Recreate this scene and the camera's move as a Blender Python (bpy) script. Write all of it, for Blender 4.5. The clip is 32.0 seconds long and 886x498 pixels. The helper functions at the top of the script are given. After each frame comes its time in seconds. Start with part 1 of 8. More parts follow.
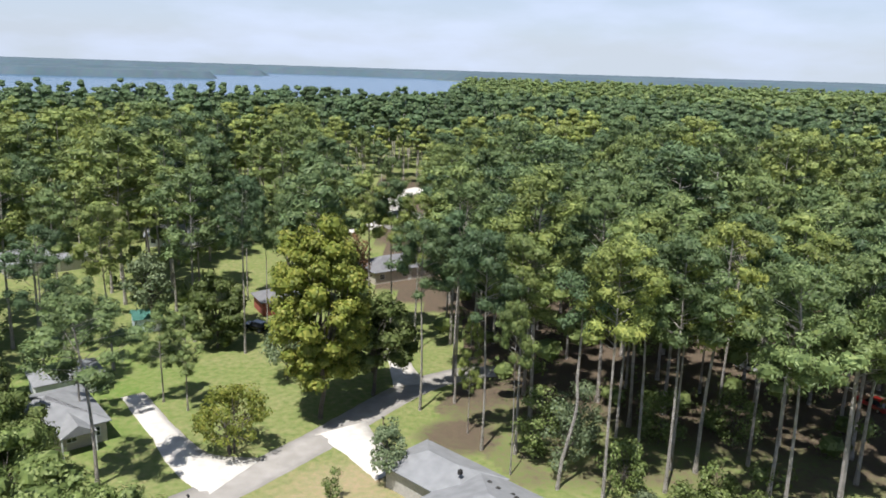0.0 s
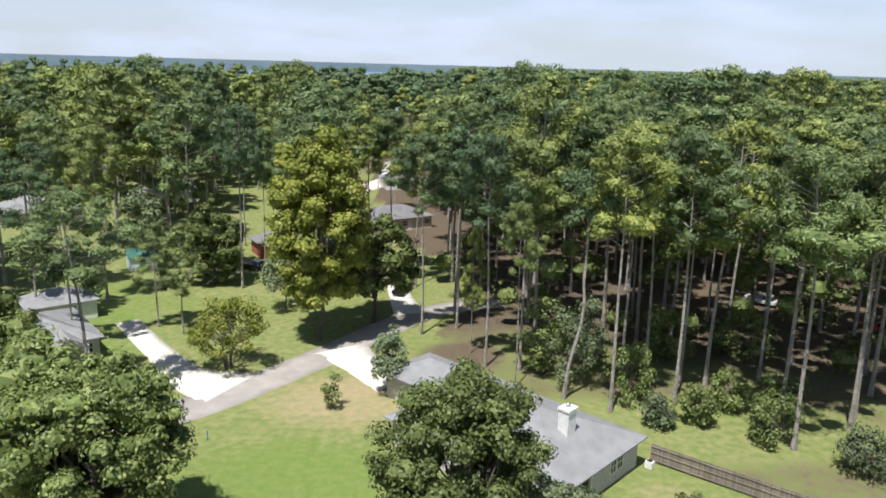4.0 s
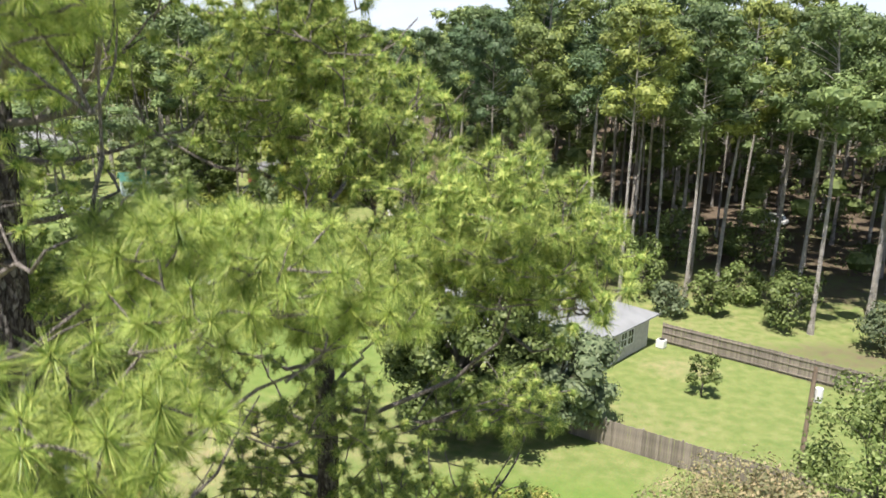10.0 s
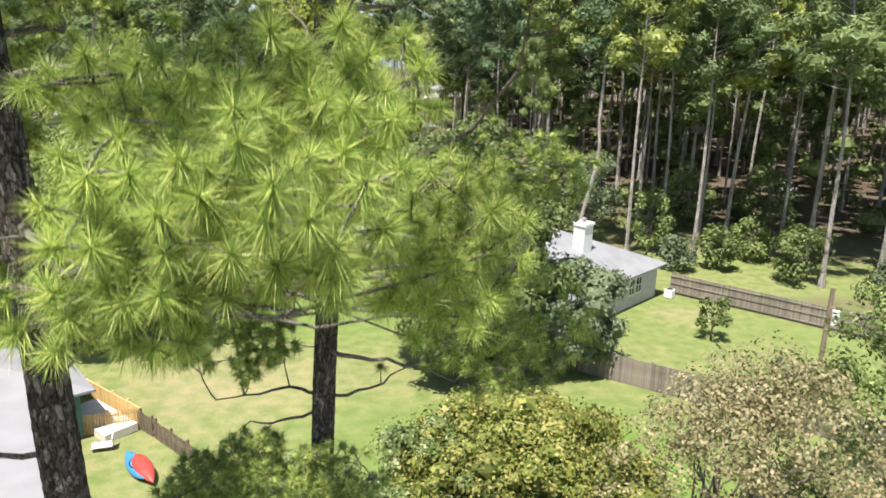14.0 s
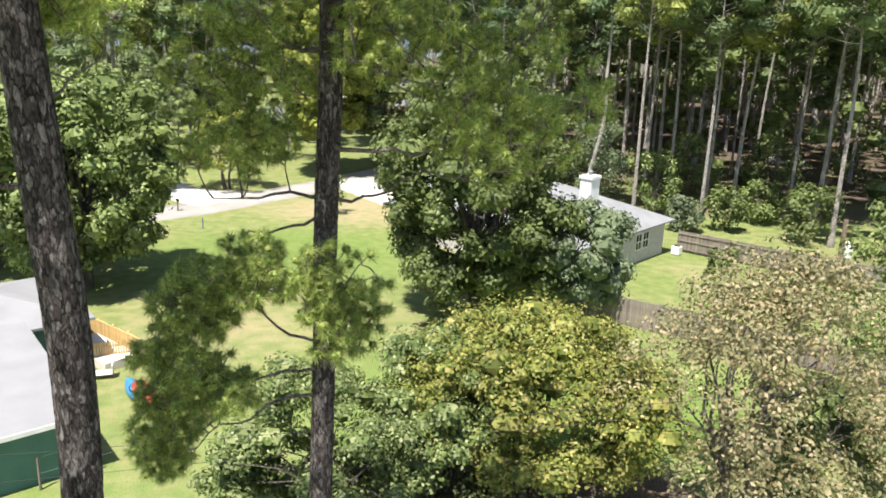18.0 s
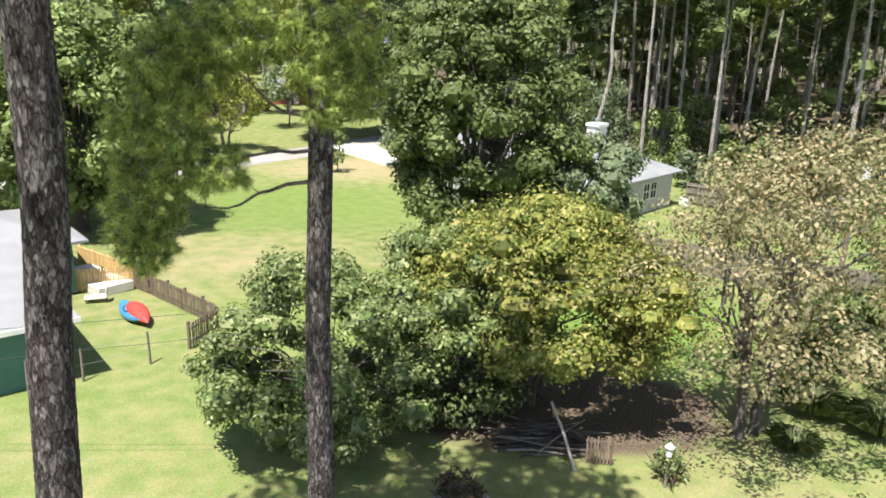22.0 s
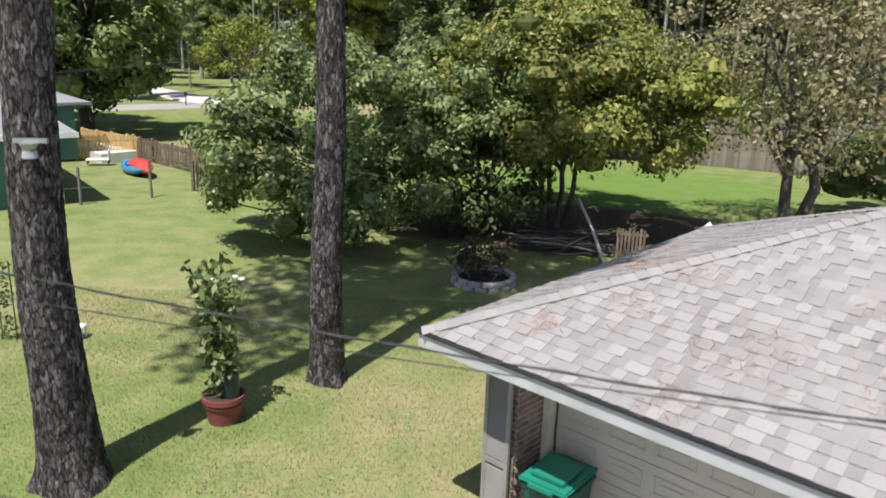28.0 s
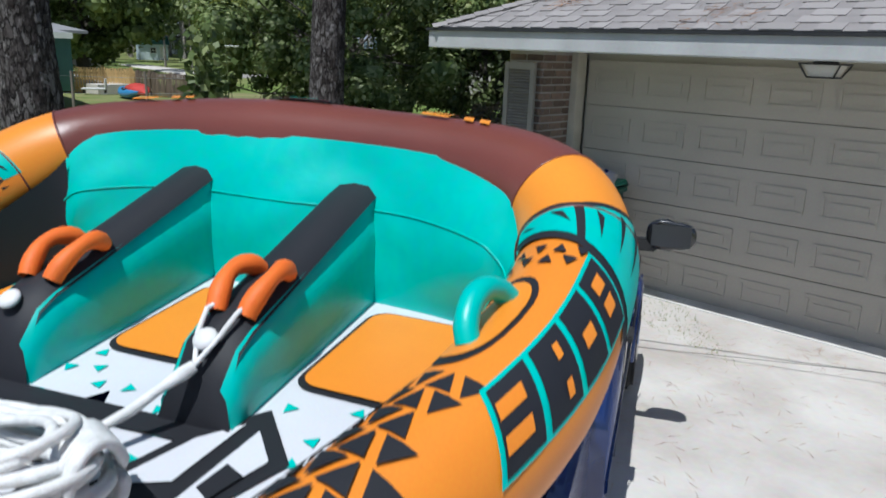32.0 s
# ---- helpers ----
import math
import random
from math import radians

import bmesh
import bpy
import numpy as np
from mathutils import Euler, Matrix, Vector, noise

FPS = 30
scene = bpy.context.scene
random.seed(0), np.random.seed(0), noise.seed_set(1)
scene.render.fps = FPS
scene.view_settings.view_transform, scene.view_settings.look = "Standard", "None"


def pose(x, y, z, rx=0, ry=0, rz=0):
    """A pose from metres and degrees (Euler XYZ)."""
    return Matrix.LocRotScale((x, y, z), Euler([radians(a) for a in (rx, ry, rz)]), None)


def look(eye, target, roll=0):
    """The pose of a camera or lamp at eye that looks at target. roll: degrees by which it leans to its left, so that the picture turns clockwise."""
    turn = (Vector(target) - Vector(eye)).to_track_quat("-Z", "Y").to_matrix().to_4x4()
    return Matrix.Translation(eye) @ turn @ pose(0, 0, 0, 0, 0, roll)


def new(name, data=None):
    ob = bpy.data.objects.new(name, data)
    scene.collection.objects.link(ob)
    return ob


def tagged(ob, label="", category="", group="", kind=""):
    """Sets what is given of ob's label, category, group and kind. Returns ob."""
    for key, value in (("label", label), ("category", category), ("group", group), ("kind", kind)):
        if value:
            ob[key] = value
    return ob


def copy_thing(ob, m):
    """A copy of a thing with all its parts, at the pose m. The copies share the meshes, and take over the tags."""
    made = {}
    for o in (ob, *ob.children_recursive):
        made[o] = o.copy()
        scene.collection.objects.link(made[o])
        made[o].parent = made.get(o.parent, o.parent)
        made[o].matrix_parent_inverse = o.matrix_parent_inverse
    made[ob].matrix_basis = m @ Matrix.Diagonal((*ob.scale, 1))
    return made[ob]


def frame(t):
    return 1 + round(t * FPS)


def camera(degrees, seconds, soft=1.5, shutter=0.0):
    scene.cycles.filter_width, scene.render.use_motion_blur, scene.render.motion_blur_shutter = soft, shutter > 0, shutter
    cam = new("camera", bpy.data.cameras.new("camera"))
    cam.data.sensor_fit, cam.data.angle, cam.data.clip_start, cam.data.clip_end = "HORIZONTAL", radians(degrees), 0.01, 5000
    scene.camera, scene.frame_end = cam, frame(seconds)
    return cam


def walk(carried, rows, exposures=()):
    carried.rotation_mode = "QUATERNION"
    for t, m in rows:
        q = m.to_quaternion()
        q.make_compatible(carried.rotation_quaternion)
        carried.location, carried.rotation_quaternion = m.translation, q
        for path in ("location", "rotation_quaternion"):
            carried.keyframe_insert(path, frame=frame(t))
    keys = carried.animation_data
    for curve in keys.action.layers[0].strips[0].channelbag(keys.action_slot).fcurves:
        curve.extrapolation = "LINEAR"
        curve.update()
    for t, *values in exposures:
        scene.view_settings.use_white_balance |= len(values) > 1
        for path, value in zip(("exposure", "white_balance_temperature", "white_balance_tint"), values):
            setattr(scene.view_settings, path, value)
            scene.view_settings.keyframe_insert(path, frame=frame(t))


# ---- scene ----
cam = camera(61.04, 32.0, 1.7, 0.5)
PATH = [
    (0.0, 0.002, 0.670, 43.576, 0.000, -13.613, 1.773),
    (0.5, -0.003, 0.664, 42.247, -0.011, -13.628, 1.745),
    (1.0, 0.004, 0.650, 40.903, -0.023, -13.646, 1.717),
    (1.5, 0.006, 0.641, 39.569, -0.035, -13.666, 1.690),
    (2.0, 0.005, 0.629, 38.233, -0.045, -13.690, 1.664),
    (2.5, 0.002, 0.633, 36.920, -0.054, -13.718, 1.639),
    (3.0, -0.001, 0.663, 35.660, -0.061, -13.750, 1.615),
    (3.5, -0.006, 0.698, 34.439, -0.066, -13.788, 1.589),
    (5.5, 0.016, 0.670, 30.278, -0.067, -14.072, 1.463),
    (6.0, 0.008, 0.714, 29.373, -0.081, -14.175, 1.449),
    (6.5, 0.007, 0.755, 28.469, -0.098, -14.284, 1.440),
    (7.0, 0.020, 0.807, 27.585, -0.115, -14.395, 1.436),
    (7.5, 0.028, 0.870, 26.739, -0.129, -14.505, 1.439),
    (8.0, 0.045, 0.935, 25.936, -0.140, -14.612, 1.446),
    (8.5, 0.016, 1.016, 25.176, -0.142, -14.715, 1.459),
    (9.0, 0.018, 1.084, 24.449, -0.138, -14.814, 1.476),
    (9.5, 0.023, 1.155, 23.776, -0.128, -14.907, 1.497),
    (10.0, 0.035, 1.220, 23.136, -0.114, -14.997, 1.520),
    (10.5, 0.038, 1.292, 22.537, -0.097, -15.081, 1.546),
    (11.0, 0.036, 1.362, 21.968, -0.077, -15.162, 1.575),
    (11.5, 0.026, 1.415, 21.423, -0.054, -15.238, 1.606),
    (12.0, 0.012, 1.443, 20.907, -0.029, -15.308, 1.641),
    (12.5, -0.007, 1.454, 20.436, -0.002, -15.373, 1.678),
    (13.0, -0.012, 1.436, 19.987, 0.026, -15.433, 1.719),
    (13.5, -0.008, 1.396, 19.570, 0.055, -15.489, 1.761),
    (14.0, 0.006, 1.330, 19.152, 0.086, -15.542, 1.803),
    (14.5, -0.007, 1.268, 18.759, 0.118, -15.594, 1.845),
    (16.5, -0.072, 0.980, 17.166, 0.282, -15.806, 1.970),
    (17.0, -0.039, 1.002, 16.756, 0.308, -15.871, 1.970),
    (17.5, -0.011, 1.045, 16.347, 0.332, -15.936, 1.964),
    (18.0, 0.025, 1.092, 15.928, 0.354, -16.002, 1.953),
    (18.5, 0.047, 1.144, 15.502, 0.375, -16.065, 1.937),
    (19.0, 0.059, 1.190, 15.047, 0.395, -16.127, 1.916),
    (19.5, 0.020, 1.239, 14.584, 0.418, -16.184, 1.893),
    (20.0, 0.004, 1.267, 14.122, 0.439, -16.234, 1.866),
    (20.5, 0.018, 1.278, 13.677, 0.460, -16.274, 1.838),
    (21.0, 0.035, 1.279, 13.229, 0.480, -16.304, 1.809),
    (21.5, 0.027, 1.273, 12.761, 0.501, -16.322, 1.780),
    (22.0, 0.036, 1.258, 12.266, 0.524, -16.329, 1.753),
    (22.5, 0.023, 1.240, 11.734, 0.551, -16.323, 1.729),
    (23.0, 0.010, 1.217, 11.213, 0.583, -16.306, 1.708),
    (23.5, 0.026, 1.196, 10.709, 0.621, -16.277, 1.693),
    (24.0, 0.044, 1.177, 10.150, 0.666, -16.239, 1.683),
    (24.5, 0.062, 1.165, 9.603, 0.718, -16.192, 1.680),
    (26.5, 0.043, 1.089, 7.331, 1.120, -15.859, 1.818),
    (27.0, 0.013, 1.045, 6.789, 1.199, -15.779, 1.850),
    (27.5, 0.000, 1.005, 6.268, 1.270, -15.701, 1.881),
    (28.0, -0.008, 0.982, 5.715, 1.329, -15.621, 1.909),
    (28.5, -0.021, 1.002, 5.138, 1.376, -15.536, 1.932),
    (29.0, -0.027, 1.029, 4.549, 1.409, -15.444, 1.951),
    (29.5, -0.059, 1.047, 3.968, 1.392, -15.334, 1.999),
    (30.0, -0.068, 1.054, 3.389, 1.358, -15.225, 2.044),
    (30.5, -0.037, 1.064, 2.914, 1.397, -15.134, 2.037),
    (31.0, -0.029, 1.010, 2.707, 1.425, -15.049, 2.031),
    (31.5, -0.022, 0.979, 2.519, 1.447, -14.962, 2.092),
    (32.0, -0.015, 0.957, 2.339, 1.451, -14.901, 2.086),
]
walk(cam, [(t, pose(x, y, z, 90 + pitch, 0, yaw) @ pose(0, 0, 0, 0, 0, roll)) for t, x, y, z, yaw, pitch, roll in PATH], [(0.0, 0.38, 6300, 10), (6.0, 0.50, 6450, 10), (10.0, 0.86, 6600, 10), (14.0, 0.95, 6600, 10), (20.0, 1.02, 6550, 10), (24.0, 0.97, 6450, 10), (27.0, 0.56, 6350, 10), (29.0, 0.36, 6200, 11), (30.0, 0.38, 6150, 11), (31.0, 0.08, 5950, 9), (32.0, -0.25, 5750, 7)])

# ---- world, sun ----
SUN_EL, SHADE_DIR = 66.0, 65.0      # degrees; shadows fall towards this angle on the plan
world = bpy.data.worlds.new("world")
scene.world = world
world.use_nodes = True
wn = world.node_tree.nodes
sky = wn.new("ShaderNodeTexSky")
sky.sky_type, sky.sun_disc = "NISHITA", False
sky.sun_elevation = radians(SUN_EL)
sky.sun_rotation = radians(90.0 - (SHADE_DIR + 180.0))
sky.air_density, sky.dust_density, sky.ozone_density = 1.0, 0.8, 1.5
# thin high haze and faint clouds, laid over the sky
wc = wn.new("ShaderNodeTexCoord")
wm = wn.new("ShaderNodeMapping")
wm.inputs["Scale"].default_value = (2.0, 2.0, 7.0)
wno = wn.new("ShaderNodeTexNoise")
wno.inputs["Scale"].default_value, wno.inputs["Detail"].default_value = 3.2, 6.0
wr = wn.new("ShaderNodeValToRGB")
wr.color_ramp.elements[0].position, wr.color_ramp.elements[0].color = 0.42, (0.55, 0.55, 0.55, 1)
wr.color_ramp.elements[1].position, wr.color_ramp.elements[1].color = 0.74, (0.92, 0.92, 0.92, 1)
wx = wn.new("ShaderNodeMixRGB")
wx.inputs[2].default_value = (7.4, 8.3, 10.5, 1)
wl = world.node_tree.links
wl.new(wc.outputs["Generated"], wm.inputs["Vector"])
wsep, wcom, wmax = wn.new("ShaderNodeSeparateXYZ"), wn.new("ShaderNodeCombineXYZ"), wn.new("ShaderNodeMath")
wmax.operation = "MAXIMUM"
wmax.inputs[1].default_value = 0.03
wl.new(wc.outputs["Generated"], wsep.inputs[0])
wl.new(wsep.outputs[0], wcom.inputs[0])
wl.new(wsep.outputs[1], wcom.inputs[1])
wl.new(wsep.outputs[2], wmax.inputs[0])
wl.new(wmax.outputs[0], wcom.inputs[2])
wl.new(wcom.outputs[0], sky.inputs["Vector"])
wl.new(wm.outputs["Vector"], wno.inputs["Vector"])
wl.new(wno.outputs["Fac"], wr.inputs["Fac"])
whi, wmu = wn.new("ShaderNodeMapRange"), wn.new("ShaderNodeMath")
whi.inputs["From Min"].default_value, whi.inputs["From Max"].default_value = 0.14, 0.42
whi.inputs["To Min"].default_value, whi.inputs["To Max"].default_value = 1.0, 0.06
wmu.operation = "MULTIPLY"
wl.new(wsep.outputs[2], whi.inputs["Value"])
wl.new(whi.outputs[0], wmu.inputs[0])
wl.new(wr.outputs["Color"], wmu.inputs[1])
wl.new(wmu.outputs[0], wx.inputs[0])
wl.new(sky.outputs["Color"], wx.inputs[1])
wl.new(wx.outputs["Color"], wn["Background"].inputs["Color"])
wn["Background"].inputs["Strength"].default_value = 0.078
sun = new("sun", bpy.data.lights.new("sun", "SUN"))
sun.data.energy, sun.data.angle, sun.data.color = 5.0, radians(0.53), (1.0, 0.955, 0.89)
sa, se = radians(SHADE_DIR), radians(SUN_EL)
sun.matrix_world = look((0, 0, 80), Vector((0, 0, 80)) + Vector((math.cos(sa) * math.cos(se), math.sin(sa) * math.cos(se), -math.sin(se))))

# ---- materials ----
MATS = {}


def base_mat(name):
    m = bpy.data.materials.new(name)
    m.use_nodes = True
    MATS[name] = m
    return m, m.node_tree.nodes, m.node_tree.links, m.node_tree.nodes["Principled BSDF"]


def noise_node(n, l, scale, detail=4.0, coord="Object", stretch=None):
    tc = n.new("ShaderNodeTexCoord")
    out = tc.outputs[coord]
    if stretch:
        mp = n.new("ShaderNodeMapping")
        mp.inputs["Scale"].default_value = stretch
        l.new(out, mp.inputs["Vector"])
        out = mp.outputs["Vector"]
    t = n.new("ShaderNodeTexNoise")
    t.inputs["Scale"].default_value, t.inputs["Detail"].default_value = scale, detail
    l.new(out, t.inputs["Vector"])
    return t


def ramp(n, l, fac, stops):
    r = n.new("ShaderNodeValToRGB")
    while len(r.color_ramp.elements) < len(stops):
        r.color_ramp.elements.new(0.5)
    for e, (p, c) in zip(r.color_ramp.elements, stops):
        e.position, e.color = p, (*c, 1)
    l.new(fac, r.inputs["Fac"])
    return r


def mixc(n, l, fac, a, b, mode="MIX"):
    m = n.new("ShaderNodeMixRGB")
    m.blend_type = mode
    for k, v in ((0, fac), (1, a), (2, b)):
        if isinstance(v, (int, float)):
            m.inputs[k].default_value = v
        elif isinstance(v, tuple):
            m.inputs[k].default_value = (*v, 1)
        else:
            l.new(v, m.inputs[k])
    return m.outputs[0]


def bump(n, l, p, height, strength, dist):
    b = n.new("ShaderNodeBump")
    b.inputs["Strength"].default_value, b.inputs["Distance"].default_value = strength, dist
    l.new(height, b.inputs["Height"])
    l.new(b.outputs["Normal"], p.inputs["Normal"])


def mat(name, c1, c2=None, rough=0.7, scale=3.0, fine=60.0, metal=0.0, relief=0.3, dist=0.01, coat=0.0, island=0.0, stretch=None, piece=0.0):
    """A plain surface with wear at two scales."""
    m, n, l, p = base_mat(name)
    c2 = c2 or tuple(v * 0.75 for v in c1)
    a, b = noise_node(n, l, scale, 6, stretch=stretch), noise_node(n, l, fine, 3, stretch=stretch)
    col = mixc(n, l, ramp(n, l, a.outputs["Fac"], [(0.35, (0, 0, 0)), (0.68, (1, 1, 1))]).outputs[0], c1, c2)
    col = mixc(n, l, 0.22, col, b.outputs["Color"], "SOFT_LIGHT")
    if island or piece:
        g = n.new("ShaderNodeNewGeometry" if island else "ShaderNodeObjectInfo")
        r = ramp(n, l, g.outputs["Random Per Island" if island else "Random"], [(0, (0, 0, 0)), (1, (1, 1, 1))])
        k = island or piece
        lo, hi = 1 - k, 1 + k
        mr = n.new("ShaderNodeMapRange")
        mr.inputs["To Min"].default_value, mr.inputs["To Max"].default_value = lo, hi
        l.new(r.outputs[0], mr.inputs["Value"])
        v = n.new("ShaderNodeVectorMath")
        v.operation = "SCALE"
        l.new(col, v.inputs[0])
        l.new(mr.outputs[0], v.inputs["Scale"])
        col = v.outputs[0]
    l.new(col, p.inputs["Base Color"])
    p.inputs["Roughness"].default_value, p.inputs["Metallic"].default_value = rough, metal
    p.inputs["Coat Weight"].default_value, p.inputs["Coat Roughness"].default_value = coat, 0.04
    if relief:
        bump(n, l, p, b.outputs["Fac"], relief, dist)
    return m


def leaf_mat(name, stops, through_light=0.30, rough=0.55, patch=0.25, patch_scale=0.5, tints=None):
    """Leaves: every leaf has a shade of its own, and light shines through."""
    m, n, l, p = base_mat(name)
    g = n.new("ShaderNodeNewGeometry")
    col = ramp(n, l, g.outputs["Random Per Island"], stops).outputs[0]
    big = noise_node(n, l, patch_scale, 3)
    if tints:                       # some trees are yellower, some bluer
        warm_n = noise_node(n, l, 0.045, 2)
        info_t = n.new("ShaderNodeObjectInfo")
        sum_t = n.new("ShaderNodeMath")
        sum_t.operation = "MULTIPLY_ADD"
        sum_t.inputs[1].default_value = 0.5
        l.new(info_t.outputs["Random"], sum_t.inputs[0])
        half_t = n.new("ShaderNodeMath")
        half_t.operation = "MULTIPLY"
        half_t.inputs[1].default_value = 0.5
        l.new(warm_n.outputs["Fac"], half_t.inputs[0])
        l.new(half_t.outputs[0], sum_t.inputs[2])
        col = mixc(n, l, 1.0, col, ramp(n, l, sum_t.outputs[0], [(0.22, tints[0]), (0.48, (1, 1, 1)), (0.74, tints[1])]).outputs[0], "MULTIPLY")
    mr = n.new("ShaderNodeMapRange")
    mr.inputs["From Min"].default_value, mr.inputs["From Max"].default_value = 0.3, 0.7
    mr.inputs["To Min"].default_value, mr.inputs["To Max"].default_value = 1 - patch, 1 + patch
    l.new(big.outputs["Fac"], mr.inputs["Value"])
    v = n.new("ShaderNodeVectorMath")
    v.operation = "SCALE"
    l.new(col, v.inputs[0])
    l.new(mr.outputs[0], v.inputs["Scale"])
    info = n.new("ShaderNodeObjectInfo")
    mo = n.new("ShaderNodeMapRange")
    mo.inputs["To Min"].default_value, mo.inputs["To Max"].default_value = 0.74, 1.26
    l.new(info.outputs["Random"], mo.inputs["Value"])
    v2 = n.new("ShaderNodeVectorMath")
    v2.operation = "SCALE"
    l.new(v.outputs[0], v2.inputs[0])
    l.new(mo.outputs[0], v2.inputs["Scale"])
    l.new(v2.outputs[0], p.inputs["Base Color"])
    p.inputs["Roughness"].default_value = rough
    p.inputs["Specular IOR Level"].default_value = 0.3
    t = n.new("ShaderNodeBsdfTranslucent")
    warm = mixc(n, l, 0.15, v2.outputs[0], (0.30, 0.36, 0.03), "MIX")
    l.new(warm, t.inputs["Color"])
    mx = n.new("ShaderNodeMixShader")
    mx.inputs[0].default_value = through_light
    l.new(p.outputs[0], mx.inputs[1])
    l.new(t.outputs[0], mx.inputs[2])
    l.new(mx.outputs[0], n["Material Output"].inputs["Surface"])
    return m


PINE = leaf_mat("pine needles far", [(0, (0.080, 0.122, 0.046)), (0.6, (0.150, 0.208, 0.078)), (1, (0.235, 0.295, 0.115))], 0.20, patch=0.45, patch_scale=0.16, tints=((0.80, 0.92, 1.15), (1.28, 1.08, 0.72)))
PINE_Y = leaf_mat("yellow-green foliage", [(0, (0.160, 0.217, 0.033)), (1, (0.319, 0.362, 0.058))], 0.35)
NEEDLE = leaf_mat("long pine needles", [(0, (0.105, 0.175, 0.046)), (0.5, (0.29, 0.385, 0.088)), (1, (0.62, 0.645, 0.21))], 0.30, rough=0.4, patch=0.22, patch_scale=0.9)
OAK = leaf_mat("oak leaves", [(0, (0.075, 0.108, 0.030)), (0.6, (0.145, 0.190, 0.056)), (1, (0.26, 0.305, 0.115))], 0.25)
OAK_GREY = leaf_mat("grey-green leaves", [(0, (0.102, 0.145, 0.075)), (1, (0.232, 0.275, 0.150))], 0.28)
GUM = leaf_mat("sweetgum leaves", [(0, (0.118, 0.155, 0.028)), (0.7, (0.218, 0.238, 0.045)), (1, (0.33, 0.318, 0.075))], 0.35)
SHRUB = leaf_mat("broad shrub leaves", [(0, (0.072, 0.108, 0.032)), (0.6, (0.145, 0.190, 0.060)), (1, (0.34, 0.37, 0.18))], 0.3, rough=0.5)
PERSIMMON = leaf_mat("yellowing leaves", [(0, (0.085, 0.122, 0.026)), (0.5, (0.215, 0.240, 0.052)), (0.85, (0.375, 0.360, 0.100)), (1, (0.520, 0.450, 0.175))], 0.35)
TAN_LEAF = leaf_mat("tan drying leaves", [(0, (0.16, 0.18, 0.08)), (0.4, (0.32, 0.30, 0.155)), (0.75, (0.44, 0.37, 0.21)), (1, (0.56, 0.43, 0.25))], 0.35)
RUST = leaf_mat("rust-brown foliage", [(0, (0.149, 0.092, 0.053)), (1, (0.299, 0.161, 0.093))], 0.25)
GRASS = leaf_mat("grass blades", [(0, (0.18, 0.225, 0.065)), (0.6, (0.26, 0.295, 0.095)), (1, (0.37, 0.365, 0.155))], 0.3, patch=0.25)
STRAW = leaf_mat("brown pine straw", [(0, (0.196, 0.092, 0.053)), (1, (0.483, 0.276, 0.159))], 0.1)


def bark_mat(name, dark, light, scale):
    m, n, l, p = base_mat(name)
    v = n.new("ShaderNodeTexVoronoi")
    tc = n.new("ShaderNodeTexCoord")
    mp = n.new("ShaderNodeMapping")
    mp.inputs["Scale"].default_value = (scale, scale, scale * 0.42)
    l.new(tc.outputs["Object"], mp.inputs["Vector"])
    wob = n.new("ShaderNodeTexNoise")
    wob.inputs["Scale"].default_value = 1.1
    l.new(mp.outputs[0], wob.inputs["Vector"])
    vm = n.new("ShaderNodeVectorMath")
    vm.operation = "MULTIPLY_ADD"
    vm.inputs[1].default_value = (0.55, 0.55, 0.7)
    l.new(wob.outputs["Color"], vm.inputs[0])
    l.new(mp.outputs[0], vm.inputs[2])
    v.feature = "DISTANCE_TO_EDGE"
    l.new(vm.outputs[0], v.inputs["Vector"])
    crack = ramp(n, l, v.outputs["Distance"], [(0.03, (0, 0, 0)), (0.14, (1, 1, 1))])
    fine = noise_node(n, l, 40, 5, stretch=(1, 1, 0.3))
    col = mixc(n, l, crack.outputs[0], dark, light)
    col = mixc(n, l, 0.25, col, fine.outputs["Fac"], "OVERLAY")
    big = noise_node(n, l, 0.9, 3)
    col = mixc(n, l, ramp(n, l, big.outputs["Fac"], [(0.4, (0, 0, 0)), (0.65, (0.5, 0.5, 0.5))]).outputs[0], col, tuple(v * 1.5 for v in light))
    l.new(col, p.inputs["Base Color"])
    p.inputs["Roughness"].default_value = 0.92
    h = mixc(n, l, 0.12, crack.outputs[0], fine.outputs["Fac"], "ADD")
    bump(n, l, p, h, 1.0, 0.045)
    return m


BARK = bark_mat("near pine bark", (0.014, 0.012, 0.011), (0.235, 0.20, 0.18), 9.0)


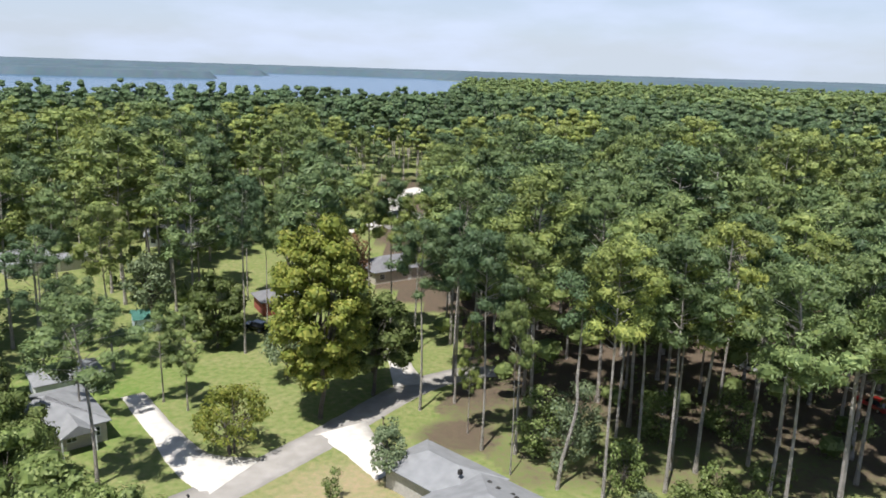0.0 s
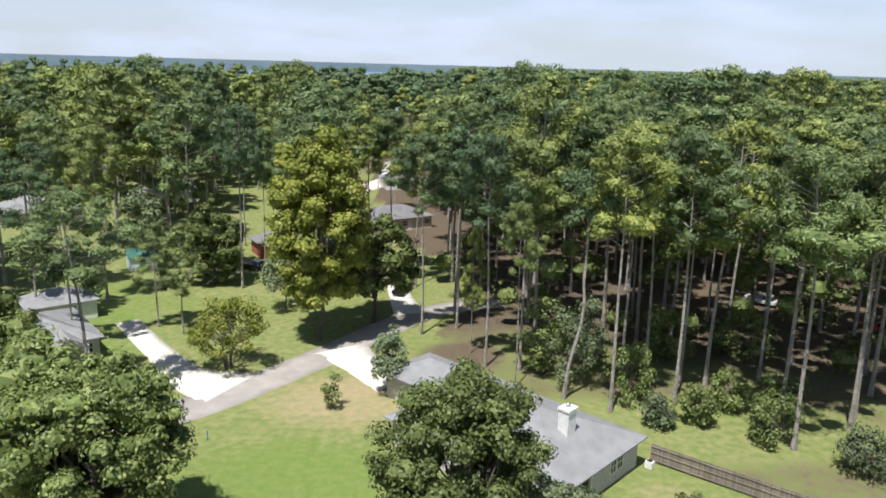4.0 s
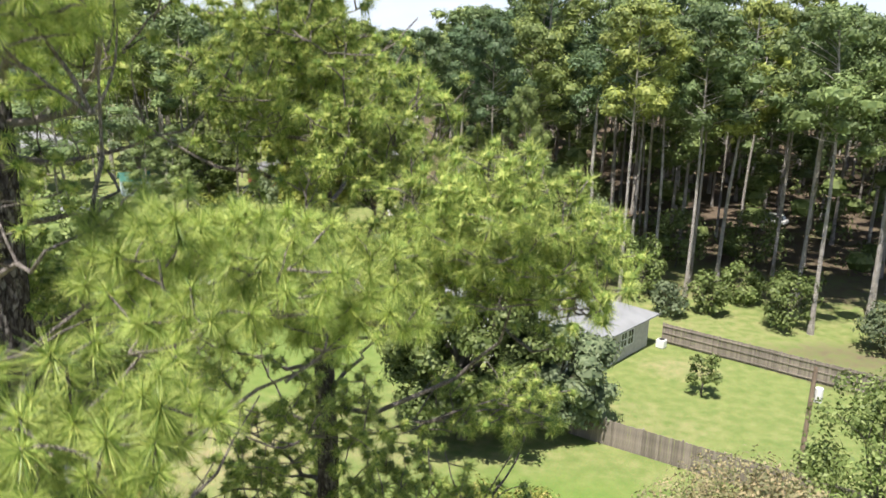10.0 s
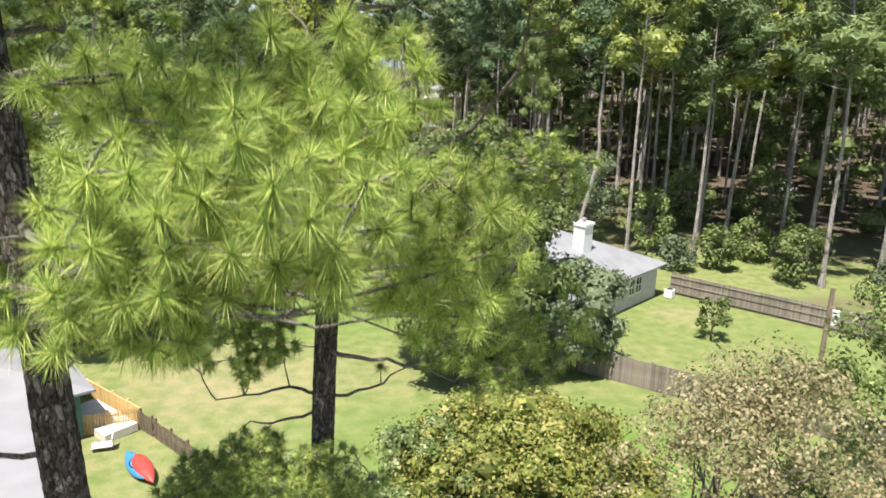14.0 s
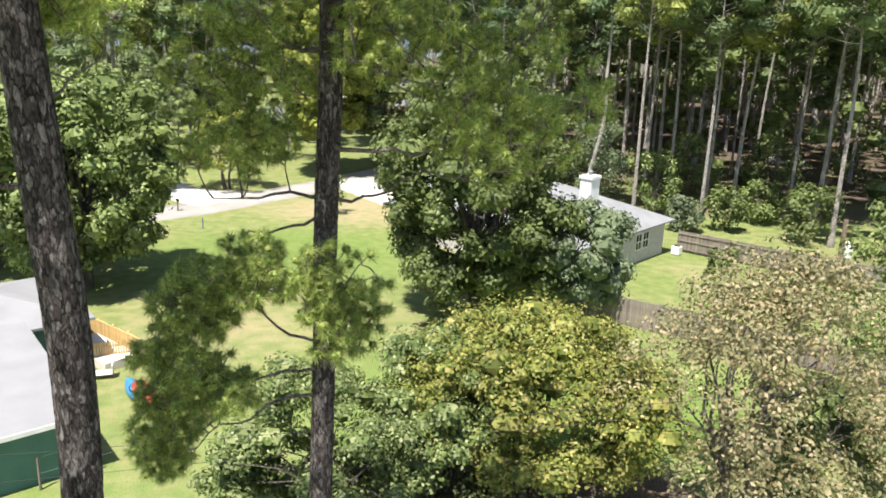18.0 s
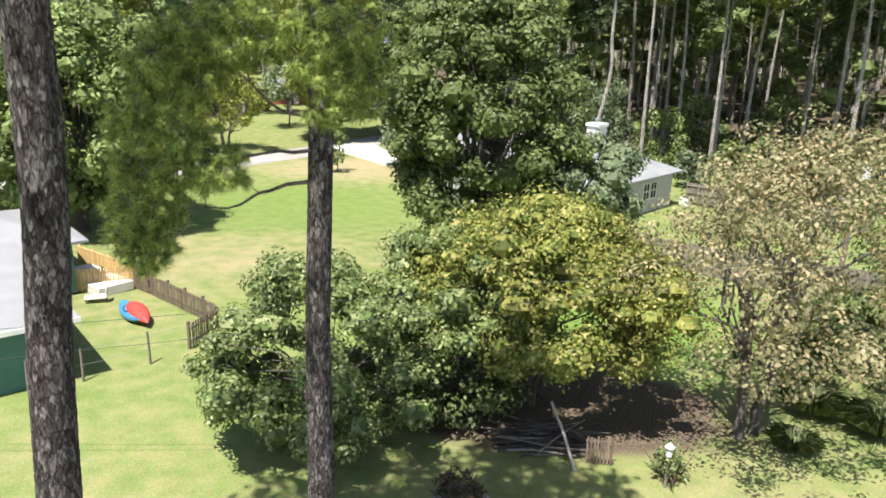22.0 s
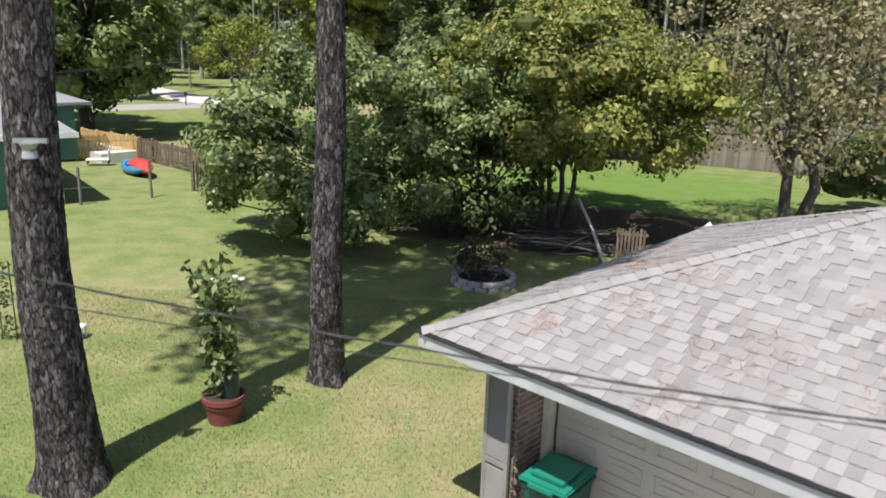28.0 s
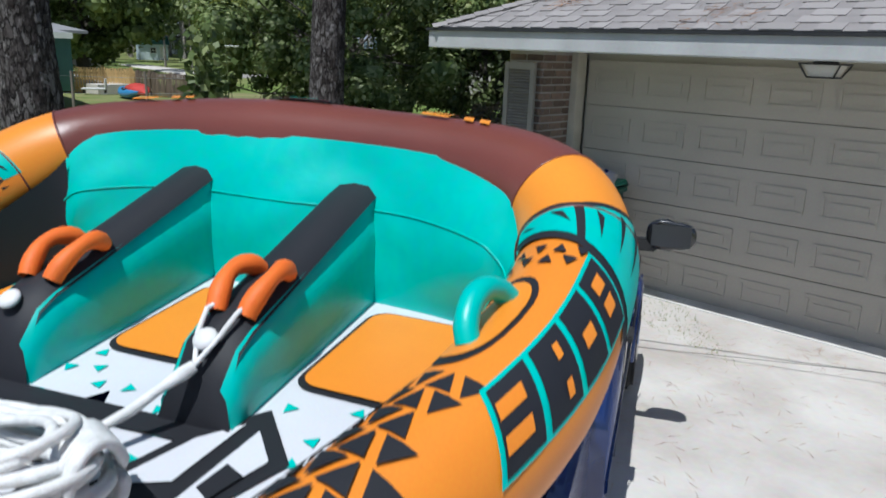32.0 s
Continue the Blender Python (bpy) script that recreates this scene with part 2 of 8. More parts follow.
def plate_bark():
    """Thick bark: tall flaky plates of differing greys between dark cracks."""
    m, n, l, p = base_mat("thick plated pine bark")
    tc, mp = n.new("ShaderNodeTexCoord"), n.new("ShaderNodeMapping")
    mp.inputs["Scale"].default_value = (1.0, 1.0, 0.36)
    l.new(tc.outputs["Object"], mp.inputs["Vector"])
    wob = n.new("ShaderNodeTexNoise")
    wob.inputs["Scale"].default_value, wob.inputs["Detail"].default_value = 11.0, 8.0
    wob.inputs["Roughness"].default_value = 0.68
    l.new(mp.outputs[0], wob.inputs["Vector"])
    vm = n.new("ShaderNodeVectorMath")
    vm.operation = "MULTIPLY_ADD"
    vm.inputs[1].default_value = (0.17, 0.17, 0.14)
    l.new(wob.outputs["Color"], vm.inputs[0])
    l.new(mp.outputs[0], vm.inputs[2])
    edge, cell, flake = n.new("ShaderNodeTexVoronoi"), n.new("ShaderNodeTexVoronoi"), n.new("ShaderNodeTexVoronoi")
    edge.feature = "DISTANCE_TO_EDGE"
    edge.inputs["Scale"].default_value = cell.inputs["Scale"].default_value = 15.0
    flake.inputs["Scale"].default_value = 38.0
    for v in (edge, cell, flake):
        l.new(vm.outputs[0], v.inputs["Vector"])
    crack = ramp(n, l, edge.outputs["Distance"], [(0.0, (0, 0, 0)), (0.10, (1, 1, 1))])
    # cracks fade out where plates have grown together
    gap = ramp(n, l, noise_node(n, l, 7, 5).outputs["Fac"], [(0.34, (0.25, 0.25, 0.25)), (0.52, (1, 1, 1))])
    shut = mixc(n, l, gap.outputs[0], (1, 1, 1), crack.outputs[0])
    tone = ramp(n, l, mixc(n, l, 0.5, cell.outputs["Color"], flake.outputs["Color"]), [(0.28, (0.042, 0.034, 0.033)), (0.52, (0.088, 0.075, 0.072)), (0.78, (0.225, 0.205, 0.198))])
    col = mixc(n, l, shut, (0.016, 0.013, 0.013), tone.outputs[0])
    fine = noise_node(n, l, 60, 6, stretch=(1, 1, 0.4))
    col = mixc(n, l, 0.55, col, fine.outputs["Fac"], "OVERLAY")
    l.new(col, p.inputs["Base Color"])
    p.inputs["Roughness"].default_value = 0.95
    p.inputs["Specular IOR Level"].default_value = 0.15
    h = mixc(n, l, 0.45, shut, mixc(n, l, 0.5, flake.outputs["Color"], fine.outputs["Fac"]))
    bump(n, l, p, h, 0.9, 0.034)
    return m


BARK_PLATE = plate_bark()
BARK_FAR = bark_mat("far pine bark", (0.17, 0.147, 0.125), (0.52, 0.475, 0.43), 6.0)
BARK_OAK = bark_mat("oak bark", (0.06, 0.05, 0.045), (0.19, 0.165, 0.14), 9.0)


def ground_mat():
    m, n, l, p = base_mat("lawn, litter and soil")
    at = n.new("ShaderNodeAttribute")
    at.attribute_name = "cover"
    sep = n.new("ShaderNodeSeparateColor")
    l.new(at.outputs["Color"], sep.inputs[0])
    a, b, c, d = noise_node(n, l, 0.16, 5), noise_node(n, l, 1.1, 6), noise_node(n, l, 14, 6), noise_node(n, l, 70, 4)
    green = mixc(n, l, ramp(n, l, b.outputs["Fac"], [(0.22, (0, 0, 0)), (0.78, (1, 1, 1))]).outputs[0], (0.122, 0.172, 0.050), (0.225, 0.250, 0.092))
    lush = mixc(n, l, sep.outputs[2], green, (0.115, 0.205, 0.035))
    tan = mixc(n, l, ramp(n, l, b.outputs["Fac"], [(0.35, (0, 0, 0)), (0.65, (1, 1, 1))]).outputs[0], (0.31, 0.275, 0.155), (0.37, 0.28, 0.18))

    def grow(channel, noise, width):
        s = n.new("ShaderNodeMath")
        s.operation = "ADD"
        l.new(channel, s.inputs[0])
        l.new(noise, s.inputs[1])
        mr = n.new("ShaderNodeMapRange")
        mr.inputs["From Min"].default_value, mr.inputs["From Max"].default_value = 1.0 - width, 1.0 + width
        l.new(s.outputs[0], mr.inputs["Value"])
        return mr.outputs[0]

    mid = mixc(n, l, 0.5, a.outputs["Fac"], b.outputs["Fac"])
    fine = mixc(n, l, 0.4, mid, c.outputs["Fac"])
    col = mixc(n, l, grow(sep.outputs[1], fine, 0.24), lush, tan)
    litter = mixc(n, l, ramp(n, l, c.outputs["Fac"], [(0.35, (0, 0, 0)), (0.7, (1, 1, 1))]).outputs[0], (0.07, 0.055, 0.04), (0.18, 0.14, 0.10))
    col = mixc(n, l, grow(sep.outputs[0], fine, 0.10), col, litter)
    col = mixc(n, l, 0.5, col, c.outputs["Color"], "SOFT_LIGHT")
    col = mixc(n, l, 0.22, col, d.outputs["Fac"], "OVERLAY")
    l.new(col, p.inputs["Base Color"])
    p.inputs["Roughness"].default_value = 0.95
    p.inputs["Specular IOR Level"].default_value = 0.1
    bump(n, l, p, mixc(n, l, 0.5, c.outputs["Fac"], d.outputs["Fac"]), 0.4, 0.03)
    return m


GROUND = ground_mat()
ASPHALT = mat("worn grey road", (0.30, 0.28, 0.255), (0.38, 0.355, 0.33), 0.9, 0.5, 40, relief=0.4)
CONCRETE = mat("pale concrete", (0.66, 0.63, 0.58), (0.54, 0.50, 0.45), 0.85, 0.9, 30, relief=0.2)
SHINGLE_FAR = mat("grey shingle roof", (0.265, 0.27, 0.278), (0.21, 0.214, 0.222), 0.9, 0.8, 25, relief=0.5, dist=0.02)
WHITE = mat("white trim", (0.78, 0.78, 0.76), (0.66, 0.66, 0.64), 0.5, 2.0, 50, relief=0.1)
GLASS = mat("dark window glass", (0.02, 0.025, 0.03), (0.03, 0.035, 0.04), 0.06, 1.0, 5, relief=0.0)
NEAR_BLACK = mat("near-black parts and porch shade", (0.03, 0.028, 0.026), None, 0.8)
WOOD_GREY = mat("weathered grey boards", (0.26, 0.22, 0.185), (0.17, 0.145, 0.125), 0.9, 2.0, 30, stretch=(6, 6, 1), piece=0.25)
WOOD_NEW = mat("fresh yellow lumber", (0.66, 0.46, 0.20), (0.55, 0.36, 0.14), 0.75, 2.0, 30, stretch=(4, 4, 1), piece=0.15)
WOOD_OLD = mat("old brown boards", (0.22, 0.165, 0.12), (0.15, 0.11, 0.08), 0.9, 2.0, 30, stretch=(4, 4, 1), piece=0.25)
METAL_G = mat("galvanised steel", (0.55, 0.56, 0.57), (0.42, 0.43, 0.44), 0.4, 3, 60, metal=0.8, relief=0.1)
BLACK = mat("black rubber and plastic", (0.02, 0.02, 0.022), (0.035, 0.035, 0.035), 0.55, 4, 80, relief=0.15)


# ---- mesh helpers ----
def raw(name, verts, faces, material, parent=None, smooth=False):
    """One mesh object from arrays; all faces have the same number of corners."""
    verts, faces = np.asarray(verts, np.float32), np.asarray(faces, np.int32)
    me = bpy.data.meshes.new(name)
    k = faces.shape[1]
    me.vertices.add(len(verts))
    me.vertices.foreach_set("co", verts.ravel())
    me.loops.add(faces.size)
    me.loops.foreach_set("vertex_index", faces.ravel())
    me.polygons.add(len(faces))
    me.polygons.foreach_set("loop_start", np.arange(0, faces.size, k, dtype=np.int32))
    me.polygons.foreach_set("loop_total", np.full(len(faces), k, np.int32))
    if smooth:
        me.polygons.foreach_set("use_smooth", np.ones(len(faces), bool))
    me.update(calc_edges=True)
    me.validate()
    me.materials.append(material)
    ob = new(name, me)
    ob.parent = parent
    return ob


def part(name, bm, material, parent=None, label="", smooth=False):
    me = bpy.data.meshes.new(name)
    bmesh.ops.recalc_face_normals(bm, faces=bm.faces)
    bm.to_mesh(me)
    bm.free()
    if smooth:
        for f in me.polygons:
            f.use_smooth = True
    me.materials.append(material)
    ob = new(name, me)
    ob.parent = parent
    return tagged(ob, label)


def thing(name, m, label, category, group="", kind=""):
    ob = new(name)
    ob.matrix_world = m
    return tagged(ob, label, category, group, kind)


def box(bm, x0, y0, z0, x1, y1, z1, bevel=0.0, m=None):
    r = bmesh.ops.create_cube(bm, size=1.0)
    vs = r["verts"]
    for v in vs:
        v.co = Vector((x0 + (v.co.x + 0.5) * (x1 - x0), y0 + (v.co.y + 0.5) * (y1 - y0), z0 + (v.co.z + 0.5) * (z1 - z0)))
    if bevel:
        es = list({e for v in vs for e in v.link_edges})
        r2 = bmesh.ops.bevel(bm, geom=es, offset=bevel, segments=2, affect="EDGES")
        vs = list({v for f in r2["faces"] for v in f.verts} | {v for v in vs if v.is_valid})
    if m is not None:
        bmesh.ops.transform(bm, matrix=m, verts=[v for v in vs if v.is_valid])
    return vs


def boxpart(name, dims, material, parent, label="", bevel=0.0, m=None):
    bm = bmesh.new()
    box(bm, *dims, bevel=bevel, m=m)
    return part(name, bm, material, parent, label)


def cyl(bm, r0, r1, z0, z1, seg=16, m=None, cap=True):
    r = bmesh.ops.create_cone(bm, cap_ends=cap, segments=seg, radius1=r0, radius2=r1, depth=z1 - z0)
    bmesh.ops.transform(bm, matrix=(m or Matrix()) @ Matrix.Translation((0, 0, (z0 + z1) / 2)), verts=r["verts"])
    return r["verts"]


def poly(bm, pts):
    return bm.faces.new([bm.verts.new(p) for p in pts])


def tube(path, radii, sides=8, closed=False):
    """Vertices and quads of a tube along a path."""
    path = np.asarray(path, float)
    radii = np.broadcast_to(np.asarray(radii, float), (len(path),))
    k = len(path)
    d = (np.roll(path, -1, 0) - np.roll(path, 1, 0)) if closed else np.gradient(path, axis=0)
    d /= np.linalg.norm(d, axis=1, keepdims=True) + 1e-9
    ref = np.array([0.0, 0.0, 1.0]) if abs(d[:, 2]).mean() < 0.8 else np.array([1.0, 0.0, 0.0])
    u = np.cross(d, ref)
    u /= np.linalg.norm(u, axis=1, keepdims=True) + 1e-9
    w = np.cross(d, u)
    a = np.linspace(0, 2 * np.pi, sides, endpoint=False)
    v = path[:, None] + radii[:, None, None] * (np.cos(a)[None, :, None] * u[:, None] + np.sin(a)[None, :, None] * w[:, None])
    f = []
    for i in range(k if closed else k - 1):
        j = (i + 1) % k
        for s in range(sides):
            f.append((i * sides + s, i * sides + (s + 1) % sides, j * sides + (s + 1) % sides, j * sides + s))
    return v.reshape(-1, 3), np.array(f)


def join(pieces):
    vs, fs, o = [], [], 0
    for v, f in pieces:
        vs.append(v)
        fs.append(np.asarray(f) + o)
        o += len(v)
    return np.concatenate(vs), np.concatenate(fs)


def smoothstep(a, b, x):
    t = np.clip((np.asarray(x, float) - a) / (b - a), 0, 1)
    return t * t * (3 - 2 * t)


def gz(x, y):
    """Height of the ground."""
    return -0.9 * smoothstep(28, 55, y) + 0.0 * np.asarray(x)


# ---- foliage ----
def unit(rng, n):
    v = rng.normal(size=(n, 3))
    return v / (np.linalg.norm(v, axis=1, keepdims=True) + 1e-9)


def leaves(rng, base, axis, length, width, flat=0.0):
    """Diamond leaves: at base, along axis. flat: how far they lie level."""
    n = len(base)
    side = unit(rng, n)
    side[:, 2] *= 1 - flat
    side -= axis * (side * axis).sum(1, keepdims=True)
    side /= np.linalg.norm(side, axis=1, keepdims=True) + 1e-9
    length, width = np.broadcast_to(length, (n,))[:, None], np.broadcast_to(width, (n,))[:, None]
    mid = base + axis * length * 0.45
    v = np.stack([base, mid + side * width / 2, base + axis * length, mid - side * width / 2], 1)
    return v.reshape(-1, 3), np.arange(4 * n).reshape(n, 4)


BALL = []
for ax_ in range(3):
    for sg in (-1, 1):
        for i_ in (-1, 0):
            for j_ in (-1, 0):
                q_ = []
                for u_, w_ in ((i_, j_), (i_ + 1, j_), (i_ + 1, j_ + 1), (i_, j_ + 1)):
                    c_ = np.roll(np.array([sg, u_, w_], float), ax_)
                    q_.append(c_ / np.linalg.norm(c_))
                BALL.append(q_)
BALL = np.array(BALL).reshape(-1, 3)


def cores(rng, centres, radii, squash, fill):
    """Dense twiggy hearts of the clumps, uneven lumps that stop the light."""
    n = len(centres)
    bump_ = 1 + 0.22 * np.sin(BALL @ np.array([5.1, 3.7, 4.3]) + 1.0)
    v = BALL[None] * bump_[None, :, None] * (np.asarray(radii, float) * fill * (0.8 + 0.4 * rng.random(n)))[:, None, None] * np.array([1, 1, squash])
    v = np.asarray(centres, float)[:, None] + v
    return v.reshape(-1, 3), np.arange(n * len(BALL)).reshape(-1, 4)


def clumps(rng, centres, radii, per, size, squash=0.75, aspect=0.55, up=0.25, shell=0.55, fill=0.0, three=False):
    """Leaves in the outer shell of round clumps; three: three-cornered sprays."""
    if fill and three:
        v, f = cores(rng, centres, radii, squash, fill)
        return join([clumps(rng, centres, radii, per, size, squash, aspect, up, shell, three=True), (v, np.concatenate([f[:, [0, 1, 2]], f[:, [0, 2, 3]]]))])
    if fill:
        return join([clumps(rng, centres, radii, per, size, squash, aspect, up, shell), cores(rng, centres, radii, squash, fill)])
    n = len(centres) * per
    c = np.repeat(np.asarray(centres, float), per, 0)
    r = np.repeat(np.asarray(radii, float), per)
    d = unit(rng, n)
    d[:, 2] = d[:, 2] * 0.9 + 0.12
    rad = r * (shell + (1 - shell) * rng.random(n) ** 0.6)
    p = c + d * rad[:, None] * np.array([1, 1, squash])
    nrm = d + unit(rng, n) * 0.45
    nrm[:, 2] += up
    axis = np.cross(nrm, unit(rng, n))
    axis /= np.linalg.norm(axis, axis=1, keepdims=True) + 1e-9
    side = np.cross(nrm, axis)
    side /= np.linalg.norm(side, axis=1, keepdims=True) + 1e-9
    s = (size * (0.7 + 0.6 * rng.random(n)))[:, None]
    if three:
        v = np.stack([p - side * s * aspect / 2, p + side * s * aspect / 2, p + axis * s + nrm * s * 0.05], 1)
        return v.reshape(-1, 3), np.arange(3 * n).reshape(n, 3)
    mid = p + axis * s * 0.45 + nrm * s * 0.06
    v = np.stack([p, mid + side * s * aspect / 2, p + axis * s, mid - side * s * aspect / 2], 1)
    return v.reshape(-1, 3), np.arange(4 * n).reshape(n, 4)


def limb(rng, a, b, r0, r1, bend=0.15, k=6, sides=6):
    a, b = np.array(a, float), np.array(b, float)
    t = np.linspace(0, 1, k)[:, None]
    ln = np.linalg.norm(b - a)
    off = unit(rng, 1)[0] * bend * ln
    path = a + (b - a) * t + off * np.sin(t * np.pi) + rng.normal(size=(k, 3)) * 0.015 * ln * np.sin(t * np.pi)
    return tube(path, np.linspace(r0, r1, k), sides)


def pine_parts(rng, h, crown_from, spread, cards, clump_n, r_base, lean=(0, 0), wob=0.15, card=0.85, trunk_sides=7):
    """Trunk and crown of a tall pine, base at the origin."""
    k = 12
    t = np.linspace(0, 1, k)
    ph = rng.random(2) * 6
    path = np.stack([lean[0] * t ** 1.3 + wob * np.sin(t * 5 + ph[0]) * t, lean[1] * t ** 1.3 + wob * np.sin(t * 4 + ph[1]) * t, h * 0.97 * t - 0.15], 1)
    rad = r_base * (1 - 0.8 * t ** 1.1) + r_base * 0.5 * np.exp(-t * 40)
    pieces = [tube(path, rad, trunk_sides)]
    centres, radii = [], []
    for i in range(clump_n):
        f = crown_from + (1 - crown_from) * (i + rng.random()) / clump_n
        g = (f - crown_from) / (1 - crown_from)
        reach = spread * (0.25 + 0.9 * math.sin(math.pi * min(1, 0.22 + 0.75 * g)) ** 0.8) * (0.45 + 0.6 * rng.random())
        if g > 0.9:
            reach *= 0.45
        a = rng.random() * 2 * math.pi
        p0 = np.array([np.interp(f, t, path[:, j]) for j in range(3)])
        p1 = p0 + np.array([math.cos(a) * reach, math.sin(a) * reach, reach * (0.10 + 0.35 * rng.random()) + 0.2])
        pieces.append(limb(rng, p0 - [0, 0, 0.4], p1, r_base * 0.22 * (1.1 - g * 0.6), 0.02, 0.08, 4, 4))
        centres.append(p1)
        radii.append((0.85 + 0.95 * rng.random()) * (1.12 - 0.3 * g))
    crown = clumps(rng, centres, radii, cards // clump_n, card, 0.74, 0.40, 0.25, 0.55, 0.50, True)
    return join(pieces), crown


def broad_parts(rng, h, spread, trunk_h, n_clumps, per, leaf, r_base, squash=0.8, clump=1.3, stems=1, aspect=0.6, low=-0.75, ragged=0.25, fill=0.0, taper=0.0, shift=(0, 0)):
    """Trunk with limbs, and the leaves, of a broad tree or shrub, base at the origin."""
    cz = trunk_h + (h - trunk_h) * 0.5
    rz = (h - trunk_h) * 0.5
    centres, radii, pieces = [], [], []
    tops = []
    for s in range(stems):
        a = s * 6.283 / stems + rng.random()
        foot = np.array([math.cos(a), math.sin(a), 0]) * (0.35 * (stems > 1)) - [0, 0, 0.12]
        top = foot * 2.6 + [0, 0, cz * 0.85]
        top[2] = cz * 0.9
        pieces.append(limb(rng, foot, top, r_base, r_base * 0.5, 0.06, 7, 9))
        tops.append((foot, top))
    while len(centres) < n_clumps:
        d = unit(rng, 1)[0]
        if d[2] < low:
            continue
        q = 0.62 + 0.38 * rng.random() ** 0.5 + ragged * (rng.random() - 0.5)
        w_ = 1 - taper * max(0.0, d[2])
        p = np.array([d[0] * spread * q * w_ + shift[0], d[1] * spread * q * w_ + shift[1], cz + d[2] * rz * q * (1.0 if d[2] > 0 else 0.9)])
        centres.append(p)
        radii.append(clump * (0.65 + 0.7 * rng.random()))
    for p in centres[:: max(1, n_clumps // 26)]:
        foot, top = tops[rng.integers(len(tops))]
        f = 0.45 + 0.5 * rng.random()
        pieces.append(limb(rng, foot + (top - foot) * f, p, r_base * 0.4, 0.015, 0.12, 6, 5))
    return join(pieces), clumps(rng, centres, radii, per, leaf, squash, aspect, fill=fill)


def tree(name, m, trunk, crown, bark, leaf, label, category="tree", group="", crown_name="crown"):
    ob = thing(name, m, label, category, group)
    raw("trunk", *trunk, bark, ob, True)
    raw(crown_name, *crown, leaf, ob)
    return ob


# ---- ground ----
def spread_out(lo, hi, step, far):
    mid = list(np.arange(lo, hi + 1e-6, step))
    up, d = [], step
    while (mid + up)[-1] < far:
        d *= 1.35
        up.append((mid + up)[-1] + d)
    dn, d = [], step
    while (dn[-1] if dn else lo) > -far:
        d *= 1.35
        dn.append((dn[-1] if dn else lo) - d)
    return np.array(dn[::-1] + mid + up)


def inside(x, y, pts):
    """Whether places lie in a polygon of the plan."""
    x, y = np.asarray(x, float), np.asarray(y, float)
    hit = np.zeros(np.broadcast(x, y).shape, bool)
    for (x0, y0), (x1, y1) in zip(pts, pts[1:] + pts[:1]):
        if y0 != y1:
            hit ^= ((y0 > y) != (y1 > y)) & (x < (x1 - x0) * (y - y0) / (y1 - y0) + x0)
    return hit


def blob(x, y, cx, cy, rx, ry=None, soft=0.5):
    ry = ry or rx
    return 1 - smoothstep(1 - soft, 1 + soft, np.hypot((x - cx) / rx, (y - cy) / ry))


WOODS_EDGE = [(19.2, 62.5), (8, 76), (4, 84), (-1, 93), (4, 104), (4, 130), (-14, 150), (-14, 175), (-30, 300), (900, 900), (900, -200), (45, 30), (33, 49)]
gx, gy = spread_out(-62, 58, 0.8, 4950), spread_out(-6, 122, 0.8, 4950)
GX, GY = np.meshgrid(gx, gy)
GZ = gz(GX, GY)
near = (abs(GX) < 90) & (abs(GY) < 150)
GZ = GZ + near * 0.05 * smoothstep(16, 30, GY) * (np.sin(GX * 0.31 + 1) * np.sin(GY * 0.27))
nx, ny = len(gx), len(gy)
idx = np.arange(nx * ny).reshape(ny, nx)
gf = np.stack([idx[:-1, :-1], idx[:-1, 1:], idx[1:, 1:], idx[1:, :-1]], -1).reshape(-1, 4)
ground = raw("ground", np.stack([GX, GY, GZ], -1).reshape(-1, 3), gf, GROUND, smooth=True)
tagged(ground, "mown lawn with dry patches, bare soil and pine straw", "ground", kind="structure")
litter = 0.62 * inside(GX, GY, WOODS_EDGE) * (1 - 0.45 * blob(GX, GY, 20, 68, 22, 6)) * (0.80 + 0.20 * smoothstep(88, 100, np.hypot(GX, GY))) + 0.30 * (GY > 112)
litter = np.maximum(litter, 0.60 * blob(GX, GY, 3, 86, 7, 6) + 0.80 * blob(GX, GY, 2.5, 25.0, 5.5, 3.6) + 0.42 * blob(GX, GY, 8.5, 23.8, 5.5, 3))
dry = 0.31 + 0.04 * (GY < 22) + 0.16 * blob(GX, GY, -0.8, 8.8, 3.0, 2.6) + 0.14 * blob(GX, GY, -0.6, 12.6, 1.8, 1.3) + 0.10 * blob(GX, GY, -6.5, 16.5, 3.5, 1.6) - 0.09 * blob(GX, GY, -4.2, 9.5, 3.2, 3.0) + 0.30 * blob(GX, GY, -8, 73, 9, 6) + 0.12 * blob(GX, GY, -12, 44, 7, 6) + 0.07 * blob(GX, GY, -11, 34, 6, 8) + 0.10 * blob(GX, GY, 13, 47, 6, 3) - 0.10 * blob(GX, GY, 20, 50, 14, 10) \
    + 0.2 * blob(GX, GY, 19, 56, 3, 2) - 0.25 * blob(GX, GY, 2, 34, 10, 5) - 0.22 * blob(GX, GY, -12, 55, 9, 7) 
lush = 0.6 * blob(GX, GY, 6, 33, 9, 6) + 0.35 * blob(GX, GY, -12, 57, 9, 8) + 0.5 * blob(GX, GY, -50, 90, 14, 20) + 0.3 * blob(GX, GY, -10, 25, 8, 8)
cov = np.stack([litter, np.clip(dry, 0, 1), np.clip(lush, 0, 1), np.ones_like(dry)], -1).astype(np.float32)
ca = ground.data.color_attributes.new("cover", "FLOAT_COLOR", "POINT")
ca.data.foreach_set("color", cov.reshape(-1))


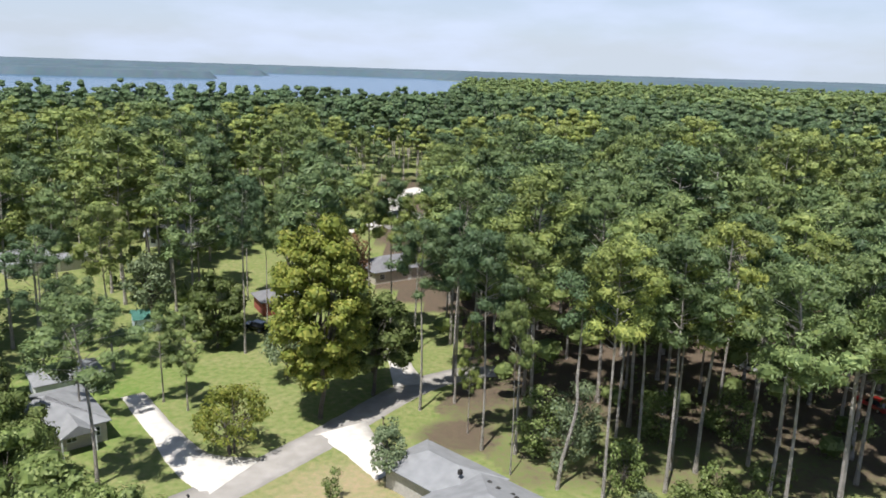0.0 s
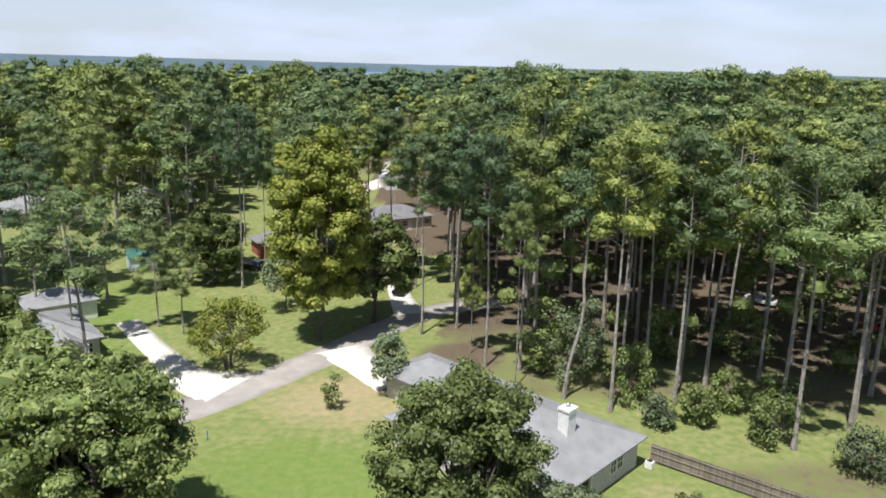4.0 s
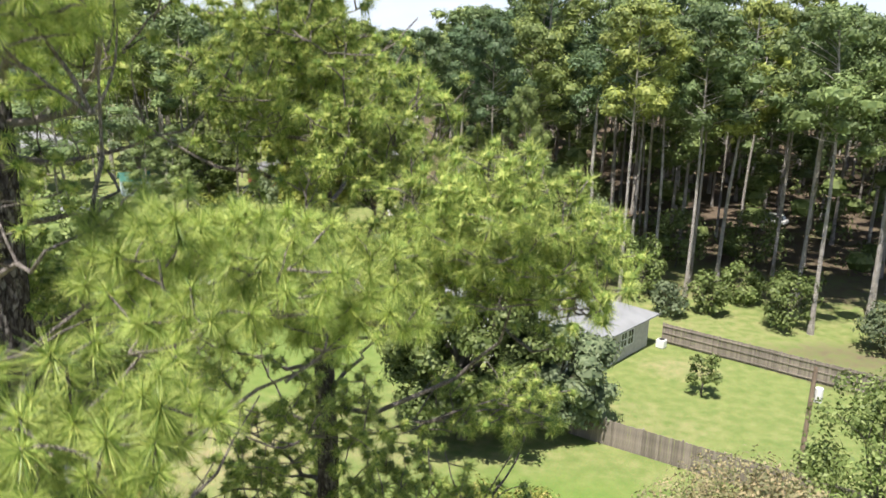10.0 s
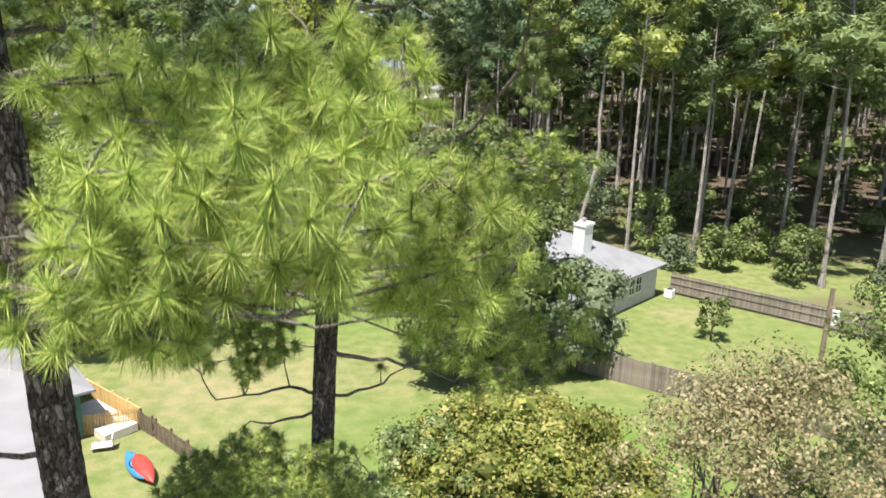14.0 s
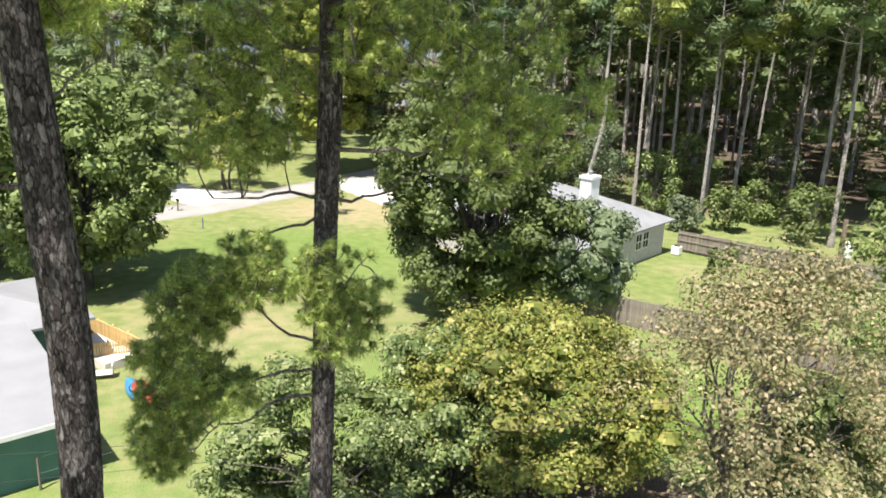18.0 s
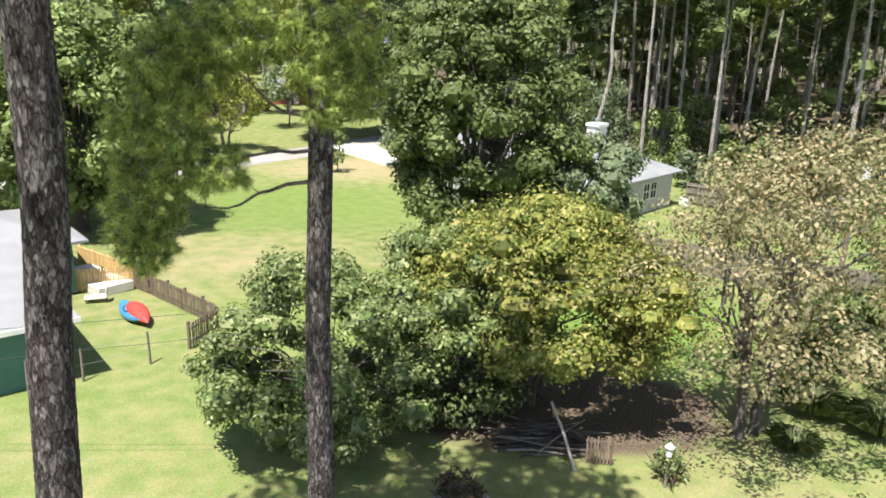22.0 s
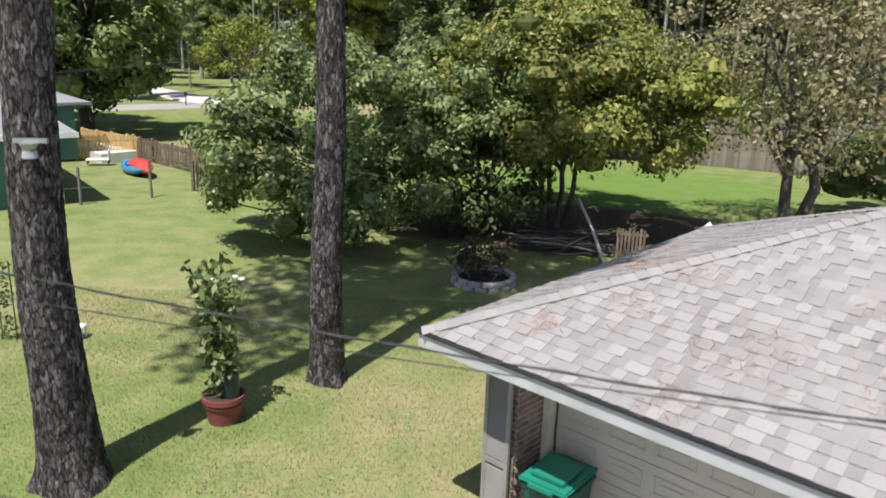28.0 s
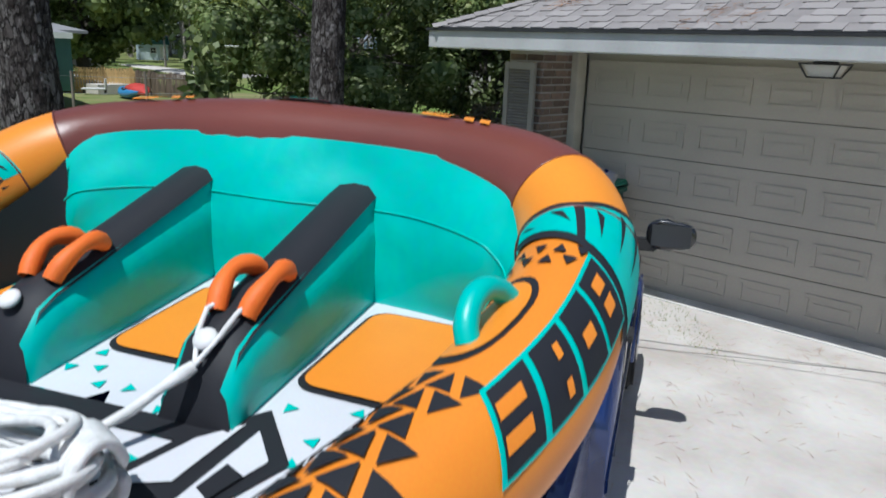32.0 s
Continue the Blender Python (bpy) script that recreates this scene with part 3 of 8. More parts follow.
def strip(name, centre, widths, material, lift, label, category="road"):
    """A paved strip draped over the ground, with a real edge."""
    c = np.array(centre, float)
    t = np.linspace(0, len(c) - 1, len(c) * 8)
    i = np.clip(t.astype(int), 0, len(c) - 2)
    f = (t - i)[:, None]
    p = []
    for k, u in zip(i, t - i):
        p0, p1, p2, p3 = c[max(k - 1, 0)], c[k], c[k + 1], c[min(k + 2, len(c) - 1)]
        p.append(0.5 * (2 * p1 + (p2 - p0) * u + (2 * p0 - 5 * p1 + 4 * p2 - p3) * u * u + (3 * p1 - p0 - 3 * p2 + p3) * u ** 3))
    p = np.array(p)
    w = np.interp(t, np.arange(len(c)), widths) / 2
    d = np.gradient(p, axis=0)
    d /= np.linalg.norm(d, axis=1, keepdims=True)
    nrm = np.stack([-d[:, 1], d[:, 0]], 1)
    rng = np.random.default_rng(5)
    jit = rng.normal(size=(len(p), 2)) * 0.05
    rows = []
    for s, z in ((-1, -0.2), (-1, lift), (-0.33, lift + 0.02), (0.33, lift + 0.02), (1, lift), (1, -0.2)):
        q = p + nrm * (w * s)[:, None] + (jit if abs(s) == 1 else 0)
        rows.append(np.concatenate([q, (gz(q[:, 0], q[:, 1]) + 0.05 + z)[:, None]], 1))
    v = np.stack(rows, 1).reshape(-1, 3)
    n = len(p)
    f = [(a * 6 + k, a * 6 + k + 1, (a + 1) * 6 + k + 1, (a + 1) * 6 + k) for a in range(n - 1) for k in range(5)]
    ob = raw(name, v, np.array(f), material)
    return tagged(ob, label, category, kind="structure")


strip("road", [(-70, 34), (-45.45, 54.92), (-32.32, 63.05), (-23.23, 71.7), (-15.65, 81.67), (-10.3, 89.8), (-4.04, 99.16), (2.52, 104.75), (9.0, 107.0)],
      [5.2, 5.2, 5.2, 5.2, 4.9, 4.8, 4.8, 4.6, 3.6], ASPHALT, 0.02, "sun-bleached grey asphalt lane between the lawns")
strip("driveway", [(-22.02, 74.75), (-27.77, 77.8), (-33.33, 84.41), (-41.41, 94.58)], [9.5, 4.6, 3.2, 3.0], CONCRETE, 0.035, "pale concrete driveway of the neighbouring house", "driveway")
strip("driveway", [(-12.12, 86.95), (-8.69, 81.97), (-4.54, 76.78)], [7.2, 4.8, 5.2], CONCRETE, 0.035, "white concrete driveway leading to the grey-roofed house", "driveway")
strip("driveway", [(-4.04, 100.68), (-5.86, 107.8), (-7.07, 115.94)], [5, 3.4, 3.2], CONCRETE, 0.035, "pale concrete driveway under the trees", "driveway")
strip("driveway", [(-30.3, 199.33), (-22.22, 209.5), (-17.17, 228.82), (-17.17, 260.35), (-8.08, 279.67)], [9, 9, 4, 9, 8], CONCRETE, 0.035, "far pale driveway seen between the trunks", "driveway")

# ---- lake and far shore ----
WATER = base_mat("lake water")
WATER[3].inputs["Base Color"].default_value = (0.06, 0.13, 0.22, 1)
WATER[3].inputs["Roughness"].default_value = 0.22
wv = noise_node(WATER[1], WATER[2], 0.25, 5)
bump(WATER[1], WATER[2], WATER[3], wv.outputs["Fac"], 0.5, 0.6)
bm = bmesh.new()
poly(bm, [(-4000, 300, -0.6), (-330, 440, -0.6), (-150, 500, -0.6), (0, 560, -0.6), (40, 900, -0.6), (60, 1900, -0.6), (90, 2300, -0.6), (-120, 2900, -0.6), (-900, 3400, -0.6), (-4000, 3400, -0.6)])
tagged(part("lake", bm, WATER[0]), "wide blue lake behind the forest", "lake", kind="structure")
# distance haze is painted into this bluish base colour
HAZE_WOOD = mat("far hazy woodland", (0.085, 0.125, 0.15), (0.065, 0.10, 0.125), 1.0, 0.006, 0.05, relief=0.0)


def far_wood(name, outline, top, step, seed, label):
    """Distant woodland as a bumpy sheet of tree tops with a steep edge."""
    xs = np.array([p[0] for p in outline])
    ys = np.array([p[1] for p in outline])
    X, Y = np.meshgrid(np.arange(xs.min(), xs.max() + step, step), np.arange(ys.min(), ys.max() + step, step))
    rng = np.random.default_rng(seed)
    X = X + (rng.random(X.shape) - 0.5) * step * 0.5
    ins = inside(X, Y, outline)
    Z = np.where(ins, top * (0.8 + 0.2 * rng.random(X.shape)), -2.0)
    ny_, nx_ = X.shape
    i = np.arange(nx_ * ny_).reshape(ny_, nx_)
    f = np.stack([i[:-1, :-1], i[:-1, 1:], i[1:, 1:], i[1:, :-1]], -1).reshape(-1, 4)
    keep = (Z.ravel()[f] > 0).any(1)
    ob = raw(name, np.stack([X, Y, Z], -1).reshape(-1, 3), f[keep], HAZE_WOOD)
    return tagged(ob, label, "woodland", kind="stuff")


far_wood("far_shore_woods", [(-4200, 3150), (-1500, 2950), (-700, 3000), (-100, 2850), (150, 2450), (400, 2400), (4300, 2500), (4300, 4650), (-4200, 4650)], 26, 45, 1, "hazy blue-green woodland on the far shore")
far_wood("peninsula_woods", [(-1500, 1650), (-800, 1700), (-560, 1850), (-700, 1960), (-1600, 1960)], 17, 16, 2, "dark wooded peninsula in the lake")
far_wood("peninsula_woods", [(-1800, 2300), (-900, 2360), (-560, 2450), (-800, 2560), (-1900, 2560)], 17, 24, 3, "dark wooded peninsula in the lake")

# ---- pines ----
PINES = []
for k, (h, cf, sp, wob, lean) in enumerate([(29, 0.60, 4.1, 0.25, (0.6, 0)), (30, 0.62, 3.9, 0.2, (0, 0.5)), (27, 0.54, 4.5, 0.35, (-0.7, 0.3)), (28, 0.64, 4.0, 0.5, (0.9, -0.4)), (25, 0.36, 3.6, 0.3, (0, 0)), (29, 0.56, 4.2, 0.3, (0.4, 0.4)), (27, 0.52, 4.4, 0.3, (-0.4, 0))]):
    rng = np.random.default_rng(100 + k)
    tr, cr = pine_parts(rng, h, cf, sp, 6300 if k < 5 else 3400, 42, 0.20, lean, wob, card=0.42 if k < 5 else 0.62)
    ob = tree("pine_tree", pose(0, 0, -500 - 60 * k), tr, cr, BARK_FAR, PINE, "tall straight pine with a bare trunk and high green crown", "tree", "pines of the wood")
    PINES.append((ob, h))
used = set()


def put_pine(x, y, top=None, kind=None, rz=None, wide=1.0, label=""):
    k = (int(RNG.integers(5)) if math.hypot(x, y) < 105 else int(RNG.integers(5, 7))) if kind is None else kind
    ob, h = PINES[k]
    s = ((top + 0.9) / h) if top else 0.84 + 0.38 * RNG.random()
    m = pose(x, y, float(gz(x, y)), 0, 0, RNG.random() * 360 if rz is None else rz)
    if k in used:
        ob = copy_thing(ob, m)
    else:
        used.add(k)
        ob.matrix_world = m
    ob.scale = (s * wide, s * wide, s)
    return tagged(ob, label)


RNG = np.random.default_rng(7)
PLACED = []
# trees of the yards and the edge of the wood, one by one: x, y, height of the top, variant
for x, y, top, k, wide in [(-36.56, 92.95, 13.0, 4, 1.1), (-32.52, 90.61, 13.4, 4, 1.0), (-30.4, 110.85, 27, 1, 0.9), (-35.9, 72.1, 21, 2, 1.35), (-43.94, 85.43, 19, 2, 1.0),
                           (-2.42, 92.85, 25.5, 3, 0.9), (2.22, 95.29, 26, 1, 0.9), (5.35, 82.68, 26.5, 3, 0.85), (8.36, 77.2, 20, 3, 0.6), (3.79, 86.75, 15, 4, 0.55), (9.29, 81.87, 26, 0, 1),
                           (17.68, 71.7, 28.5, 1, 1), (25.05, 74.44, 28, 0, 1), (29.8, 78.92, 29, 2, 1.05), (33.33, 64.58, 27.5, 3, 1.1), (42.52, 71.39, 28.5, 0, 1.1), (36.56, 80.75, 27, 1, 1),
                           (41.01, 69.26, 27.5, 2, 1), (23.23, 79.83, 27, 3, 1), (21.21, 82.38, 28, 1, 1), (27.07, 79.33, 27, 0, 0.9), (48.48, 62.04, 27, 1, 1.1), (47.47, 77.29, 28, 2, 1.1), (53.53, 67.12, 29, 0, 1.1),
                           (-12.12, 120.01, 27, 1, 1), (-19.19, 123.06, 26, 0, 0.9), (-24.24, 113.9, 24, 3, 0.8), (-8.59, 122.04, 26, 3, 0.9), (-4.04, 113.9, 25, 2, 0.9), (-47.47, 102.72, 24, 0, 1), (-52.52, 93.56, 23, 2, 1), (-56.56, 106.78, 25, 1, 1), (-60.6, 85.43, 22, 4, 1.2), (-17.9, 203.6, 24, 1, 0.8), (-11.5, 176, 23, 3, 0.8), (-26, 232, 25, 0, 0.9), (-37, 138, 23, 3, 0.8), (-30, 124, 22, 1, 0.7)]:
    put_pine(x, y, top, k, None, wide)
    PLACED.append((x, y))
rngc = np.random.default_rng(313)
crk = thing("pine_tree", pose(13.3, 74.5, -0.9), "pale crooked pine leaning at the edge of the wood", "tree")
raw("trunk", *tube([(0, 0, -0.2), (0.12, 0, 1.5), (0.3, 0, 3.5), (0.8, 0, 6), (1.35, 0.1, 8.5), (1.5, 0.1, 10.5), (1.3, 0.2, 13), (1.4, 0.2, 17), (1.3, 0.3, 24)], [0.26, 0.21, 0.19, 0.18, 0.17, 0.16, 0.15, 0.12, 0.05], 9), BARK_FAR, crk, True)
cc = np.array([(1.4, 0.2, 21.0)]) + rngc.normal(size=(16, 3)) * [1.3, 1.3, 1.9]
raw("crown", *clumps(rngc, cc, 0.9 + 0.6 * rngc.random(16), 130, 0.5, 0.62, 0.3, 0.5, 0.45), PINE, crk)
PLACED.append((13.3, 74.5))
CLEAR = [
    [(-75, -60), (60, -60), (62, 40), (46, 58), (38, 69), (27, 80), (17, 80), (10, 85), (3, 92), (0, 108), (-8, 112), (-62, 104), (-75, 60)],
    [(-12, 104), (12, 101), (30, 103), (30, 109), (8, 110), (-10, 116)],
    [(-15, 104), (-1, 104), (-4, 290), (-42, 290)],
    [(-38, 110), (-25, 110), (-42, 200), (-60, 200)],
    [(-24, 140), (0, 138), (4, 168), (-20, 172)],
    [(-34, 180), (-10, 190), (-6, 236), (-4, 280), (-26, 280), (-36, 220)],
    [(-66, 108), (-40, 104), (-40, 126), (-66, 132)],
    [(-105, 128), (-66, 118), (-70, 172), (-105, 176)],
]
spots = []
far_rng = np.random.default_rng(11)
for ring0, ring1, want, gap in ((62, 150, 1500, 6.3), (150, 260, 2600, 6.0), (260, 520, 7000, 7.0), (520, 1300, 14000, 12.0)):
    cell = {}
    for x, y in PLACED + spots:
        cell.setdefault((int(x // gap), int(y // gap)), []).append((x, y))
    r = np.sqrt(far_rng.uniform(ring0 ** 2, ring1 ** 2, want))
    a = np.radians(far_rng.uniform(50, 130, want))
    X, Y = r * np.cos(a), r * np.sin(a)
    bad = np.zeros(want, bool)
    for c in CLEAR:
        bad |= inside(X, Y, c)
    if ring0 > 250:
        bad |= inside(X, Y, [(-4000, 280), (-330, 425), (-150, 485), (-5, 545), (25, 900), (25, 1400), (-4000, 1400)])
    for x, y in zip(X[~bad], Y[~bad]):
        i, j = int(x // gap), int(y // gap)
        if all((x - u) ** 2 + (y - v) ** 2 > gap * gap for di in (-1, 0, 1) for dj in (-1, 0, 1) for u, v in cell.get((i + di, j + dj), ())):
            cell.setdefault((i, j), []).append((x, y))
            spots.append((x, y))
spots.sort(key=lambda s: math.hypot(*s))
for x, y in spots[:255]:
    put_pine(x, y, None, None, None, 0.95 + 0.3 * RNG.random())
# the wood beyond: one sheet of trunks and crowns
wood_v, wood_f, stem = [], [], []
frng = np.random.default_rng(21)
mid_spots = spots[255:]
groups = {0: [], 1: [], 2: []}
for x, y in mid_spots:
    d = math.hypot(x, y)
    groups[0 if d < 300 else 1 if d < 560 else 2].append((x, y))
for level, (clump_n, per, size) in {0: (19, 30, 0.85), 1: (11, 20, 1.3), 2: (6, 16, 2.1)}.items():
    pts = np.array(groups[level]).reshape(-1, 2)
    n = len(pts)
    top = 19 + 13 * frng.random(n)
    c = np.repeat(pts, clump_n, 0)
    f = frng.random((n * clump_n))
    rad = 3.9 * np.sin(np.pi * (0.2 + 0.72 * f)) * (0.35 + 0.65 * frng.random(n * clump_n)) * (1 + 0.35 * (level == 2))
    a = frng.random(n * clump_n) * 6.283
    z = np.repeat(top, clump_n) * (0.58 + 0.40 * f) - 0.9
    cen = np.stack([c[:, 0] + rad * np.cos(a), c[:, 1] + rad * np.sin(a), z], 1)
    v, fc = clumps(frng, cen, np.full(len(cen), (1.4, 2.0, 2.9)[level]), per, size, 0.7, (0.42, 0.46, 0.5)[level], 0.4, 0.62, 0.82, True)
    tagged(raw("pine_wood", v, fc, PINE), "dense green pine wood reaching to the lake", "woodland", kind="stuff")
    if level < 2:
        stem += [tube([(x, y, -1), (x + 0.3, y, t * 0.9)], [0.24, 0.08], 4) for (x, y), t in zip(pts, top)]
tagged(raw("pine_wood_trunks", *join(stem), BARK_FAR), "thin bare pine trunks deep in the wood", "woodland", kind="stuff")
tagged(raw("wood_undergrowth", *clumps(frng, np.stack([np.repeat(np.array(spots[::4])[:900, 0] + 2.0, 1), np.array(spots[::4])[:900, 1] + 1.5, np.full(len(spots[::4][:900]), 0.6)], 1),
                                       np.full(len(spots[::4][:900]), 1.9), 46, 0.75, 0.9, 0.5), OAK), "low leafy undergrowth between the trunks", "undergrowth", kind="stuff")
mid_rng = np.random.default_rng(31)
base = np.array([p for p in spots[:520] for _ in range(2)]) + mid_rng.normal(size=(1040, 2)) * 2.4
zc = 0.6 + (4.0 + 9.0 * smoothstep(84, 100, np.hypot(base[:, 0], base[:, 1]))) * mid_rng.random(1040) ** 1.4
cen = np.concatenate([base, zc[:, None]], 1)[(mid_rng.random(1040) < 0.8) | (np.hypot(base[:, 0], base[:, 1]) > 92)]
for c in CLEAR:
    cen = cen[~inside(cen[:, 0], cen[:, 1], c)]
tagged(raw("wood_midstory", *clumps(mid_rng, cen, 1.5 + 1.3 * mid_rng.random(len(cen)), 100, 0.45, 0.9, 0.5, fill=0.5), OAK), "shaded leafy young trees between the pine trunks", "undergrowth", kind="stuff")


# ---- broad-leaved trees ----
def broad(name, x, y, seed, label, foliage=OAK, bark=BARK_OAK, category="tree", group="", crown_name="crown", rz=0.0, **kw):
    rng = np.random.default_rng(seed)
    tr, cr = broad_parts(rng, **kw)
    return tree(name, pose(x, y, float(gz(x, y)), 0, 0, rz), tr, cr, bark, foliage, label, category, group, crown_name)


broad("sweetgum_tree", -15.15, 89.5, 31, "large dense yellow-green sweetgum beside the lane", GUM, h=25.5, spread=5.6, trunk_h=3.0, n_clumps=150, per=130, leaf=0.52, r_base=0.35, clump=1.35, low=-0.9, fill=0.62)
broad("oak_tree", -9.09, 97.12, 32, "dark broad oak in the shade of the sweetgum", OAK, h=15, spread=5.2, trunk_h=1.5, n_clumps=70, per=70, leaf=0.55, r_base=0.3, clump=1.4, fill=0.62)
broad("oak_tree", -23.2, 46.9, 33, "broad dark oak casting shade on the lawn", OAK, h=13.8, spread=5.7, trunk_h=0.9, n_clumps=240, per=130, leaf=0.33, r_base=0.45, clump=1.15, low=-0.97, fill=0.5)
for x, y, h, sp, sd in ((-47, 67, 15, 5.0, 46), (-43.5, 70.5, 10, 3.6, 47), (-53, 76, 17, 5.5, 48), (-40.5, 62.5, 12.5, 4.6, 49), (-58, 66, 17, 6, 50)):
    broad("oak_tree", x, y, sd, "dark leafy oak beside the low house", OAK, h=h, spread=sp, trunk_h=0.5, n_clumps=int(16 * sp), per=110, leaf=0.40, r_base=0.3, clump=1.4, low=-0.95, fill=0.62)
broad("oak_tree", -31.31, 50.85, 34, "dark oak behind the green house", OAK, h=14.0, spread=6.2, trunk_h=1.6, n_clumps=100, per=100, leaf=0.44, r_base=0.4, clump=1.5, fill=0.62)
broad("oak_tree", 1.6, 43.9, 35, "dense green oak in front of the grey-roofed house", OAK, h=15.2, spread=5.3, trunk_h=0.1, n_clumps=250, per=150, leaf=0.29, r_base=0.4, clump=1.05, low=-0.98, fill=0.5)
broad("oak_tree", 7.5, 45.4, 36, "smaller grey-green oak by the board fence", OAK_GREY, h=7.1, spread=3.6, trunk_h=0.3, n_clumps=85, per=130, leaf=0.27, r_base=0.2, clump=0.9, fill=0.62)
broad("crape_myrtle", -23.84, 79.94, 37, "small round pale-green tree on the lawn", GUM, h=8.4, spread=3.9, trunk_h=1.2, n_clumps=60, per=80, leaf=0.36, r_base=0.14, clump=0.95, stems=3)
broad("small_tree", -21.82, 101.29, 38, "small grey-green tree on the far lawn", OAK_GREY, h=8.0, spread=3.0, trunk_h=2.6, n_clumps=36, per=60, leaf=0.42, r_base=0.12, clump=0.9)
broad("cedar_tree", -35.35, 112.89, 39, "dense dark round evergreen tree", OAK, h=12.4, spread=4.2, trunk_h=0.6, n_clumps=70, per=70, leaf=0.47, r_base=0.25, clump=1.2, low=-0.95, fill=0.62)
broad("small_tree", -5.25, 74.44, 40, "slim pale-green tree beside the driveway", OAK_GREY, h=7.0, spread=1.9, trunk_h=1.0, n_clumps=34, per=80, leaf=0.34, r_base=0.1, clump=0.75)
broad("sapling", -10.71, 70.78, 41, "thin young tree in a bare patch of lawn", OAK, h=3.6, spread=0.9, trunk_h=0.3, n_clumps=12, per=45, leaf=0.29, r_base=0.06, clump=0.4)
broad("young_tree", 19.19, 51.26, 42, "small leafy tree on the fenced lawn", OAK, h=3.2, spread=1.1, trunk_h=0.6, n_clumps=12, per=55, leaf=0.29, r_base=0.06, clump=0.45, category="tree")
broad("olive_tree", -48.48, 120.01, 43, "dull brown-green tree among the pines", OAK_GREY, h=13, spread=3.4, trunk_h=3, n_clumps=36, per=60, leaf=0.59, r_base=0.2, clump=1.2)
broad("rusty_tree", -16.16, 130.18, 44, "rust-brown tree among the pines", RUST, h=15, spread=3.6, trunk_h=3, n_clumps=36, per=60, leaf=0.59, r_base=0.2, clump=1.2)
broad("yellow_tree", -68.68, 170.86, 45, "bright yellow-green tree above the wood", PINE_Y, h=26, spread=4.6, trunk_h=8, n_clumps=50, per=60, leaf=0.78, r_base=0.3, clump=1.5)
for k, (x, y, h, s) in enumerate([(21.71, 68.65, 3.0, 1.3), (25.75, 69.16, 4.0, 1.5), (31.6, 65.4, 5.0, 1.9), (37.88, 60, 4.2, 2.2), (42.42, 58.48, 4.6, 2.4), (20.2, 73.73, 6.5, 2.0), (14.64, 78.31, 8.5, 2.6), (11.62, 80.85, 9.5, 2.6), (30.3, 73.22, 4.0, 1.8),
                                     (45.95, 64.07, 5.0, 2.2), (49.49, 55.93, 6.0, 2.6), (27.27, 85.43, 7.0, 2.6), (17.17, 85.43, 8.0, 3.0), (36.36, 85.43, 7.0, 3.0)]):
    broad("understory_shrub", x, y, 60 + k, "leafy evergreen shrub at the edge of the pine wood", OAK if k % 3 else OAK_GREY, h=h, spread=s, trunk_h=0.15, n_clumps=int(16 + 5 * s), per=80, leaf=0.34, r_base=0.08, clump=0.5 + 0.2 * s,
          category="shrub", group="shrubs of the wood's edge", crown_name="foliage", low=-0.98)
broad("rusty_shrub", 41.41, 54.92, 75, "tan-brown shrub at the edge of the wood", TAN_LEAF, h=5.0, spread=2.0, trunk_h=0.4, n_clumps=24, per=80, leaf=0.34, r_base=0.08, clump=0.9, category="shrub", crown_name="foliage")


# ---- houses, fences and yards ----
def spun(pts, m):
    return [m @ Vector(p) for p in pts]


def hip_roof(name, x0, y0, x1, y1, z, slope, material, parent, label="", thick=0.12):
    """A hip roof over a rectangle, with a fascia edge."""
    d = (y1 - y0) / 2
    zt = z + slope * d
    bm = bmesh.new()
    lo = [bm.verts.new(p) for p in ((x0, y0, z - thick), (x1, y0, z - thick), (x1, y1, z - thick), (x0, y1, z - thick))]
    ea = [bm.verts.new(p) for p in ((x0, y0, z), (x1, y0, z), (x1, y1, z), (x0, y1, z))]
    ra, rb = bm.verts.new((x0 + d, y0 + d, zt)), bm.verts.new((x1 - d, y0 + d, zt))
    for f in ((ea[0], ea[1], rb, ra), (ea[1], ea[2], rb), (ea[2], ea[3], ra, rb), (ea[3], ea[0], ra), tuple(lo[::-1])):
        bm.faces.new(f)
    for i in range(4):
        bm.faces.new((lo[i], lo[(i + 1) % 4], ea[(i + 1) % 4], ea[i]))
    return part(name, bm, material, parent, label)


def walls(name, x0, y0, x1, y1, z0, z1, material, parent, label="", t=0.15):
    bm = bmesh.new()
    box(bm, x0, y0, z0, x1, y0 + t, z1)
    box(bm, x0, y1 - t, z0, x1, y1, z1)
    box(bm, x0, y0 + t, z0, x0 + t, y1 - t, z1)
    box(bm, x1 - t, y0 + t, z0, x1, y1 - t, z1)
    return part(name, bm, material, parent, label)


def window(parent, m, w, h, frame_mat=None, sill=False):
    """A window standing proud of its wall; m: its lower left corner, x along the wall, -y outwards."""
    bm = bmesh.new()
    f = 0.07
    for a in ((0, 0, w, f), (0, h - f, w, h), (0, f, f, h - f), (w - f, f, w, h - f), (f, h / 2 - 0.03, w - f, h / 2 + 0.03), (w / 2 - 0.02, f, w / 2 + 0.02, h / 2 - 0.03), (w / 2 - 0.02, h / 2 + 0.03, w / 2 + 0.02, h - f)):
        box(bm, a[0], -0.05, a[1], a[2], 0.02, a[3], m=m)
    ob = part("window", bm, frame_mat or WHITE, parent)
    bm = bmesh.new()
    box(bm, f, -0.02, f, w - f, 0.0, h - f, m=m)
    part("pane", bm, GLASS, ob)
    return ob


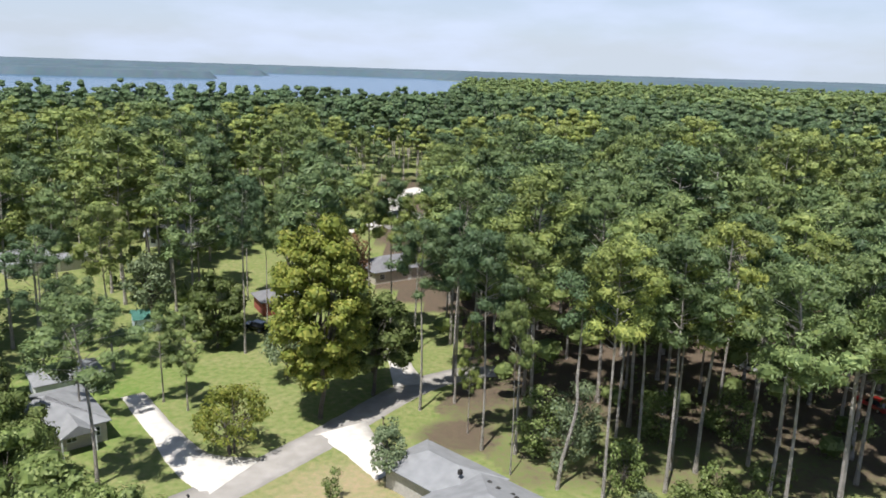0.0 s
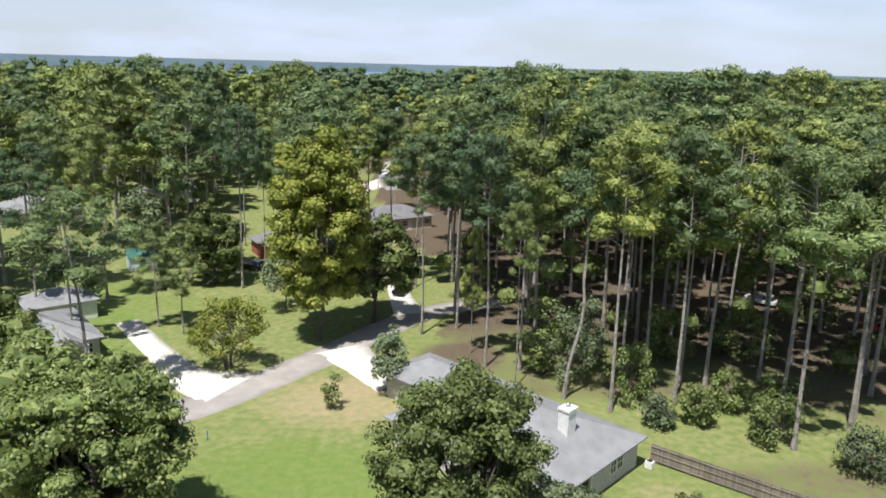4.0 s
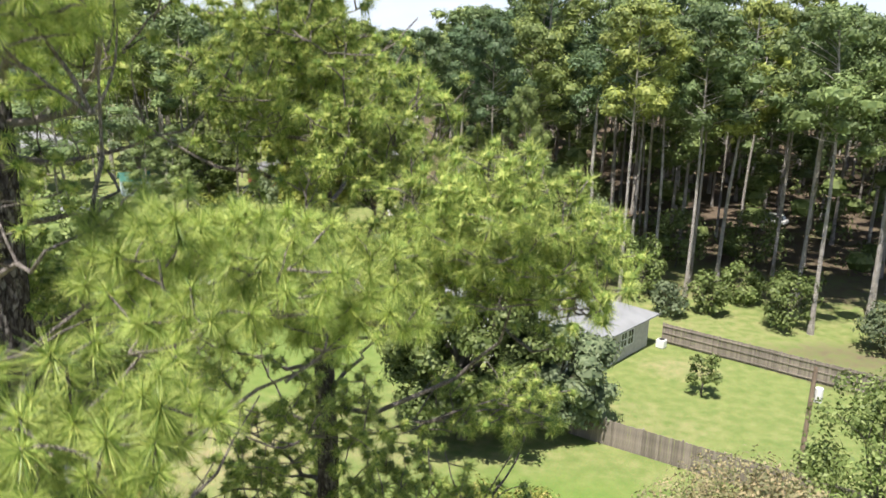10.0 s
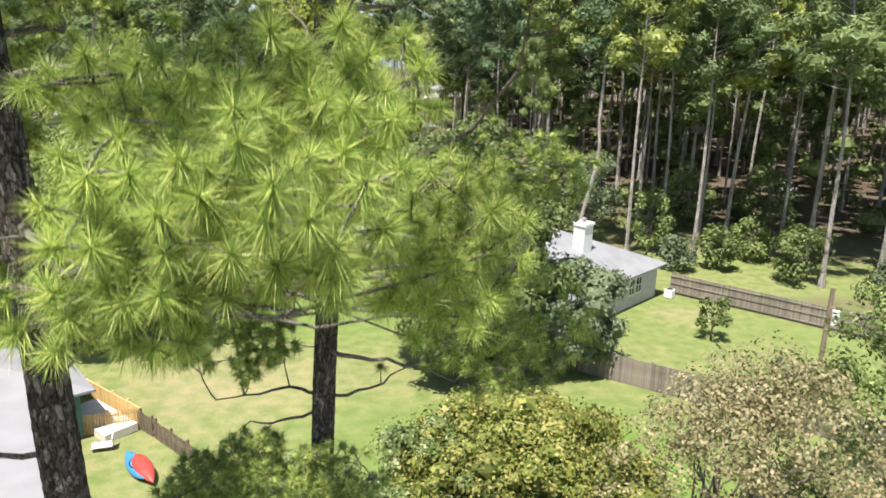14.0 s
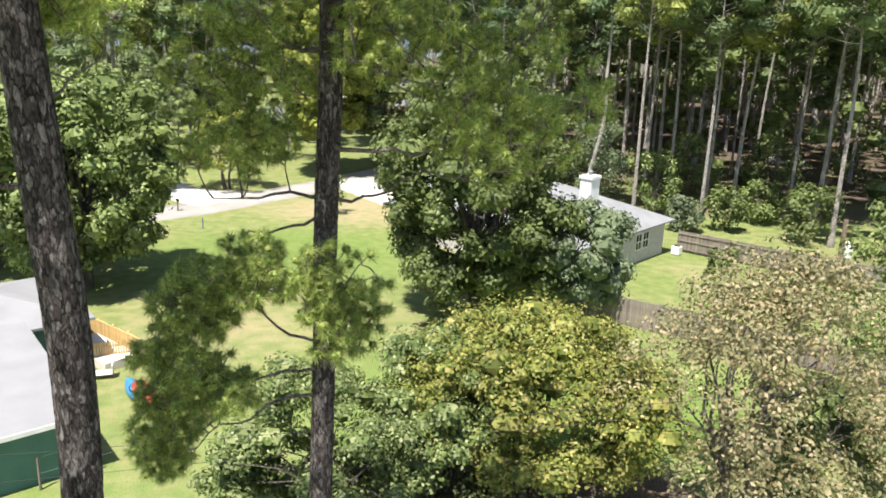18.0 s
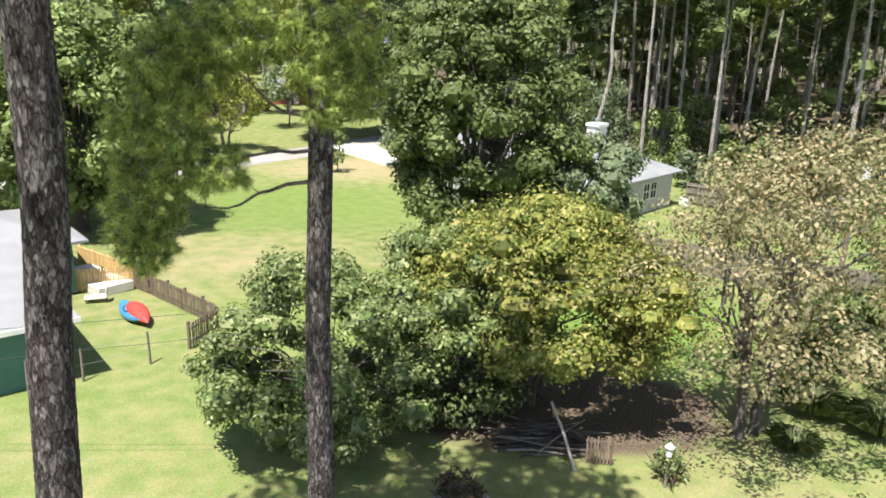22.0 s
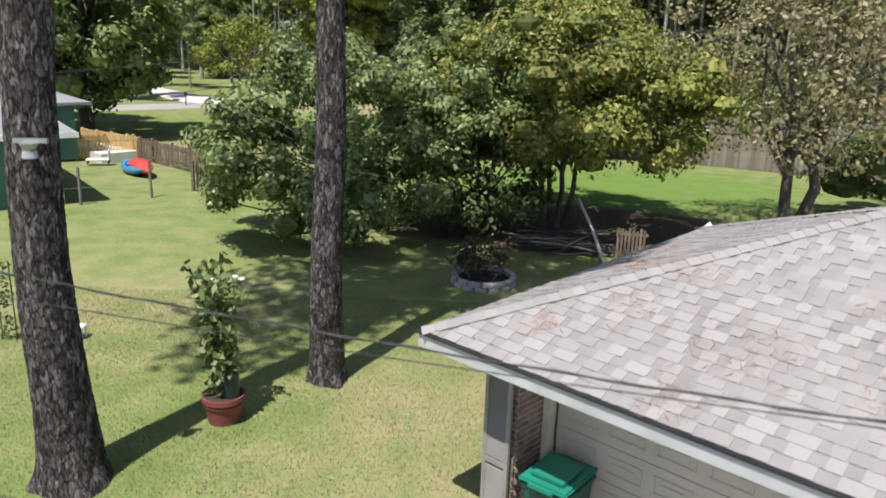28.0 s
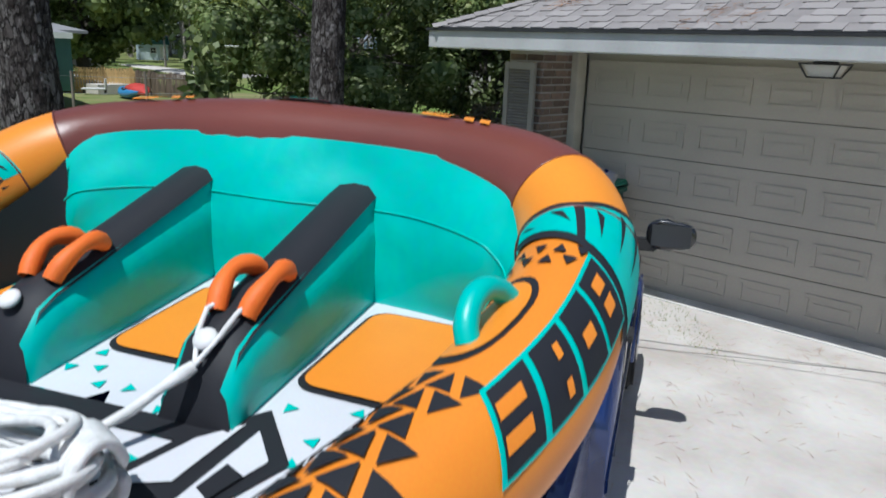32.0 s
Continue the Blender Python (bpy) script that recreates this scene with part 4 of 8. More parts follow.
GREY_BRICK = mat("pale grey brick wall", (0.50, 0.475, 0.44), (0.40, 0.38, 0.36), 0.9, 3, 30, relief=0.4)
TAN_WALL = mat("tan siding", (0.52, 0.47, 0.40), (0.44, 0.40, 0.35), 0.85, 2, 30)
GREEN_WALL = mat("blue-green painted siding", (0.085, 0.20, 0.165), (0.07, 0.165, 0.14), 0.7, 1.5, 40, relief=0.2)
PALE_BLUE = mat("pale blue shed paint", (0.62, 0.72, 0.76), (0.55, 0.64, 0.68), 0.7)
TEAL_ROOF = mat("green metal roof", (0.12, 0.33, 0.27), (0.10, 0.27, 0.23), 0.45, 1.0, 20)
METAL_ROOF = mat("pale grey shingle roof", (0.27, 0.27, 0.275), (0.23, 0.23, 0.235), 0.85, 0.7, 30, relief=0.4)
DARK_ROOF = mat("dark grey shingle roof", (0.20, 0.20, 0.21), (0.15, 0.15, 0.16), 0.9, 0.7, 30, relief=0.4)
RED_WALL = mat("red painted wall", (0.36, 0.10, 0.075), None, 0.8)

# the grey-roofed house behind the oak
H2 = thing("house", pose(18.53, 60.95, -0.9, 0, 0, -42.5), "single-storey brick house with a grey shingle hip roof and white chimney", "house")
hip_roof("roof", -19.0, -14.0, 0, 0, 2.9, 0.40, SHINGLE_FAR, H2)
walls("wall", -18.4, -13.4, -0.6, -0.6, 0, 2.8, GREY_BRICK, H2)
g = hip_roof("garage_roof", -27.0, -7.2, -15.0, 0.4, 2.85, 0.40, SHINGLE_FAR, H2)
walls("garage_wall", -26.4, -6.6, -18.5, -0.2, 0, 2.75, GREY_BRICK, H2)
boxpart("garage_door", (-26.45, -6.0, 0, -26.41, -1.0, 2.2), WHITE, H2)
bm = bmesh.new()
box(bm, -4.5, -7.6, 3.4, -3.5, -6.4, 6.6)
box(bm, -4.6, -7.7, 6.45, -3.4, -6.3, 6.7, 0.03)
ch = part("chimney", bm, WHITE, H2, "white boxed chimney with a metal cap")
bm = bmesh.new()
cyl(bm, 0.16, 0.16, 6.7, 6.95, 10, Matrix.Translation((-4, -7, 0)))
cyl(bm, 0.26, 0.02, 6.98, 7.12, 10, Matrix.Translation((-4, -7, 0)))
part("chimney_cap", bm, METAL_G, ch)
for k, (x, y, z) in enumerate([(-13, -4.2, 4.6), (-11.5, -3.8, 4.4), (-10.6, -4.4, 4.7), (-14.6, -3.6, 4.35), (-17.6, -4.6, 4.75), (-9.4, -3.2, 4.2)]):
    boxpart("roof_vent", (x - 0.2, y - 0.2, z - 0.4, x + 0.2, y + 0.2, z + 0.1), NEAR_BLACK, H2, bevel=0.03)
RM = Matrix.Rotation(radians(90), 4, "Z")
for y in (-3.2, -4.3):
    window(H2, Matrix.Translation((-0.6, y - 0.9, 1.0)) @ RM, 0.95, 1.35)
# flat near-black panel on the wall: the porch's shade put in as colour
boxpart("porch_opening", (-0.62, -12.9, 0.0, -0.58, -8.6, 2.45), NEAR_BLACK, H2, "flat dark panel painted for the covered porch's shade")
for y in (-13.2, -10.8, -8.4):
    boxpart("porch_post", (-0.57, y - 0.08, 0, -0.41, y + 0.08, 2.75), WHITE, H2)
for x in (-4, -8, -14):
    window(H2, Matrix.Translation((x, -13.4, 0.9)), 1.5, 1.3)
unit_ac = thing("air_conditioner", pose(19.19, 61.02, -0.9, 0, 0, -42.5), "white outdoor air-conditioning unit at the house corner", "air conditioner")
boxpart("body", (-0.35, -0.9, 0.03, 0.35, -0.25, 0.75), WHITE, unit_ac, bevel=0.04)
bm = bmesh.new()
cyl(bm, 0.26, 0.26, 0.75, 0.79, 16, Matrix.Translation((0, -0.57, 0)))
part("fan_grille", bm, NEAR_BLACK, unit_ac)

# the neighbour's house beyond the driveway
H3 = thing("house", pose(-42.42, 78.92, -0.9, 0, 0, 40), "low house with a tan gabled porch and grey shingle roof", "house")
hip_roof("roof", -7.0, 0, 5.0, 13, 2.7, 0.34, SHINGLE_FAR, H3)
walls("wall", -6.5, 0.5, 4.5, 12.5, 0, 2.6, TAN_WALL, H3)
for x in (-6, -3, 0, 2.6):
    window(H3, Matrix.Translation((x, 0.5, 0.9)), 1.2, 1.2)
for y in (3, 6, 9.5):
    window(H3, Matrix.Translation((4.5, y, 0.9)) @ RM, 1.2, 1.2)
bm = bmesh.new()
poly(bm, [(-1, -1.5, 2.5), (3, -1.5, 2.5), (1, -1.5, 3.7)])
poly(bm, [(-1, -1.5, 2.5), (1, -1.5, 3.7), (1, 3, 3.7), (-1, 3, 2.5)])
poly(bm, [(3, -1.5, 2.5), (3, 3, 2.5), (1, 3, 3.7), (1, -1.5, 3.7)])
part("porch_gable", bm, SHINGLE_FAR, H3)
for x in (-0.8, 2.8):
    boxpart("porch_post", (x - 0.08, -1.4, 0, x + 0.08, -1.24, 2.6), WHITE, H3)
H4 = thing("house", pose(-48.48, 93.56, -0.9, 0, 0, 38), "grey-roofed outbuilding with a small louvred dormer", "house")
hip_roof("roof", -5, 0, 4, 6.5, 2.6, 0.45, SHINGLE_FAR, H4)
walls("wall", -4.6, 0.4, 3.6, 6.1, 0, 2.5, WHITE, H4)
window(H4, Matrix.Translation((0, 0.4, 0.9)), 1.1, 1.2)
# shed with the green roof
SH = thing("garden_shed", pose(-50.5, 117.97, -0.9, 0, 0, 30), "pale blue garden shed with a green metal roof", "shed")
walls("wall", 0, 0, 4.2, 3.6, 0, 2.5, PALE_BLUE, SH)
bm = bmesh.new()
poly(bm, [(-0.3, -0.3, 2.35), (4.5, -0.3, 2.35), (4.5, 1.8, 3.6), (-0.3, 1.8, 3.6)])
poly(bm, [(-0.3, 3.9, 2.35), (4.5, 3.9, 2.35), (4.5, 1.8, 3.6), (-0.3, 1.8, 3.6)])
bmesh.ops.solidify(bm, geom=bm.faces[:], thickness=0.08)
part("roof", bm, TEAL_ROOF, SH)
bm = bmesh.new()
for x in (0.02, 4.18):
    poly(bm, [(x, 0, 2.5), (x, 3.6, 2.5), (x, 1.8, 3.52)])
part("gable", bm, PALE_BLUE, SH)
window(SH, Matrix.Translation((1.6, 0, 1.0)), 0.9, 0.9)
boxpart("door", (3.0, -0.04, 0, 3.9, 0.0, 2.0), WHITE, SH)
# houses further off
for (x, y, rz, w, d, roof, wall, label) in [(-88, 146, 42, 17, 12, SHINGLE_FAR, GREY_BRICK, "grey-roofed brick house at the edge of the wood"), (-14, 150, 35, 15, 10, DARK_ROOF, TAN_WALL, "dark-roofed house behind the trees"),
                                            (-32, 128, 30, 9, 7, DARK_ROOF, RED_WALL, "low red-walled house with a dark roof"), (-16, 205, 20, 12, 9, SHINGLE_FAR, WHITE, "white-walled house far between the pines"),
                                            (-72, 176, 20, 14, 9, SHINGLE_FAR, WHITE, "pale house far behind the trees"), (-6, 280, 10, 14, 9, SHINGLE_FAR, WHITE, "white house far up the clearing")]:
    h = thing("house", pose(x, y, -0.9, 0, 0, rz), label, "house")
    hip_roof("roof", 0, 0, w, d, 2.7, 0.42, roof, h)
    walls("wall", 0.5, 0.5, w - 0.5, d - 0.5, 0, 2.6, wall, h)
    for k in range(3):
        window(h, Matrix.Translation((1.6 + k * (w - 4) / 2, 0.5, 0.9)), 1.2, 1.2)
    boxpart("door", (w / 2 + 1.0, 0.46, 0, w / 2 + 1.9, 0.5, 2.05), WHITE, h)


def simple_car(x, y, rz, paint, label, name="car", long=4.8, pick=False):
    """A far parked vehicle with body, cabin, windows and wheels."""
    c = thing(name, pose(x, y, float(gz(x, y)) + 0.06, 0, 0, rz), label, "car" if not pick else "pickup")
    hl = long / 2
    boxpart("body", (-0.92, -hl, 0.35, 0.92, hl, 0.98), paint, c, bevel=0.12)
    bm = bmesh.new()
    a, b = (-hl * 0.1, hl * 0.45) if pick else (-hl * 0.85, hl * 0.4)
    bt = [(-0.82, a, 0.95), (0.82, a, 0.95), (0.82, b, 0.95), (-0.82, b, 0.95)]
    tp = [(-0.66, a + 0.3, 1.6), (0.66, a + 0.3, 1.6), (0.66, b - 0.6, 1.6), (-0.66, b - 0.6, 1.6)]
    vb, vt = [bm.verts.new(p) for p in bt], [bm.verts.new(p) for p in tp]
    bm.faces.new(vt)
    for i in range(4):
        bm.faces.new((vb[i], vb[(i + 1) % 4], vt[(i + 1) % 4], vt[i]))
    part("cabin", bm, GLASS, c)
    boxpart("roof", (-0.68, a + 0.26, 1.58, 0.68, b - 0.56, 1.64), paint, c, bevel=0.025)
    for sx in (-0.86, 0.86):
        for sy in (-hl * 0.62, hl * 0.62):
            bm = bmesh.new()
            cyl(bm, 0.33, 0.33, -0.11, 0.11, 16, Matrix.Translation((sx, sy, 0.33)) @ Matrix.Rotation(radians(90), 4, "Y"))
            w = part("wheel", bm, BLACK, c)
            bm = bmesh.new()
            cyl(bm, 0.19, 0.19, -0.12, 0.12, 12, Matrix.Translation((sx, sy, 0.33)) @ Matrix.Rotation(radians(90), 4, "Y"))
            part("rim", bm, METAL_G, w)
    return c


CAR_BLACK = mat("black car paint", (0.012, 0.012, 0.014), None, 0.25, relief=0, coat=1.0)
CAR_RED = mat("red car paint", (0.35, 0.02, 0.02), None, 0.3, relief=0, coat=1.0)
CAR_WHITE = mat("white car paint", (0.75, 0.75, 0.75), None, 0.3, relief=0, coat=1.0)
simple_car(-5.86, 110.85, -15, CAR_BLACK, "black pickup parked on the pale driveway", "pickup_truck", 5.4, True)
simple_car(-31.31, 121.53, 60, CAR_BLACK, "dark vehicle parked on the far lawn", "car")
simple_car(60.6, 97.63, 20, CAR_RED, "red car glimpsed through the wood", "car")
simple_car(48.48, 109.84, 50, CAR_WHITE, "white car glimpsed through the wood", "car")


def board_fence(name, a, b, h, board_w, gap, material, label, rails=(0.3, 1.3), post_every=2.4, limit=300, back=False, top_board=False, group=""):
    """A fence with single boards, rails and posts from a to b."""
    a, b = Vector(a), Vector(b)
    L = (b - a).length
    rz = math.degrees(math.atan2(b.y - a.y, b.x - a.x))
    f = thing(name, pose(a.x, a.y, 0, 0, 0, rz), label, "fence", group)
    rng = random.Random(int(L * 100))
    dirx = (b - a).normalized()
    bm = bmesh.new()
    box(bm, 0, -0.011, 0.04, board_w, 0.011, h, 0.0)
    me = bpy.data.meshes.new("board")
    bm.to_mesh(me)
    bm.free()
    me.materials.append(material)
    n = int(L / (board_w + gap))
    for i in range(min(n, limit)):
        o = new("board", me)
        o.parent = f
        x = i * (board_w + gap)
        p = a + dirx * x
        o.matrix_basis = pose(x, (-0.03 if not back else 0.03) + rng.uniform(-0.006, 0.006), float(gz(p.x, p.y)) + rng.uniform(-0.02, 0.02), rng.uniform(-0.8, 0.8), rng.uniform(-0.5, 0.5), 0)
    for z in rails:
        k = int(L / post_every)
        for j in range(k + 1):
            x0, x1 = j * post_every, min((j + 1) * post_every, L)
            if x1 - x0 < 0.2:
                continue
            p = a + dirx * (x0 + x1) / 2
            zz = float(gz(p.x, p.y)) + z
            boxpart("rail", (x0, 0.0 if not back else -0.05, zz - 0.045, x1, 0.05 if not back else 0.0, zz + 0.045), material, f)
    k = int(L / post_every)
    for j in range(k + 1):
        x = j * post_every
        p = a + dirx * x
        zz = float(gz(p.x, p.y))
        boxpart("post", (x - 0.05, 0.05, zz - 0.1, x + 0.05, 0.15, zz + h + 0.05), material, f)
    return f


board_fence("board_fence", (19.19, 61.8), (33.6, 50.6), 1.75, 0.14, 0.012, WOOD_GREY, "weathered grey board fence along the wood", rails=(0.25, 0.95, 1.55), back=True)
board_fence("board_fence", (8.5, 44.85), (16.6, 39.1), 1.75, 0.14, 0.010, WOOD_GREY, "weathered grey board fence across the lawn")
board_fence("board_fence", (16.6, 39.1), (34, 27.4), 1.75, 0.14, 0.010, WOOD_GREY, "weathered grey board fence behind the yellowing tree")
board_fence("picket_fence", (-13.9, 34.3), (-9.5, 30.4), 1.0, 0.08, 0.06, WOOD_OLD, "old brown picket fence round the yard", rails=(0.25, 0.8), post_every=1.5)
board_fence("picket_gate", (-9.9, 28.2), (-9.4, 30.2), 1.05, 0.08, 0.06, WOOD_OLD, "leaning old picket gate", rails=(0.25, 0.8), post_every=1.9)
board_fence("picket_fence", (-15, 35.2), (-13.9, 34.3), 1.05, 0.08, 0.05, WOOD_OLD, "short old picket fence beside the deck", rails=(0.25, 0.8), post_every=1.1)
board_fence("picket_fence", (-17.4, 34.2), (-15, 35.3), 1.15, 0.08, 0.035, WOOD_NEW, "new yellow picket fence beside the green house", rails=(0.25, 0.9), post_every=1.2)
board_fence("deck_rail", (-19.6, 39), (-15, 35.4), 1.05, 0.14, 0.01, WOOD_NEW, "new yellow board rail of the deck", rails=(0.2, 1.0), post_every=1.5)
deck = thing("deck", pose(-19.8, 36.2, -0.1, 0, 0, -37), "pale concrete patio behind the yellow rail", "patio")
boxpart("slab", (0.6, 0.2, 0, 4.6, 1.9, 0.42), CONCRETE, deck)

# the green house: low wing in front, main roof behind
GH = thing("house", pose(-13.3, 25.2, 0, 0, 0, 41), "green-painted house with a pale grey shingle roof", "house")
bm = bmesh.new()
W = 9.0
for z0, z1 in ((2.28, 2.42),):
    pts = [(-W, -0.5), (0.5, -0.5), (0.5, 9.0), (-W, 9.0)]
    hz = {0: 0.0, 1: 0.0, 2: 0.5, 3: 0.5}
    lo = [bm.verts.new((x, y, z0 + hz[i])) for i, (x, y) in enumerate(pts)]
    hi = [bm.verts.new((x, y, z1 + hz[i])) for i, (x, y) in enumerate(pts)]
    bm.faces.new(hi)
    bm.faces.new(lo[::-1])
    for i in range(4):
        bm.faces.new((lo[i], lo[(i + 1) % 4], hi[(i + 1) % 4], hi[i]))
part("wing_roof", bm, METAL_ROOF, GH)
hip_roof("main_roof", -W - 2, 8.7, 3.4, 16.5, 2.55, 0.25, METAL_ROOF, GH)
walls("wing_wall", -W + 0.5, 0.0, 0.0, 9.0, 0, 2.28, GREEN_WALL, GH)
walls("main_wall", -W - 1.5, 9.2, 2.8, 16.0, 0, 2.45, GREEN_WALL, GH)
window(GH, Matrix.Translation((-4.2, 0.0, 0.7)), 1.0, 1.3)
window(GH, Matrix.Translation((0.0, 3.5, 0.8)) @ RM, 1.0, 1.2)
boxpart("corner_trim", (-0.09, -0.03, 0, 0.03, 0.06, 2.28), WHITE, GH)
boxpart("fascia", (-W, -0.54, 2.24, 0.54, -0.5, 2.42), WHITE, GH)
gate = thing("metal_gate", pose(-14.6, 24.6, 0, 0, 0, 41), "galvanised tubular gate leaning on the green wall", "gate")
for z in (0.15, 0.45, 0.8, 1.1):
    raw("gate_rail", *tube([(-1.4, -0.25, z), (0.9, -0.25, z)], 0.022, 8), METAL_G, gate)
for x in (-1.4, 0.9):
    raw("gate_upright", *tube([(x, -0.25, 0.0), (x, -0.25, 1.12)], 0.025, 8), METAL_G, gate)
for k, (x, y, h) in enumerate([(-10.94, 26.7, 1.25), (-12.67, 25.1, 1.25), (-14.0, 24.0, 1.3)]):
    p = thing("fence_post", pose(x, y, 0, 1.5 * (k - 1), 2 * (k - 1), 0), "grey wooden post of a wire fence on the lawn", "post", "wire fence posts")
    raw("post", *tube([(0, 0, -0.1), (0, 0, h)], [0.05, 0.045], 8), WOOD_GREY, p)
# kayaks
KAYAK_RED, KAYAK_BLUE = mat("red kayak plastic", (0.62, 0.075, 0.06), None, 0.4, relief=0.1), mat("blue kayak plastic", (0.06, 0.26, 0.52), None, 0.4, relief=0.1)


def kayak(m, material, label):
    o = thing("kayak", m, label, "kayak", "kayaks on the lawn")
    n, s = 17, 14
    t = np.linspace(-1, 1, n)
    V = []
    for u in t:
        w = 0.38 * (1 - abs(u) ** 2.4) + 0.01
        hh = 0.20 * (1 - abs(u) ** 3) + 0.015
        a = np.linspace(0, 2 * np.pi, s, endpoint=False)
        V.append(np.stack([np.full(s, u * 1.4), np.cos(a) * w, 0.22 + np.sin(a) * hh + 0.12 * u * u], 1))
    F = [(i * s + k, i * s + (k + 1) % s, (i + 1) * s + (k + 1) % s, (i + 1) * s + k) for i in range(n - 1) for k in range(s)]
    raw("hull", np.concatenate(V), np.array(F), material, o, True)
    a = np.linspace(0, 2 * np.pi, 20, endpoint=False)
    raw("cockpit_rim", *tube(np.stack([np.cos(a) * 0.42, np.sin(a) * 0.24, np.full(20, 0.42)], 1), 0.03, 6, True), BLACK, o, True)
    return o


kayak(pose(-13.5, 31.25, 0.0, 14, 0, -52), KAYAK_BLUE, "blue kayak lying on the grass under the red one")
kayak(pose(-13.2, 31.0, 0.60, 188, 0, -52), KAYAK_RED, "red kayak lying upside down on the blue one")
lc = thing("garden_lounger", pose(-15.8, 33, 0, 0, 0, 20), "white plastic garden seat lying low on the lawn", "chair")
boxpart("seat", (-0.55, -0.28, 0.16, 0.4, 0.28, 0.22), WHITE, lc, bevel=0.02)
boxpart("backrest", (0.36, -0.28, 0.2, 0.42, 0.28, 0.62), WHITE, lc, bevel=0.02)
for x in (-0.5, 0.34):
    for y in (-0.24, 0.2):
        boxpart("leg", (x, y, 0, x + 0.05, y + 0.05, 0.17), BLACK, lc)
# mailbox and small things along the lane
mb = thing("mailbox", pose(-25.25, 69.16, -0.9, 0, 0, 40), "black mailbox on a post by the lane", "mailbox")
boxpart("post", (-0.05, -0.05, 0, 0.05, 0.05, 1.0), WOOD_OLD, mb)
boxpart("box", (-0.1, -0.25, 1.0, 0.1, 0.25, 1.25), BLACK, mb, bevel=0.05)
bp = thing("marker_post", pose(-21.11, 63.56, -0.9), "small blue-capped utility marker on the lawn", "post")
raw("post", *tube([(0, 0, -0.1), (0, 0, 0.9)], 0.05, 8), mat("blue plastic", (0.08, 0.18, 0.40), None, 0.5), bp)
mb2 = copy_thing(mb, pose(-6.9, 88.0, -0.9, 0, 0, 30))


# overhead pole with lamp on the fenced lawn
up = thing("utility_pole", pose(19.2, 36.6, -0.25), "brown wooden utility pole with a pale metal box", "utility pole")
raw("pole", *tube([(0, 0, -0.3), (0, 0, 8.2)], [0.14, 0.11], 10), WOOD_OLD, up, True)
bm = bmesh.new()
cyl(bm, 0.20, 0.20, 6.3, 7.05, 14, Matrix.Translation((0.36, 0, 0)))
part("transformer", bm, WHITE, up, "pale metal box")
boxpart("bracket", (0.05, -0.05, 6.6, 0.25, 0.05, 6.75), METAL_G, up)


